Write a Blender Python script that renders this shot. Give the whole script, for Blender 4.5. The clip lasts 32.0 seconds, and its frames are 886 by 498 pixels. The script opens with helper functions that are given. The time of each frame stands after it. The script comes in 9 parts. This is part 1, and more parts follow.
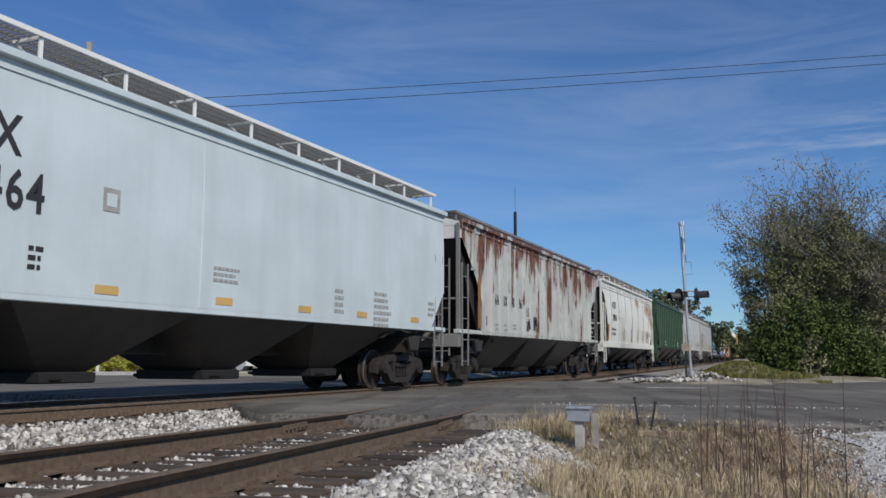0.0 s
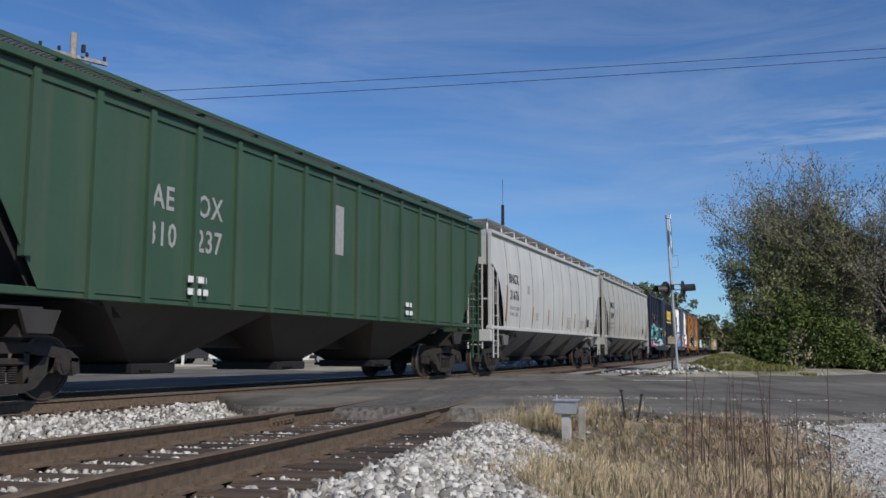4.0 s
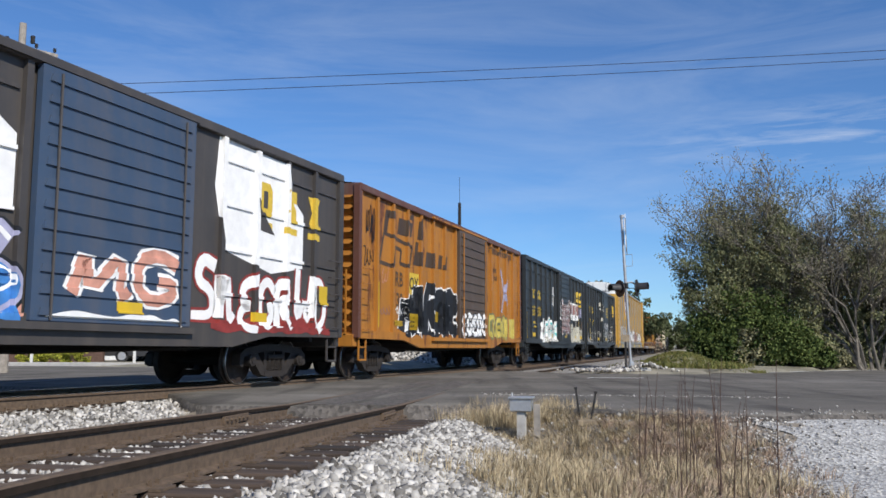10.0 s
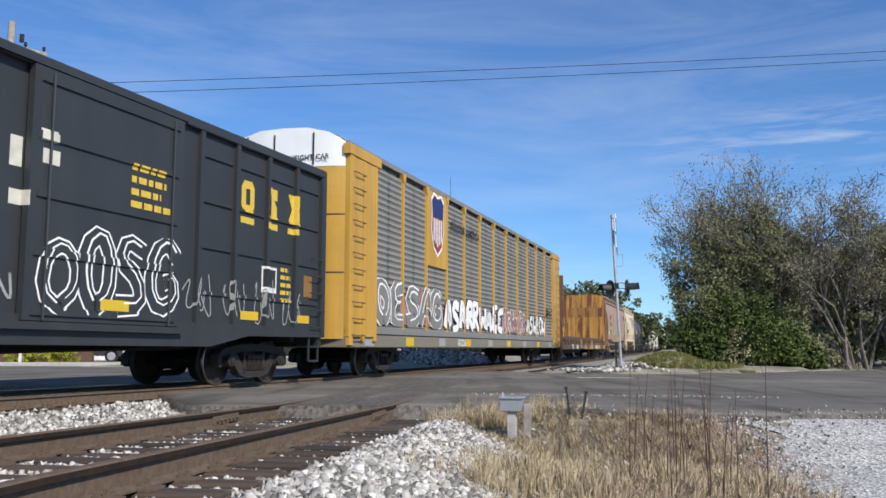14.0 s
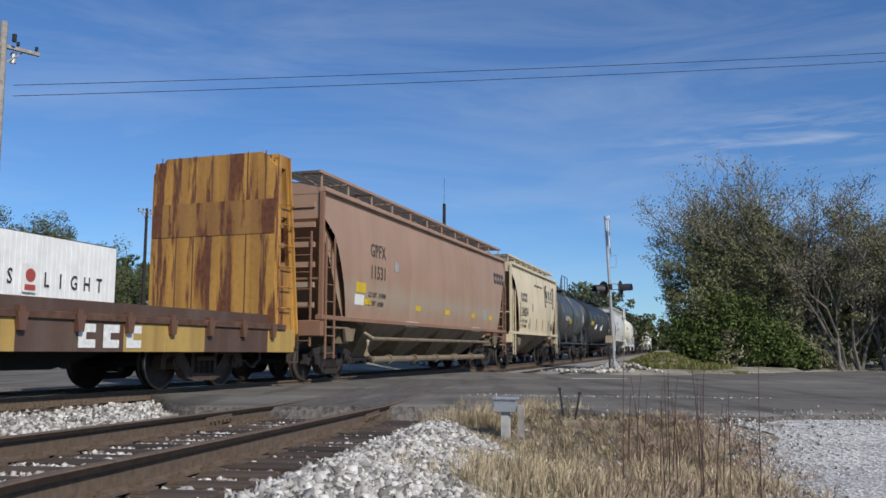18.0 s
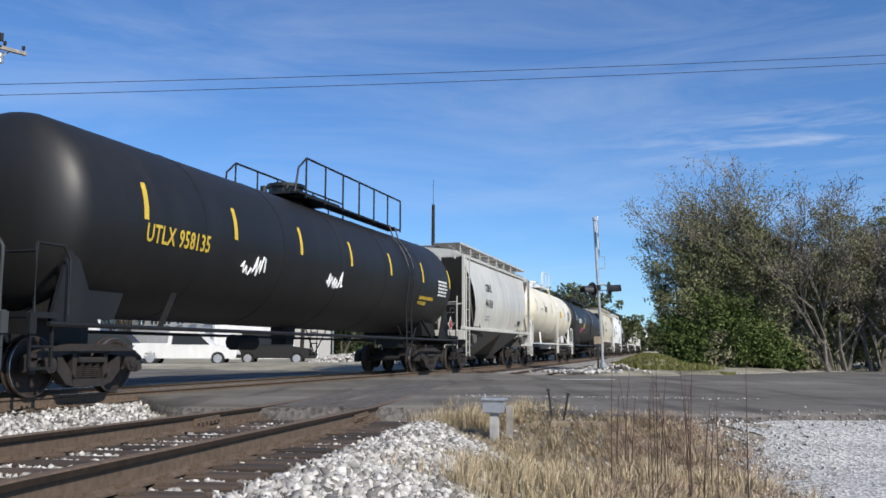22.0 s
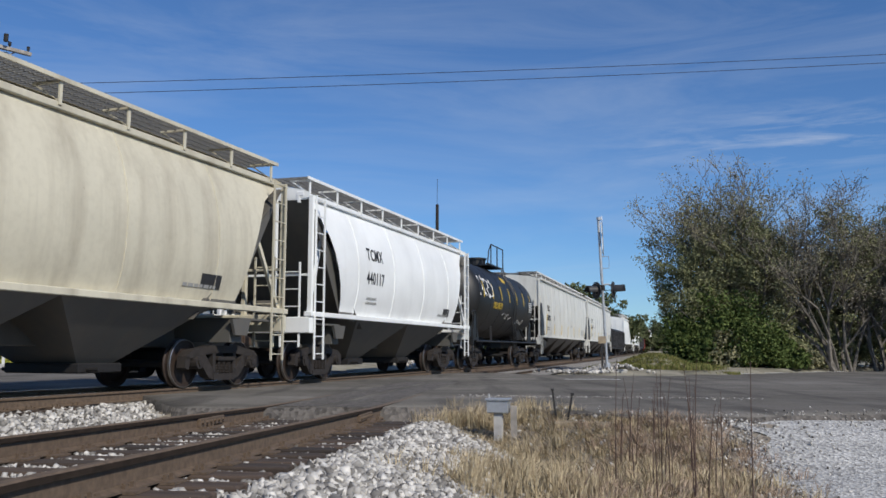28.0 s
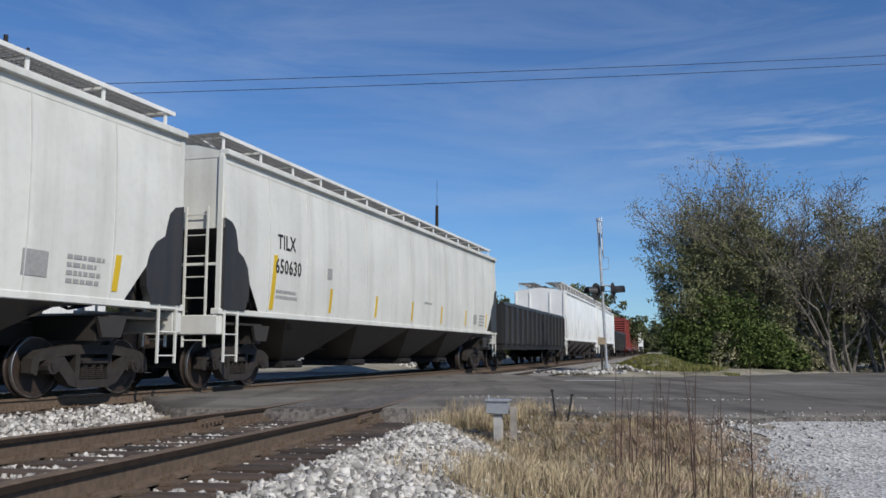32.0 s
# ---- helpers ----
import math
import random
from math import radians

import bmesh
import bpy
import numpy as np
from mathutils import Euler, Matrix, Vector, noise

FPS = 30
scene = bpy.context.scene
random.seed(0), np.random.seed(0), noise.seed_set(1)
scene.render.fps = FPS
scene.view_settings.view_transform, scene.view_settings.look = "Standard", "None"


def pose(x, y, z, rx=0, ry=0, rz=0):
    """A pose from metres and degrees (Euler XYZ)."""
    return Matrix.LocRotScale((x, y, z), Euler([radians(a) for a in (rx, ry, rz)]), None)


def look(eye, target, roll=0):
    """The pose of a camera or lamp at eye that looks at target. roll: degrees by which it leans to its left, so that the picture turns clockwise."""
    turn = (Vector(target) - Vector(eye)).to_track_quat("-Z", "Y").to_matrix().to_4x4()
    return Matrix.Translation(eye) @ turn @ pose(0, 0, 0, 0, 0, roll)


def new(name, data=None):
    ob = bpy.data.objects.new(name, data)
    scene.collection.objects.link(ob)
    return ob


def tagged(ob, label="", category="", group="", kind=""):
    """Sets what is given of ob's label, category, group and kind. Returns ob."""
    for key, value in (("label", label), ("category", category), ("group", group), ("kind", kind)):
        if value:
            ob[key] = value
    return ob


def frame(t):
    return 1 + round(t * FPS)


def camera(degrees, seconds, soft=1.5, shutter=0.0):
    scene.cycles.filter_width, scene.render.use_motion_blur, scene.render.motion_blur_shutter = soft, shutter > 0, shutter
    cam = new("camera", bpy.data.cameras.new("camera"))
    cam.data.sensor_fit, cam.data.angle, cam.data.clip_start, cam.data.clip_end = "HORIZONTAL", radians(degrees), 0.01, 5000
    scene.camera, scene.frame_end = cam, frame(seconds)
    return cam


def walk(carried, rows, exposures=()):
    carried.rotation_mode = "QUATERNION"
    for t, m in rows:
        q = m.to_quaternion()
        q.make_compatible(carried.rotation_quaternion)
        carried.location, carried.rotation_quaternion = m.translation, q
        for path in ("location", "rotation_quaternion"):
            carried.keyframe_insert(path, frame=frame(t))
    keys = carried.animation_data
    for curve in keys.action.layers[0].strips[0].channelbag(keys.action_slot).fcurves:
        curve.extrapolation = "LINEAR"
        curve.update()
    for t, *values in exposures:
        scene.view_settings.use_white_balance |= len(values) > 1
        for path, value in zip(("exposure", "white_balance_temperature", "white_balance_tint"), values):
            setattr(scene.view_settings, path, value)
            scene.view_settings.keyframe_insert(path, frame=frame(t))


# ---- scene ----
# Camera on a tripod beside a level crossing; it pans slightly.
EYE_H = 0.64
FOV = 2 * math.degrees(math.atan(784 / 1560))
cam = camera(FOV, 32.0, soft=1.6, shutter=0.0)
BASE_PITCH = math.degrees(math.atan(186 / 1560))
# seconds, turn to the left and tilt up, in hundredths of a degree
PAN = [(0, 538, 51), (0.5, 566, 55), (1, 569, 58), (1.5, 573, 42), (2, 552, 18), (2.5, 549, 11), (3, 538, 4), (3.5, 504, 4),
       (4.5, 405, 5), (5.5, 309, 6), (6, 271, 4), (6.5, 261, -2), (7, 250, 0), (7.5, 237, 4), (8, 216, 4), (8.5, 213, 2),
       (9, 204, -2), (9.5, 189, -7), (10, 173, -9), (10.5, 177, -9), (11, 177, -13), (11.5, 173, -13), (12, 161, -13),
       (12.5, 141, -13), (13, 118, -11), (13.5, 110, -9), (14, 113, -9), (14.5, 113, -7), (15.5, 95, -5), (16.5, 79, -3),
       (17, 79, -2), (17.5, 79, -3), (18, 72, -3), (18.5, 53, -3), (19, 24, 0), (19.5, 26, 0), (20, 17, 0), (21, 19, 0),
       (21.5, 15, 1), (22, 0, 3), (23, 0, 0), (24, 7, 3), (25, 3, 3), (25.5, 3, 3), (26.5, 12, 2), (27.5, 21, 2), (28, 26, 2),
       (29, 26, 2), (30, 26, 2), (30.5, 26, 2), (31, 27, 6), (31.5, 27, 8), (32, 24, 9)]
# the clip's camera brightens and darkens as pale and dark cars go by: seconds, stops
EXPOSURE = [(0, -0.25), (1, -0.27), (2, -0.12), (3, -0.2), (6, 0.0), (8, 0.15), (9, 0.28), (10, 0.15), (11, 0.15), (12, 0.27), (13, 0.3), (14, 0.3), (17, 0.1), (18, -0.05), (19, 0.1),
            (20, 0.05), (21, 0.15), (22, 0.25), (23, 0.3), (24, -0.05), (25, -0.15), (28, -0.1), (29, -0.24), (30, 0.1), (31, -0.04), (32, -0.14)]
walk(cam, [(t, pose(0, 0, EYE_H, 90 + BASE_PITCH + b / 100, 0, a / 100) @ pose(0, 0, 0, 0, 0, 0.2)) for t, a, b in PAN], EXPOSURE)

# ---- light ----
SUN_ELEV, SUN_X, SUN_Y = 38, 0.60, -0.80
world = bpy.data.worlds.new("sky")
scene.world = world
world.use_nodes = True
wn = world.node_tree.nodes
wn.clear()
wl = world.node_tree.links
w_out = wn.new("ShaderNodeOutputWorld")
w_bg = wn.new("ShaderNodeBackground")
w_sky = wn.new("ShaderNodeTexSky")
w_sky.sky_type = "NISHITA"
w_sky.sun_disc = False
w_sky.sun_elevation = radians(SUN_ELEV)
w_sky.sun_rotation = math.atan2(SUN_X, SUN_Y)
w_sky.altitude = 200
w_sky.air_density, w_sky.dust_density, w_sky.ozone_density = 1.0, 0.0, 5.0
w_bg.inputs["Strength"].default_value = 0.088
# thin streaks of cirrus
w_tc = wn.new("ShaderNodeTexCoord")
w_map = wn.new("ShaderNodeMapping")
w_map.inputs["Scale"].default_value = (1.5, 1.5, 9.0)
w_map.inputs["Rotation"].default_value = (0.0, -0.10, 0.9)
w_noise = wn.new("ShaderNodeTexNoise")
w_noise.inputs["Scale"].default_value = 1.7
w_noise.inputs["Detail"].default_value = 7
w_noise.inputs["Roughness"].default_value = 0.62
w_noise.inputs["Distortion"].default_value = 0.6
w_ramp = wn.new("ShaderNodeValToRGB")
w_ramp.color_ramp.elements[0].position = 0.44
w_ramp.color_ramp.elements[0].color = (0, 0, 0, 1)
w_ramp.color_ramp.elements[1].position = 0.86
w_ramp.color_ramp.elements[1].color = (0.24, 0.24, 0.24, 1)
w_mix = wn.new("ShaderNodeMixRGB")
w_mix.inputs["Color2"].default_value = (7.5, 8.2, 9.2, 1)
wl.new(w_tc.outputs["Generated"], w_map.inputs["Vector"])
wl.new(w_map.outputs["Vector"], w_noise.inputs["Vector"])
wl.new(w_noise.outputs["Fac"], w_ramp.inputs["Fac"])
wl.new(w_ramp.outputs["Color"], w_mix.inputs["Fac"])
w_tint = wn.new("ShaderNodeMixRGB")
w_tint.blend_type = "MULTIPLY"
w_tint.inputs["Fac"].default_value = 1.0
w_tint.inputs["Color2"].default_value = (0.75, 1.0, 1.275, 1)
wl.new(w_sky.outputs["Color"], w_tint.inputs["Color1"])
wl.new(w_tint.outputs["Color"], w_mix.inputs["Color1"])
# one brighter wisp of cloud low over the trees
w_sep = wn.new("ShaderNodeSeparateXYZ")
wl.new(w_tc.outputs["Generated"], w_sep.inputs["Vector"])


def w_math(op, a, b):
    nd = wn.new("ShaderNodeMath")
    nd.operation = op
    for k, v in enumerate((a, b)):
        if isinstance(v, (int, float)):
            nd.inputs[k].default_value = v
        else:
            wl.new(v, nd.inputs[k])
    return nd.outputs[0]


def w_window(src, mid, half):
    """1 at mid, falling to 0 at mid +- half."""
    d = w_math("DIVIDE", w_math("ABSOLUTE", w_math("SUBTRACT", src, mid), 0.0), half)
    return w_math("MAXIMUM", w_math("SUBTRACT", 1.0, d), 0.0)


w_map2 = wn.new("ShaderNodeMapping")
w_map2.inputs["Scale"].default_value = (2.6, 2.6, 22.0)
w_map2.inputs["Rotation"].default_value = (0.0, -0.06, 0.0)
w_noise2 = wn.new("ShaderNodeTexNoise")
w_noise2.inputs["Scale"].default_value = 3.2
w_noise2.inputs["Detail"].default_value = 9
w_noise2.inputs["Roughness"].default_value = 0.62
w_noise2.inputs["Distortion"].default_value = 0.5
wl.new(w_tc.outputs["Generated"], w_map2.inputs["Vector"])
wl.new(w_map2.outputs["Vector"], w_noise2.inputs["Vector"])
w_wisp = w_math("MULTIPLY", w_math("MAXIMUM", w_math("SUBTRACT", w_noise2.outputs["Fac"], 0.46), 0.0), 1.7)
w_wisp = w_math("MULTIPLY", w_wisp, w_math("MULTIPLY", w_window(w_sep.outputs["Z"], 0.226, 0.045), w_window(w_sep.outputs["X"], 0.36, 0.24)))
w_mix2 = wn.new("ShaderNodeMixRGB")
w_mix2.inputs["Color2"].default_value = (8.6, 9.0, 9.6, 1)
wl.new(w_wisp, w_mix2.inputs["Fac"])
wl.new(w_mix.outputs["Color"], w_mix2.inputs["Color1"])
wl.new(w_mix2.outputs["Color"], w_bg.inputs["Color"])
wl.new(w_bg.outputs["Background"], w_out.inputs["Surface"])

sun_data = bpy.data.lights.new("sun", "SUN")
sun_data.energy = 4.4
sun_data.angle = radians(0.55)
sun_data.color = (1.0, 0.94, 0.85)
sun = new("sun", sun_data)
sun.matrix_world = look((SUN_X * 60, SUN_Y * 60, 60 * math.tan(radians(SUN_ELEV))), (0, 0, 0))
scene.view_settings.exposure = 0.0


# ---- materials ----
def nodes_of(name):
    m = bpy.data.materials.new(name)
    m.use_nodes = True
    n = m.node_tree.nodes
    return m, n, m.node_tree.links, n["Principled BSDF"]


def noise_node(n, l, scale, detail=4, coord="Object", stretch=(1, 1, 1), rough=0.55):
    tc = n.new("ShaderNodeTexCoord")
    mp = n.new("ShaderNodeMapping")
    mp.inputs["Scale"].default_value = stretch
    nz = n.new("ShaderNodeTexNoise")
    nz.inputs["Scale"].default_value = scale
    nz.inputs["Detail"].default_value = detail
    nz.inputs["Roughness"].default_value = rough
    l.new(tc.outputs[coord], mp.inputs["Vector"])
    l.new(mp.outputs["Vector"], nz.inputs["Vector"])
    return nz


def ramp_node(n, l, src, stops):
    r = n.new("ShaderNodeValToRGB")
    e = r.color_ramp.elements
    while len(e) < len(stops):
        e.new(0.5)
    for el, (p, c) in zip(e, stops):
        el.position = p
        el.color = (*c, 1) if len(c) == 3 else c
    l.new(src, r.inputs["Fac"])
    return r


def mix_node(n, l, fac, a, b, kind="MIX"):
    m = n.new("ShaderNodeMixRGB")
    m.blend_type = kind
    for sock, v in (("Fac", fac), ("Color1", a), ("Color2", b)):
        if isinstance(v, (int, float)):
            m.inputs[sock].default_value = v if sock == "Fac" else (v, v, v, 1)
        elif isinstance(v, tuple):
            m.inputs[sock].default_value = (*v, 1)
        else:
            l.new(v, m.inputs[sock])
    return m.outputs["Color"]


def bump(n, l, bsdf, height, strength, distance=0.02):
    b = n.new("ShaderNodeBump")
    b.inputs["Strength"].default_value = strength
    b.inputs["Distance"].default_value = distance
    l.new(height, b.inputs["Height"])
    l.new(b.outputs["Normal"], bsdf.inputs["Normal"])


def vary(c, k):
    return tuple(min(1, max(0, v * k)) for v in c)


def paint(name, c, dirt=0.35, dirt_c=(0.16, 0.13, 0.10), rust=0.0, rough=0.5, streak=1.0, metal=0.0, high=0.0, belt=None, grain=1.6):
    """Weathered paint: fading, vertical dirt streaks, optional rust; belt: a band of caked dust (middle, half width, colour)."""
    m, n, l, b = nodes_of(name)
    big = noise_node(n, l, 0.7, 3)
    base = ramp_node(n, l, big.outputs["Fac"], [(0.3, vary(c, 0.9)), (0.7, vary(c, 1.06))]).outputs["Color"]
    st = noise_node(n, l, 1.5, 5, stretch=(1.6, 1.6, 0.07), rough=0.6)
    sf = ramp_node(n, l, st.outputs["Fac"], [(0.46, (0, 0, 0)), (0.80, (dirt * streak,) * 3)]).outputs["Color"]
    col = mix_node(n, l, sf, base, dirt_c)
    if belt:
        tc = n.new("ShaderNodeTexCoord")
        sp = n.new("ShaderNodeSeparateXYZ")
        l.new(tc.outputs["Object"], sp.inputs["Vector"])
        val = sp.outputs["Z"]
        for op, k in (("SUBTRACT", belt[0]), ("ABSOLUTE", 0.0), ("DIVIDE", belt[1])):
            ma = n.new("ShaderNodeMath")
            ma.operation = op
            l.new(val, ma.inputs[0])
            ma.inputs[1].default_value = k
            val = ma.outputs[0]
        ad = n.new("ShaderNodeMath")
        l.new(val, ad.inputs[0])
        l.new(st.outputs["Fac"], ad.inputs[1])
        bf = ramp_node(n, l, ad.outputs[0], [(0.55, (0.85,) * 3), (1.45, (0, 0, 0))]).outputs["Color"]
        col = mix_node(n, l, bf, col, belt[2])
    fine = noise_node(n, l, 9, 8)
    ff = ramp_node(n, l, fine.outputs["Fac"], [(0.45, (0, 0, 0)), (0.85, (dirt * 0.35,) * 3)]).outputs["Color"]
    col = mix_node(n, l, ff, col, dirt_c)
    if rust > 0:
        rn = noise_node(n, l, 1.15, 9, stretch=(grain, grain, 0.28), rough=0.68)
        lo = 0.70 - 0.34 * rust
        src = rn.outputs["Fac"]
        if high:
            # rust that starts at the roof edge and runs down
            tc = n.new("ShaderNodeTexCoord")
            sp = n.new("ShaderNodeSeparateXYZ")
            l.new(tc.outputs["Object"], sp.inputs["Vector"])
            ma = n.new("ShaderNodeMath")
            ma.operation = "MULTIPLY_ADD"
            ma.inputs[1].default_value, ma.inputs[2].default_value = high, -3.0 * high
            l.new(sp.outputs["Z"], ma.inputs[0])
            ad = n.new("ShaderNodeMath")
            l.new(ma.outputs[0], ad.inputs[0])
            l.new(rn.outputs["Fac"], ad.inputs[1])
            src = ad.outputs[0]
        rf = ramp_node(n, l, src, [(lo, (0, 0, 0)), (lo + 0.05, (0.95,) * 3)]).outputs["Color"]
        rc = ramp_node(n, l, fine.outputs["Fac"], [(0.3, (0.07, 0.022, 0.010)), (0.7, (0.19, 0.065, 0.026))]).outputs["Color"]
        col = mix_node(n, l, rf, col, rc)
    l.new(col, b.inputs["Base Color"])
    b.inputs["Roughness"].default_value = rough
    b.inputs["Metallic"].default_value = metal
    bump(n, l, b, fine.outputs["Fac"], 0.06, 0.01)
    return m


def plain(name, c, rough=0.6, metal=0.0, scale=14, amp=0.16, bmp=0.1):
    m, n, l, b = nodes_of(name)
    nz = noise_node(n, l, scale, 6)
    r = ramp_node(n, l, nz.outputs["Fac"], [(0.3, vary(c, 1 - amp)), (0.7, vary(c, 1 + amp))])
    l.new(r.outputs["Color"], b.inputs["Base Color"])
    b.inputs["Roughness"].default_value = rough
    b.inputs["Metallic"].default_value = metal
    if rough > 0.85:
        b.inputs["Specular IOR Level"].default_value = 0.12
    bump(n, l, b, nz.outputs["Fac"], bmp, 0.01)
    return m


def stain_mat(name, c):
    """A stain that thins out towards its rim."""
    m, n, l, b = nodes_of(name)
    tc = n.new("ShaderNodeTexCoord")
    mp = n.new("ShaderNodeMapping")
    mp.inputs["Scale"].default_value = (2, 0, 2)
    mp.inputs["Location"].default_value = (-1, 0, -1)
    gr = n.new("ShaderNodeTexGradient")
    gr.gradient_type = "SPHERICAL"
    l.new(tc.outputs["Generated"], mp.inputs["Vector"])
    l.new(mp.outputs["Vector"], gr.inputs["Vector"])
    sp = noise_node(n, l, 2.4, 7, stretch=(1.4, 1.4, 0.6), rough=0.65)
    ma = n.new("ShaderNodeMath")
    ma.operation = "MULTIPLY"
    l.new(gr.outputs["Fac"], ma.inputs[0])
    l.new(sp.outputs["Fac"], ma.inputs[1])
    r = ramp_node(n, l, ma.outputs[0], [(0.05, (0, 0, 0)), (0.55, (0.45,) * 3)])
    l.new(r.outputs["Color"], b.inputs["Alpha"])
    b.inputs["Base Color"].default_value = (*c, 1)
    b.inputs["Roughness"].default_value = 0.8
    return m


def leaf_mat(name, c1, c2):
    m, n, l, b = nodes_of(name)
    g = n.new("ShaderNodeNewGeometry")
    r = ramp_node(n, l, g.outputs["Random Per Island"], [(0.0, c1), (1.0, c2)])
    l.new(r.outputs["Color"], b.inputs["Base Color"])
    b.inputs["Roughness"].default_value = 0.7
    b.inputs["Specular IOR Level"].default_value = 0.1
    return m


MAT = {}
MAT["steel_dirty"] = plain("steel_dirty", (0.011, 0.010, 0.010), 0.75, 0, 12, 0.3)
MAT["truck_iron"] = plain("truck_iron", (0.026, 0.021, 0.018), 0.7, 0, 9, 0.35)
MAT["truck_rust"] = plain("truck_rust", (0.066, 0.042, 0.030), 0.75, 0, 9, 0.35)
MAT["wheel_steel"] = plain("wheel_steel", (0.038, 0.026, 0.020), 0.6, 0.2, 8, 0.3)
MAT["tread"] = plain("tread", (0.42, 0.40, 0.38), 0.32, 0.9, 8, 0.1)
MAT["rail_rust"] = plain("rail_rust", (0.112, 0.078, 0.052), 0.8, 0, 18, 0.3, 0.2)
MAT["rail_dark"] = plain("rail_dark", (0.030, 0.022, 0.017), 0.95, 0, 10, 0.3)
MAT["rail_shiny"] = plain("rail_shiny", (0.45, 0.43, 0.42), 0.25, 0.95, 6, 0.1)
MAT["mesh_dark"] = plain("mesh_dark", (0.10, 0.10, 0.10), 0.7)
MAT["grille"] = plain("grille", (0.16, 0.16, 0.155), 0.7)
MAT["white_paint"] = paint("white_paint", (0.72, 0.72, 0.69), 0.2)
MAT["yellow_mark"] = paint("yellow_mark", (0.62, 0.42, 0.02), 0.25)
MAT["orange_mark"] = paint("orange_mark", (0.26, 0.125, 0.03), 0.3)
MAT["amber_mark"] = paint("amber_mark", (0.55, 0.36, 0.12), 0.3)
MAT["ink_black"] = plain("ink_black", (0.025, 0.025, 0.027), 0.6)
MAT["ink_brown"] = plain("ink_brown", (0.07, 0.055, 0.04), 0.6)
MAT["ink_grey"] = plain("ink_grey", (0.30, 0.30, 0.29), 0.6)
MAT["ink_white"] = plain("ink_white", (0.66, 0.66, 0.63), 0.6)
MAT["ink_yellow"] = plain("ink_yellow", (0.60, 0.42, 0.05), 0.6)
MAT["black_paint"] = paint("black_paint", (0.028, 0.028, 0.030), 0.25, rough=0.45)


def asphalt_mat():
    m, n, l, b = nodes_of("asphalt")
    a = noise_node(n, l, 0.16, 5, stretch=(0.5, 1.6, 1))
    f = noise_node(n, l, 60, 4)
    base = ramp_node(n, l, a.outputs["Fac"], [(0.32, (0.105, 0.098, 0.088)), (0.68, (0.20, 0.187, 0.168))]).outputs["Color"]
    grain = ramp_node(n, l, f.outputs["Fac"], [(0.3, (0.7, 0.7, 0.7)), (0.7, (1.2, 1.2, 1.2))]).outputs["Color"]
    col = mix_node(n, l, 1.0, base, grain, "MULTIPLY")
    st = noise_node(n, l, 0.9, 6, stretch=(1, 1, 1), rough=0.7)
    sf = ramp_node(n, l, st.outputs["Fac"], [(0.50, (0, 0, 0)), (0.72, (0.6,) * 3)]).outputs["Color"]
    col = mix_node(n, l, sf, col, (0.06, 0.057, 0.053))
    # tar and tyre streaks drawn out along the tracks
    sk = noise_node(n, l, 1.3, 5, stretch=(1.0, 0.10, 1.0), rough=0.6)
    kf = ramp_node(n, l, sk.outputs["Fac"], [(0.50, (0, 0, 0)), (0.64, (0.7,) * 3)]).outputs["Color"]
    col = mix_node(n, l, kf, col, (0.065, 0.062, 0.058))
    pale = noise_node(n, l, 0.45, 6, stretch=(0.6, 1.4, 1), rough=0.7)
    pf = ramp_node(n, l, pale.outputs["Fac"], [(0.52, (0, 0, 0)), (0.70, (0.5,) * 3)]).outputs["Color"]
    col = mix_node(n, l, pf, col, (0.25, 0.24, 0.22))
    l.new(col, b.inputs["Base Color"])
    b.inputs["Roughness"].default_value = 0.95
    b.inputs["Specular IOR Level"].default_value = 0.05
    bump(n, l, b, f.outputs["Fac"], 0.35, 0.01)
    return m


def ground_mat():
    """Soil, dry thatch and pale gravel, told apart by place on the plan."""
    m, n, l, b = nodes_of("ground_cover")
    a = noise_node(n, l, 0.8, 6)
    f = noise_node(n, l, 26, 6)
    soil = ramp_node(n, l, f.outputs["Fac"], [(0.3, (0.15, 0.125, 0.095)), (0.7, (0.33, 0.285, 0.22))]).outputs["Color"]
    far = ramp_node(n, l, a.outputs["Fac"], [(0.35, (0.17, 0.155, 0.11)), (0.65, (0.32, 0.295, 0.225))]).outputs["Color"]
    tc = n.new("ShaderNodeTexCoord")
    sx = n.new("ShaderNodeSeparateXYZ")
    l.new(tc.outputs["Object"], sx.inputs["Vector"])
    mr = n.new("ShaderNodeMapRange")
    mr.inputs["From Min"].default_value, mr.inputs["From Max"].default_value = 14, 26
    l.new(sx.outputs["Y"], mr.inputs["Value"])
    col = mix_node(n, l, mr.outputs["Result"], soil, far)
    l.new(col, b.inputs["Base Color"])
    b.inputs["Roughness"].default_value = 0.95
    bump(n, l, b, f.outputs["Fac"], 0.5, 0.03)
    return m


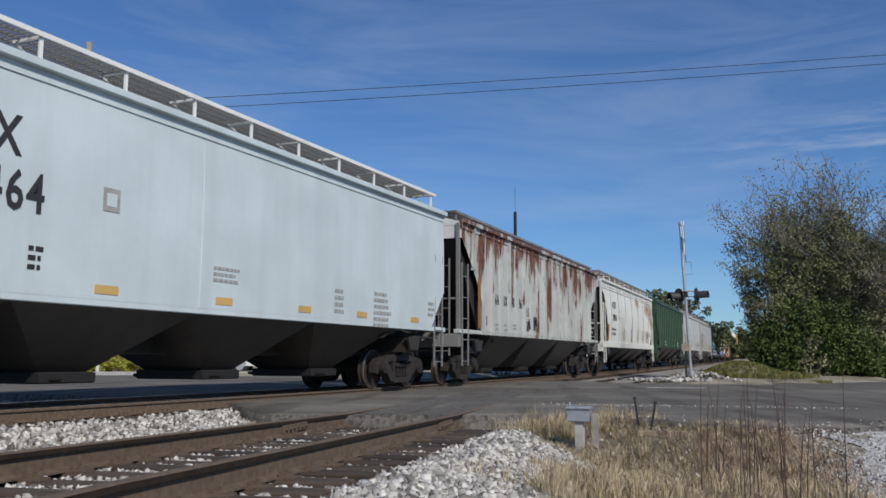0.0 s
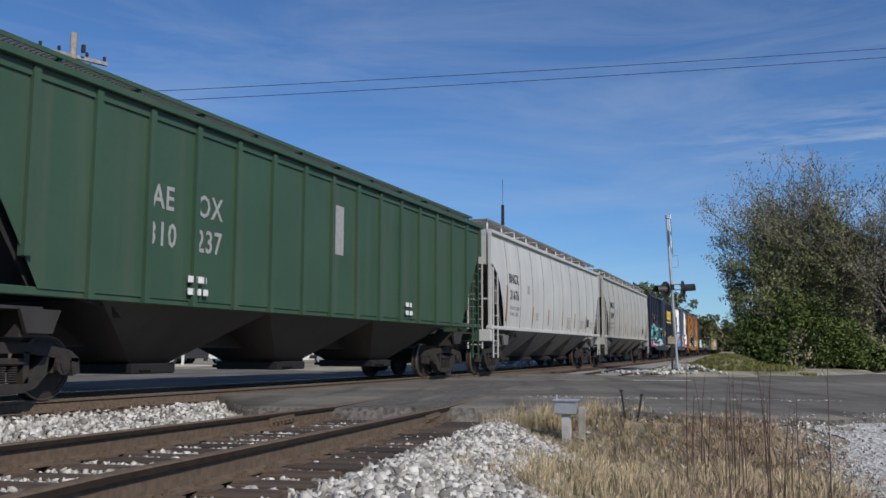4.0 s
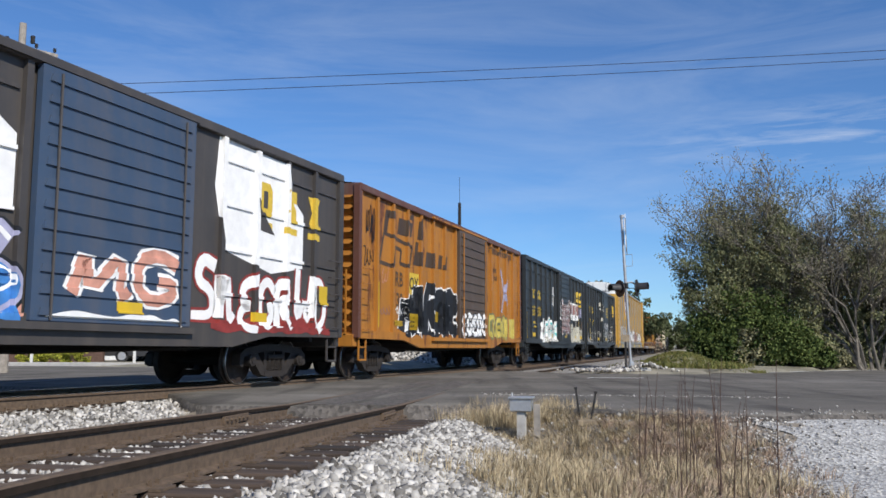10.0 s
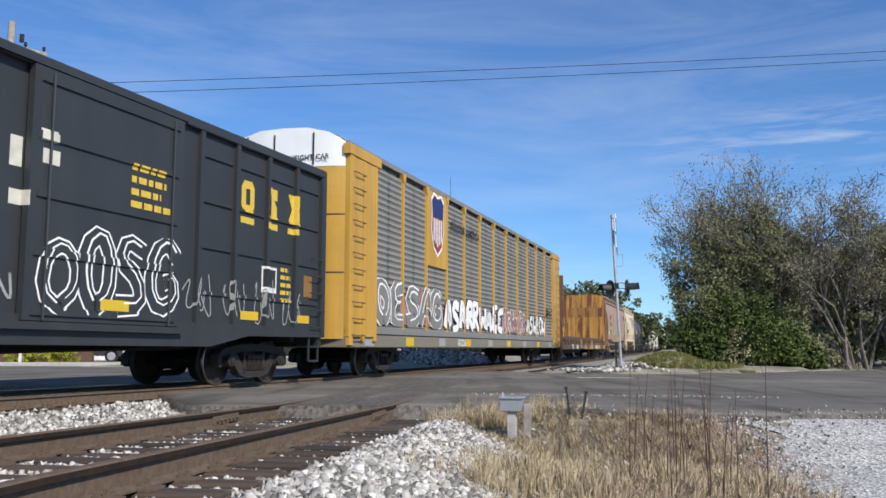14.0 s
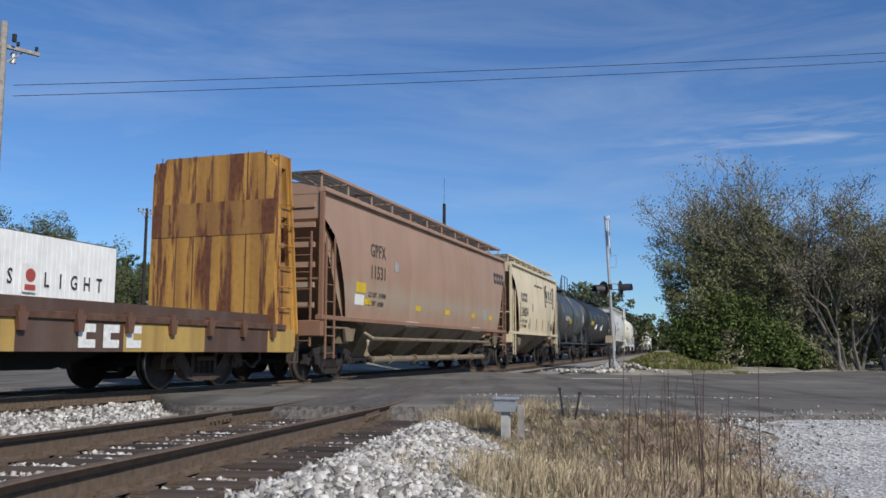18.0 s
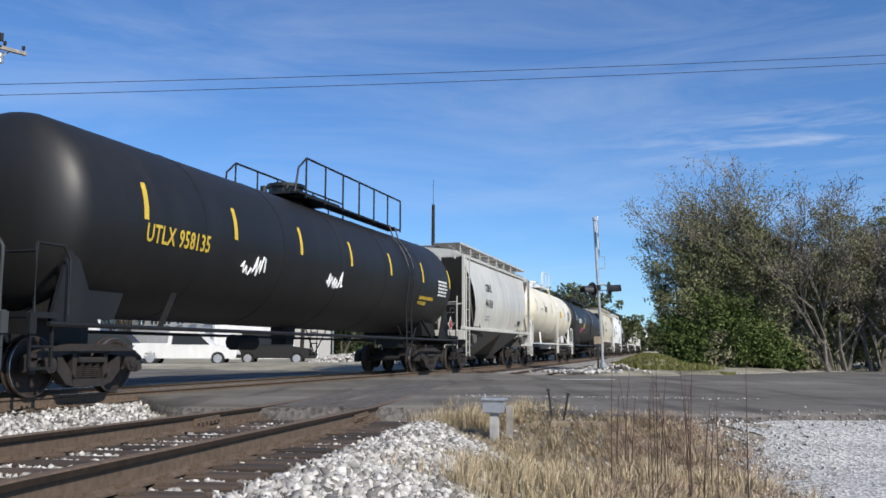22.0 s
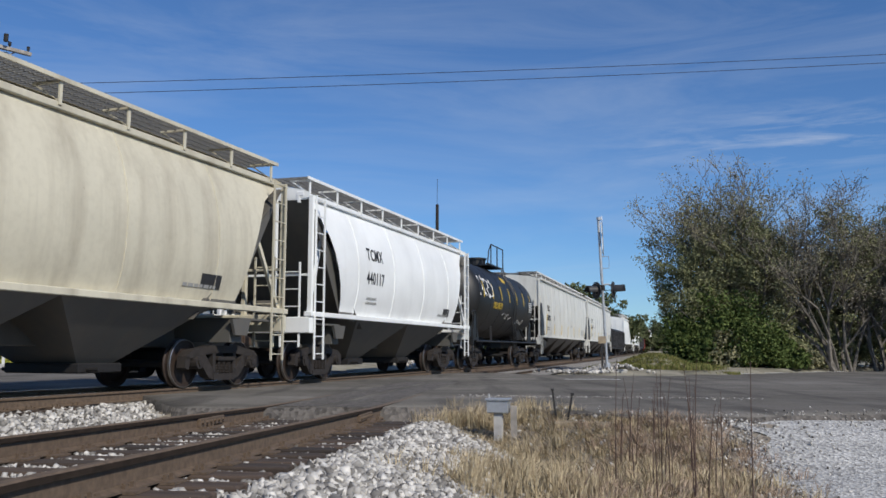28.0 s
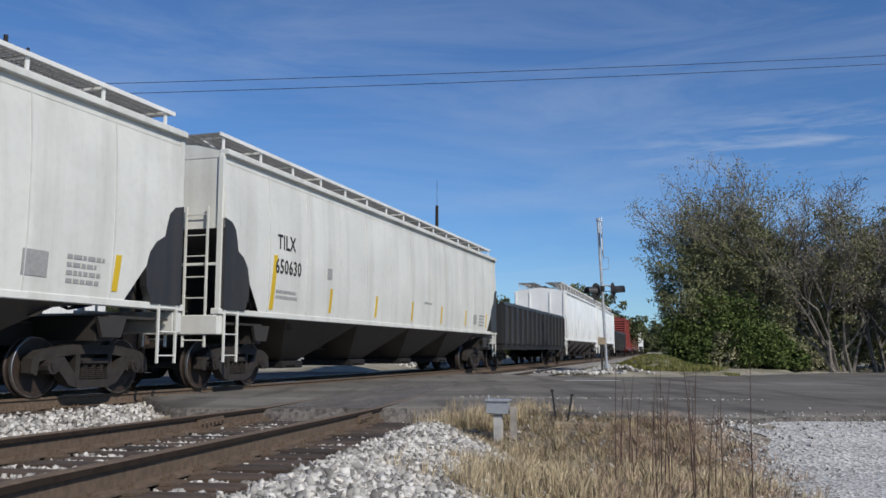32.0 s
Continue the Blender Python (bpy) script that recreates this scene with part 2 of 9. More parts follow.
def gravel_mat(name, lo, hi, scale):
    m, n, l, b = nodes_of(name)
    tc = n.new("ShaderNodeTexCoord")
    v = n.new("ShaderNodeTexVoronoi")
    v.inputs["Scale"].default_value = scale
    l.new(tc.outputs["Object"], v.inputs["Vector"])
    r = ramp_node(n, l, v.outputs["Color"], [(0.1, lo), (0.9, hi)])
    big = noise_node(n, l, 0.6, 5)
    col = mix_node(n, l, 1.0, r.outputs["Color"], ramp_node(n, l, big.outputs["Fac"], [(0.3, (0.8,) * 3), (0.7, (1.1,) * 3)]).outputs["Color"], "MULTIPLY")
    l.new(col, b.inputs["Base Color"])
    b.inputs["Roughness"].default_value = 0.9
    bump(n, l, b, v.outputs["Distance"], 0.8, 0.02)
    return m


def tie_mat(name, c, rough, metal, scale, amp, bmp):
    """Weathered timber, each tie of its own tone."""
    m, n, l, b = nodes_of(name)
    nz = noise_node(n, l, scale, 6, stretch=(0.25, 2.0, 2.0))
    r = ramp_node(n, l, nz.outputs["Fac"], [(0.3, vary(c, 1 - amp)), (0.7, vary(c, 1 + amp))])
    oi = n.new("ShaderNodeObjectInfo")
    tone = ramp_node(n, l, oi.outputs["Random"], [(0.0, (0.55, 0.55, 0.56)), (1.0, (1.5, 1.4, 1.3))])
    l.new(mix_node(n, l, 1.0, r.outputs["Color"], tone.outputs["Color"], "MULTIPLY"), b.inputs["Base Color"])
    b.inputs["Roughness"].default_value = rough
    bump(n, l, b, nz.outputs["Fac"], bmp, 0.01)
    return m


MAT["asphalt"] = asphalt_mat()
MAT["ground"] = ground_mat()
MAT["gravel"] = gravel_mat("gravel_fine", (0.20, 0.196, 0.187), (0.62, 0.61, 0.58), 30)
MAT["ballast_bed"] = gravel_mat("ballast_bed", (0.18, 0.175, 0.17), (0.52, 0.51, 0.49), 22)
MAT["ballast_far"] = gravel_mat("ballast_far", (0.16, 0.15, 0.14), (0.34, 0.32, 0.29), 9)
MAT["ballast_dark"] = gravel_mat("ballast_dark", (0.05, 0.045, 0.04), (0.15, 0.135, 0.12), 18)
MAT["stone"] = leaf_mat("stone", (0.10, 0.094, 0.086), (0.63, 0.605, 0.56))
MAT["tie"] = tie_mat("tie_wood", (0.052, 0.038, 0.029), 0.9, 0, 7, 0.5, 0.6)
MAT["dry_grass"] = leaf_mat("dry_grass", (0.20, 0.155, 0.095), (0.60, 0.50, 0.33))
MAT["weed_stem"] = plain("weed_stem", (0.075, 0.045, 0.035), 0.85)
MAT["leaf_a"] = leaf_mat("leaf_a", (0.040, 0.066, 0.018), (0.125, 0.16, 0.05))
MAT["leaf_b"] = leaf_mat("leaf_b", (0.115, 0.118, 0.062), (0.31, 0.29, 0.17))
MAT["leaf_far"] = leaf_mat("leaf_far", (0.05, 0.07, 0.032), (0.13, 0.14, 0.07))
MAT["leaf_dry"] = leaf_mat("leaf_dry", (0.13, 0.118, 0.085), (0.28, 0.25, 0.19))
MAT["white_block"] = paint("white_block", (0.74, 0.74, 0.72), 0.45, (0.30, 0.29, 0.27), streak=0.5)
MAT["leaf_c"] = leaf_mat("leaf_c", (0.10, 0.112, 0.052), (0.275, 0.275, 0.145))
MAT["leaf_ridge"] = leaf_mat("leaf_ridge", (0.026, 0.040, 0.018), (0.075, 0.085, 0.036))
MAT["bark"] = plain("bark", (0.15, 0.135, 0.115), 0.9, 0, 9, 0.35, 0.5)
MAT["pole_wood"] = plain("pole_wood", (0.30, 0.275, 0.245), 0.9, 0, 6, 0.3, 0.4)
MAT["galv"] = plain("galv", (0.46, 0.47, 0.48), 0.45, 0.6, 10, 0.15)
MAT["concrete"] = plain("concrete", (0.42, 0.41, 0.39), 0.9, 0, 8, 0.2, 0.3)
MAT["metal_wall"] = paint("metal_wall", (0.74, 0.74, 0.72), 0.12)
MAT["roof_grey"] = paint("roof_grey", (0.30, 0.31, 0.32), 0.2)
MAT["brick_red"] = plain("brick_red", (0.11, 0.07, 0.055), 0.9, 0, 10, 0.25)
MAT["glass_dark"] = plain("glass_dark", (0.03, 0.035, 0.04), 0.08, 0, 2, 0.1, 0.0)
MAT["rubber"] = plain("rubber", (0.02, 0.02, 0.02), 0.8)


# ---- building helpers ----
class Shape:
    """Collects vertices and faces of one part."""

    def __init__(self):
        self.v, self.f = [], []

    def add(self, vs, fs):
        o = len(self.v)
        self.v += [tuple(p) for p in vs]
        self.f += [tuple(i + o for i in q) for q in fs]
        return self

    def box(self, x0, x1, y0, y1, z0, z1, c=0.0):
        if c <= 0:
            vs = [(x, y, z) for z in (z0, z1) for y in (y0, y1) for x in (x0, x1)]
            return self.add(vs, [(0, 2, 3, 1), (4, 5, 7, 6), (0, 1, 5, 4), (2, 6, 7, 3), (0, 4, 6, 2), (1, 3, 7, 5)])
        ring = lambda d, z: [(x0 + d, y0 + d, z), (x1 - d, y0 + d, z), (x1 - d, y1 - d, z), (x0 + d, y1 - d, z)]
        vs = ring(c, z0) + ring(0, z0 + c) + ring(0, z1 - c) + ring(c, z1)
        fs = [(3, 2, 1, 0), (12, 13, 14, 15)]
        for k in range(3):
            for i in range(4):
                j = (i + 1) % 4
                fs.append((k * 4 + i, k * 4 + j, k * 4 + 4 + j, k * 4 + 4 + i))
        return self.add(vs, fs)

    def beam(self, a, b, w, h=None):
        """A square bar from a to b."""
        a, b = Vector(a), Vector(b)
        d = (b - a).normalized()
        s = d.cross(Vector((0, 0, 1)))
        s = Vector((1, 0, 0)) if s.length < 1e-4 else s.normalized()
        u = s.cross(d)
        h = h or w
        vs = [p + s * i * w / 2 + u * j * h / 2 for p in (a, b) for i, j in ((-1, -1), (1, -1), (1, 1), (-1, 1))]
        return self.add(vs, [(3, 2, 1, 0), (4, 5, 6, 7), (0, 1, 5, 4), (1, 2, 6, 5), (2, 3, 7, 6), (3, 0, 4, 7)])

    def tube(self, pts, r, n=6, r2=None):
        """A round bar along a line of points."""
        pts = [Vector(p) for p in pts]
        rings = []
        for i, p in enumerate(pts):
            d = (pts[min(i + 1, len(pts) - 1)] - pts[max(i - 1, 0)]).normalized()
            s = d.cross(Vector((0.013, 0.03, 1)))
            s = Vector((1, 0, 0)) if s.length < 1e-3 else s.normalized()
            u = s.cross(d)
            k = r if r2 is None else r + (r2 - r) * i / max(1, len(pts) - 1)
            rings.append([p + (s * math.cos(a) + u * math.sin(a)) * k for a in (2 * math.pi * q / n for q in range(n))])
        return self.loft(rings, True, True)

    def loft(self, rings, closed=True, caps=False):
        n = len(rings[0])
        vs = [p for r in rings for p in r]
        fs = []
        for k in range(len(rings) - 1):
            for i in range(n if closed else n - 1):
                j = (i + 1) % n
                fs.append((k * n + i, k * n + j, (k + 1) * n + j, (k + 1) * n + i))
        if caps:
            fs.append(tuple(range(n - 1, -1, -1)))
            fs.append(tuple((len(rings) - 1) * n + i for i in range(n)))
        return self.add(vs, fs)

    def prism(self, prof, y0, y1):
        """A polygon in x and z, pushed from y0 to y1."""
        n = len(prof)
        vs = [(x, y0, z) for x, z in prof] + [(x, y1, z) for x, z in prof]
        fs = [tuple(range(n)), tuple(range(2 * n - 1, n - 1, -1))]
        fs += [(i, i + n, (i + 1) % n + n, (i + 1) % n) for i in range(n)]
        return self.add(vs, fs)

    def cyl(self, a, b, r, n=16):
        return self.tube([a, b], r, n)

    def flip(self):
        self.v = [(-x, y, z) for x, y, z in self.v]
        self.f = [tuple(reversed(q)) for q in self.f]
        return self

    def twin(self):
        """Adds the mirror image in y."""
        o = len(self.v)
        fs = list(self.f)
        self.v += [(x, -y, z) for x, y, z in self.v]
        self.f += [tuple(i + o for i in reversed(q)) for q in fs]
        return self

    def mesh(self, name, mat, smooth=False):
        me = bpy.data.meshes.new(name)
        me.from_pydata(self.v, [], self.f)
        me.materials.append(MAT[mat] if isinstance(mat, str) else mat)
        if smooth:
            me.shade_smooth()
            me.set_sharp_from_angle(angle=radians(35))
        me.update()
        return me


def fix(me):
    bm = bmesh.new()
    bm.from_mesh(me)
    bmesh.ops.recalc_face_normals(bm, faces=bm.faces)
    bm.to_mesh(me)
    bm.free()
    return me


MESHES = {}


def part(name, shape, material, parent, label="", smooth=False, at=None, key=None):
    """Links a shape as one mesh object under a thing or a part."""
    if key is not None and key in MESHES:
        me = MESHES[key]
    else:
        me = fix(shape().mesh(name, material, smooth) if callable(shape) else shape.mesh(name, material, smooth))
        if key is not None:
            MESHES[key] = me
    ob = new(name, me)
    ob.parent = parent
    if at is not None:
        ob.matrix_basis = at
    if label:
        ob["label"] = label
    return ob


def thing(name, shape, material, label, category, group="", kind="", at=None, smooth=False):
    ob = new(name, fix(shape.mesh(name, material, smooth)) if shape else None)
    if at is not None:
        ob.matrix_basis = at
    return tagged(ob, label, category, group, kind)


def big_mesh(name, verts, faces, material, smooth=False):
    """A mesh from number arrays; faces all of one size."""
    me = bpy.data.meshes.new(name)
    nv, nf, k = len(verts), len(faces), faces.shape[1]
    me.vertices.add(nv)
    me.vertices.foreach_set("co", np.asarray(verts, dtype=np.float32).ravel())
    me.loops.add(nf * k)
    me.loops.foreach_set("vertex_index", np.asarray(faces, dtype=np.int32).ravel())
    me.polygons.add(nf)
    me.polygons.foreach_set("loop_start", np.arange(0, nf * k, k, dtype=np.int32))
    me.update(calc_edges=True)
    me.materials.append(MAT[material])
    if smooth:
        me.shade_smooth()
    return me


def text_shape(s, height, cx, cz, y, squeeze=1.0, spacing=1.0):
    """Letters on the near side of a wall at y, reading along +x, as thin solid shapes."""
    cu = bpy.data.curves.new("letters", "FONT")
    cu.body = s
    cu.size = height / 0.72
    cu.space_character = spacing
    cu.align_x = "CENTER"
    cu.extrude = 0.002
    cu.offset = height * 0.022
    cu.resolution_u = 2
    ob = bpy.data.objects.new("letters", cu)
    scene.collection.objects.link(ob)
    me = ob.to_mesh()
    sh = Shape()
    sh.add([(p.co.x * squeeze + cx, y - p.co.z - 0.004, p.co.y + cz) for p in me.vertices], [tuple(q.vertices) for q in me.polygons])
    ob.to_mesh_clear()
    bpy.data.objects.remove(ob)
    bpy.data.curves.remove(cu)
    return sh


# ---- plan ----
PHI0, BEND, BEND_L, TRACK_D = 0.33932, 0.08331, 25.0, 10.5436
_s = np.arange(-700.0, 900.01, 0.5)
_ph = PHI0 - BEND * _s * _s / (_s * _s + BEND_L ** 2)
_cx = np.concatenate([[0], np.cumsum((np.sin(_ph[1:]) + np.sin(_ph[:-1])) * 0.25)])
_cy = np.concatenate([[0], np.cumsum((np.cos(_ph[1:]) + np.cos(_ph[:-1])) * 0.25)])
_i0 = int(np.argmin(abs(_s)))
_cx -= _cx[_i0]
_cy -= _cy[_i0]


def main_line(s, o=0.0):
    """A place on the main track s metres along, o metres to its far side, and the way there."""
    ph = float(np.interp(s, _s, _ph))
    x, y = float(np.interp(s, _s, _cx)), float(np.interp(s, _s, _cy))
    d = TRACK_D + o
    return x - d * math.cos(ph), y + d * math.sin(ph), ph


def rise(s):
    """The main track climbs gently beyond the crossing."""
    return 0.0033 * (math.sqrt((s - 15.0) ** 2 + 100.0) + s - 15.0)


# side track: way points and heights of its rail tops
NEAR = [(-4.1, -12, 0.14), (-3.18, -1.2, 0.12), (-2.6, 4, 0.10), (-2.27, 7, 0.04), (-1.99, 9.5, -0.01), (-1.71, 12, -0.06), (-1.4, 14.5, -0.07),
        (-0.5, 21, -0.05), (1.1, 30, -0.03), (4.3, 44, 0.0), (8.6, 60, 0.0)]
_nx, _ny, _nz = (np.array(c, dtype=float) for c in zip(*NEAR))


def side_line(y, o=0.0):
    """A place on the side track at y, o metres to its far side."""
    x = float(np.interp(y, _ny, _nx))
    ph = math.atan2(float(np.interp(y + 1, _ny, _nx)) - float(np.interp(y - 1, _ny, _nx)), 2)
    return x - o * math.cos(ph), y + o * math.sin(ph), float(np.interp(y, _ny, _nz)), ph


ROAD_NEAR = [(-900, 60), (-60, 22), (-30, 20.5), (-12, 18.0), (-8.2, 17.1), (-5.5, 15.9), (-4.6, 14.0), (-3.6, 11.9), (-2.5, 12.0), (-0.6, 12.3), (0.6, 12.6), (1.6, 11.4), (2.6, 10.8), (3.6, 10.6),
             (5.6, 11.2), (9, 12.2), (16, 13.5), (40, 17), (900, 80)]
ROAD_FAR = [(-900, 110), (-60, 47), (-30, 42), (-12, 39), (-2, 35), (1.5, 33), (3.4, 29.8), (5.5, 28.8), (7.2, 29.2), (9.2, 31.4), (14, 36), (20, 41), (40, 52), (900, 180)]
_rnx, _rny = (np.array(c, dtype=float) for c in zip(*ROAD_NEAR))
_rfx, _rfy = (np.array(c, dtype=float) for c in zip(*ROAD_FAR))


FAR_BED = [main_line(q)[:2] for q in range(24, 200, 2)]


def road_z(x, y):
    return -0.085 + 0.06 * np.clip((y - 12) / 12, 0, 1)


def ground_z(x, y):
    """Height of the soil."""
    x, y = np.asarray(x, float), np.asarray(y, float)
    yn, yf = np.interp(x, _rnx, _rny), np.interp(x, _rfx, _rfy)
    low = -0.50 + 0.05 * np.sin(x * 1.3) * np.cos(y * 0.9)
    edge = np.clip((yn - y) / 2.2, 0, 1)
    near = (road_z(x, yn) - 0.05) * (1 - edge) + low * edge
    sx = np.interp(y, _ny, _nx)
    d = abs(x - sx)
    bank = np.clip((d - 1.6) / 0.9, 0, 1)
    bed = np.interp(y, _ny, _nz) - 0.30
    near = np.where(y < yn, bed * (1 - bank) + near * bank, near)
    left = np.clip((sx - 1.2 - x) / 0.6, 0, 1)
    near = near * (1 - left) + left * np.minimum(-0.26, 5)
    far = 0.02 + np.clip((y - yf) / 3, 0, 1) * 0.05 + np.clip((y - yf - 30) / 300, 0, 1) * 1.0
    # the far roadbed lies below the rail tops
    d2 = np.full(np.shape(x), 1e9)
    for a, b in FAR_BED if np.any(y > 24) else []:
        d2 = np.minimum(d2, (x - a) ** 2 + (y - b) ** 2)
    dist = np.sqrt(d2)
    far = far + 0.0066 * np.clip(y - 20, 0, 160) * np.clip((24 - dist) / 16, 0, 1) - 0.40 * np.clip((6.2 - dist) / 2.4, 0, 1)
    z = np.where(y > yf, far, np.where(y > yn, road_z(x, y) - 0.08, near))
    return z


def build_ground():
    xs = np.unique(np.concatenate([np.arange(-14, 14.01, 0.25), np.arange(-60, 60.1, 3), np.linspace(-400, 400, 41), [-3500, -1500, -800, 800, 1500, 3500]]))
    ys = np.unique(np.concatenate([np.arange(-2, 20, 0.25), np.arange(-40, 80, 2.0), np.linspace(80, 420, 18), [-1500, -300, -100, 800, 1500, 3500]]))
    X, Y = np.meshgrid(xs, ys)
    Z = ground_z(X, Y)
    v = np.stack([X, Y, Z], -1).reshape(-1, 3)
    w, hgt = len(xs), len(ys)
    i = (np.arange(hgt - 1)[:, None] * w + np.arange(w - 1)[None, :]).ravel()
    f = np.stack([i, i + 1, i + w + 1, i + w], -1)
    ob = new("ground", big_mesh("ground", v, f, "ground", True))
    tagged(ob, "bare soil and thin dry grass verge beside the tracks", "ground", kind="structure")
    # road slab with a real edge
    rx = np.unique(np.concatenate([_rnx, _rfx, np.arange(-14, 14, 0.5), np.arange(-60, 60, 4.0)]))
    k = np.linspace(0, 1, 25)
    yn, yf = np.interp(rx, _rnx, _rny), np.interp(rx, _rfx, _rfy)
    yn = yn + 0.05 * np.sin(rx * 5.1) + 0.04 * np.sin(rx * 11.7)
    RY = yn[None, :] + (yf - yn)[None, :] * k[:, None]
    RX = np.broadcast_to(rx[None, :], RY.shape)
    RZ = road_z(RX, RY)
    top = np.stack([RX, RY, RZ], -1)
    skirt = top[:1].copy()
    skirt[..., 2] -= 0.22
    skirt[..., 1] -= 0.12
    back = top[-1:].copy()
    back[..., 2] -= 0.2
    grid = np.concatenate([skirt, top, back], 0)
    n2, w = grid.shape[0], grid.shape[1]
    i = (np.arange(n2 - 1)[:, None] * w + np.arange(w - 1)[None, :]).ravel()
    f = np.stack([i, i + 1, i + w + 1, i + w], -1)
    road = new("road", big_mesh("road", grid.reshape(-1, 3), f, "asphalt"))
    road.data.materials.append(MAT["ballast_dark"])
    for q in range(w - 1):
        road.data.polygons[q].material_index = 1
    tagged(road, "worn grey asphalt road over the level crossing", "road", kind="structure")
    # white edge line along the far side, and a worn stop line
    sh = Shape()
    for a, b in ((9.6, 14), (14, 20), (20, 40), (40, 60)):
        ya, yb = float(np.interp(a, _rfx, _rfy)) - 0.7, float(np.interp(b, _rfx, _rfy)) - 0.7
        za = float(road_z(a, ya)) + 0.008
        sh.add([(a, ya, za), (b, yb, za), (b, yb + 0.45, za), (a, ya + 0.45, za)], [(0, 1, 2, 3)])
    for a, b, y in ((3.2, 4.7, 24.0),):
        sh.add([(a, y, -0.015), (b, y, -0.015), (b, y + 0.3, -0.015), (a, y + 0.3, -0.015)], [(0, 1, 2, 3)])
    part("edge_line", sh, "ink_white", road, "worn white painted line")
    return ob, road


ground_ob, road_ob = build_ground()


def rail_profile(head=False):
    if head:
        return [(-0.038, -0.040), (0.038, -0.040), (0.0385, -0.009), (0.030, -0.006), (-0.030, -0.006), (-0.0385, -0.009)]
    return [(-0.07, -0.172), (0.07, -0.172), (0.07, -0.160), (0.012, -0.142), (0.009, -0.045), (0.036, -0.034), (0.037, -0.008), (0.028, 0.0),
            (-0.028, 0.0), (-0.037, -0.008), (-0.036, -0.034), (-0.009, -0.045), (-0.012, -0.142), (-0.07, -0.160)]


def rail_part(name, pts, mat, parent, label="", head=False):
    """A rail of the usual section along points (x, y, z, heading)."""
    prof = rail_profile(head)
    rings = [[(x + a * math.cos(ph), y - a * math.sin(ph), z + b) for a, b in prof] for x, y, z, ph in pts]
    sh = Shape().loft(rings, True, True)
    return part(name, sh, mat, parent, label)


def build_track():
    rnd = random.Random(4)
    tie_me = Shape().box(-1.3, 1.3, -0.115, 0.115, -0.33, -0.175, 0.012).mesh("tie", "tie")
    plate_me = Shape().box(-0.18, 0.18, -0.095, 0.095, -0.175, -0.160).mesh("tie_plate", "rail_rust")
    spike = Shape()
    for sx in (-0.1, 0.1):
        spike.box(sx - 0.012, sx + 0.012, -0.06, -0.035, -0.17, -0.12).box(sx - 0.012, sx + 0.012, 0.035, 0.06, -0.17, -0.12)
    spike_me = spike.mesh("spike", "rail_rust")
    anchor_me = Shape().box(-0.085, 0.085, -0.02, 0.02, -0.19, -0.145).mesh("rail_anchor", "rail_rust")
    side = tagged(new("side_track"), "rusty side track with dark wooden ties in white ballast", "railway track", kind="structure")
    main = tagged(new("main_track"), "main railway track carrying the freight train", "railway track", kind="structure")

    def lay(parent, x, y, z, ph, full):
        m = pose(x, y, z + rnd.uniform(-0.012, 0.006), 0, 0, -math.degrees(ph) + rnd.uniform(-1.2, 1.2))
        o = new("tie", tie_me)
        o.parent, o.matrix_basis = parent, m @ pose(rnd.uniform(-0.05, 0.05), 0, 0)
        if full:
            for g in (-0.7525, 0.7525):
                q = new("tie_plate", plate_me)
                q.parent, q.matrix_basis = o, pose(g, 0, 0.002)
                q = new("spike", spike_me)
                q.parent, q.matrix_basis = o, pose(g, 0, 0)
                q = new("rail_anchor", anchor_me)
                q.parent, q.matrix_basis = o, pose(g, 0.15, 0)

    y = -2.0
    while y < 12.0:
        x, yy, z, ph = side_line(y)
        lay(side, x, yy, z, ph, y > 3)
        y += 0.46
    y = 35.6
    while y < 58:
        x, yy, z, ph = side_line(y)
        lay(side, x, yy, z, ph, False)
        y += 0.52
    for g in (-0.7525, 0.7525):
        ys = list(np.arange(-12, 60, 0.5))
        rail_part("rail", [(*side_line(q, g)[:3], side_line(q)[3]) for q in ys], "rail_rust", side, "brown rusted rail")
        rail_part("rail_head", [(*side_line(q, g)[:3], side_line(q)[3]) for q in ys], "rail_dark", side, "dark disused rail head", True)
    # joint bars with bolts on the camera-side faces
    for g, ya in ((-0.7525, 11.25), (0.7525, 10.0)):
        x, yy, z, ph = side_line(ya, g)
        jb = Shape().box(-0.05, -0.012, -0.36, 0.36, -0.135, -0.045, 0.006)
        jb.box(0.012, 0.05, -0.36, 0.36, -0.135, -0.045, 0.006)
        for k in range(6):
            jb.cyl((0.05, -0.3 + 0.12 * k, -0.09), (0.075, -0.3 + 0.12 * k, -0.09), 0.018, 6)
        part("joint_bar", jb, "rail_rust", side, "rusty bolted joint bar", at=pose(x, yy, z, 0, 0, -math.degrees(ph)))
    s = -14.0
    while s < 11.2:
        x, yy, ph = main_line(s)
        lay(main, x, yy, rise(s), ph, s > 0)
        s += 0.5
    s = 34.0
    while s < 90:
        x, yy, ph = main_line(s)
        lay(main, x, yy, rise(s), ph, False)
        s += 0.55
    for g in (-0.7525, 0.7525):
        rail_part("rail", [(main_line(q, g)[0], main_line(q, g)[1], rise(q), main_line(q)[2]) for q in np.arange(-60, 20, 1.0)], "rail_rust", main, "brown rail with a worn bright head")
        rail_part("rail", [(main_line(q, g)[0], main_line(q, g)[1], rise(q), main_line(q)[2]) for q in np.concatenate([np.arange(19, 120, 2.0), np.arange(120, 700, 20.0)])], "rail_rust", main)
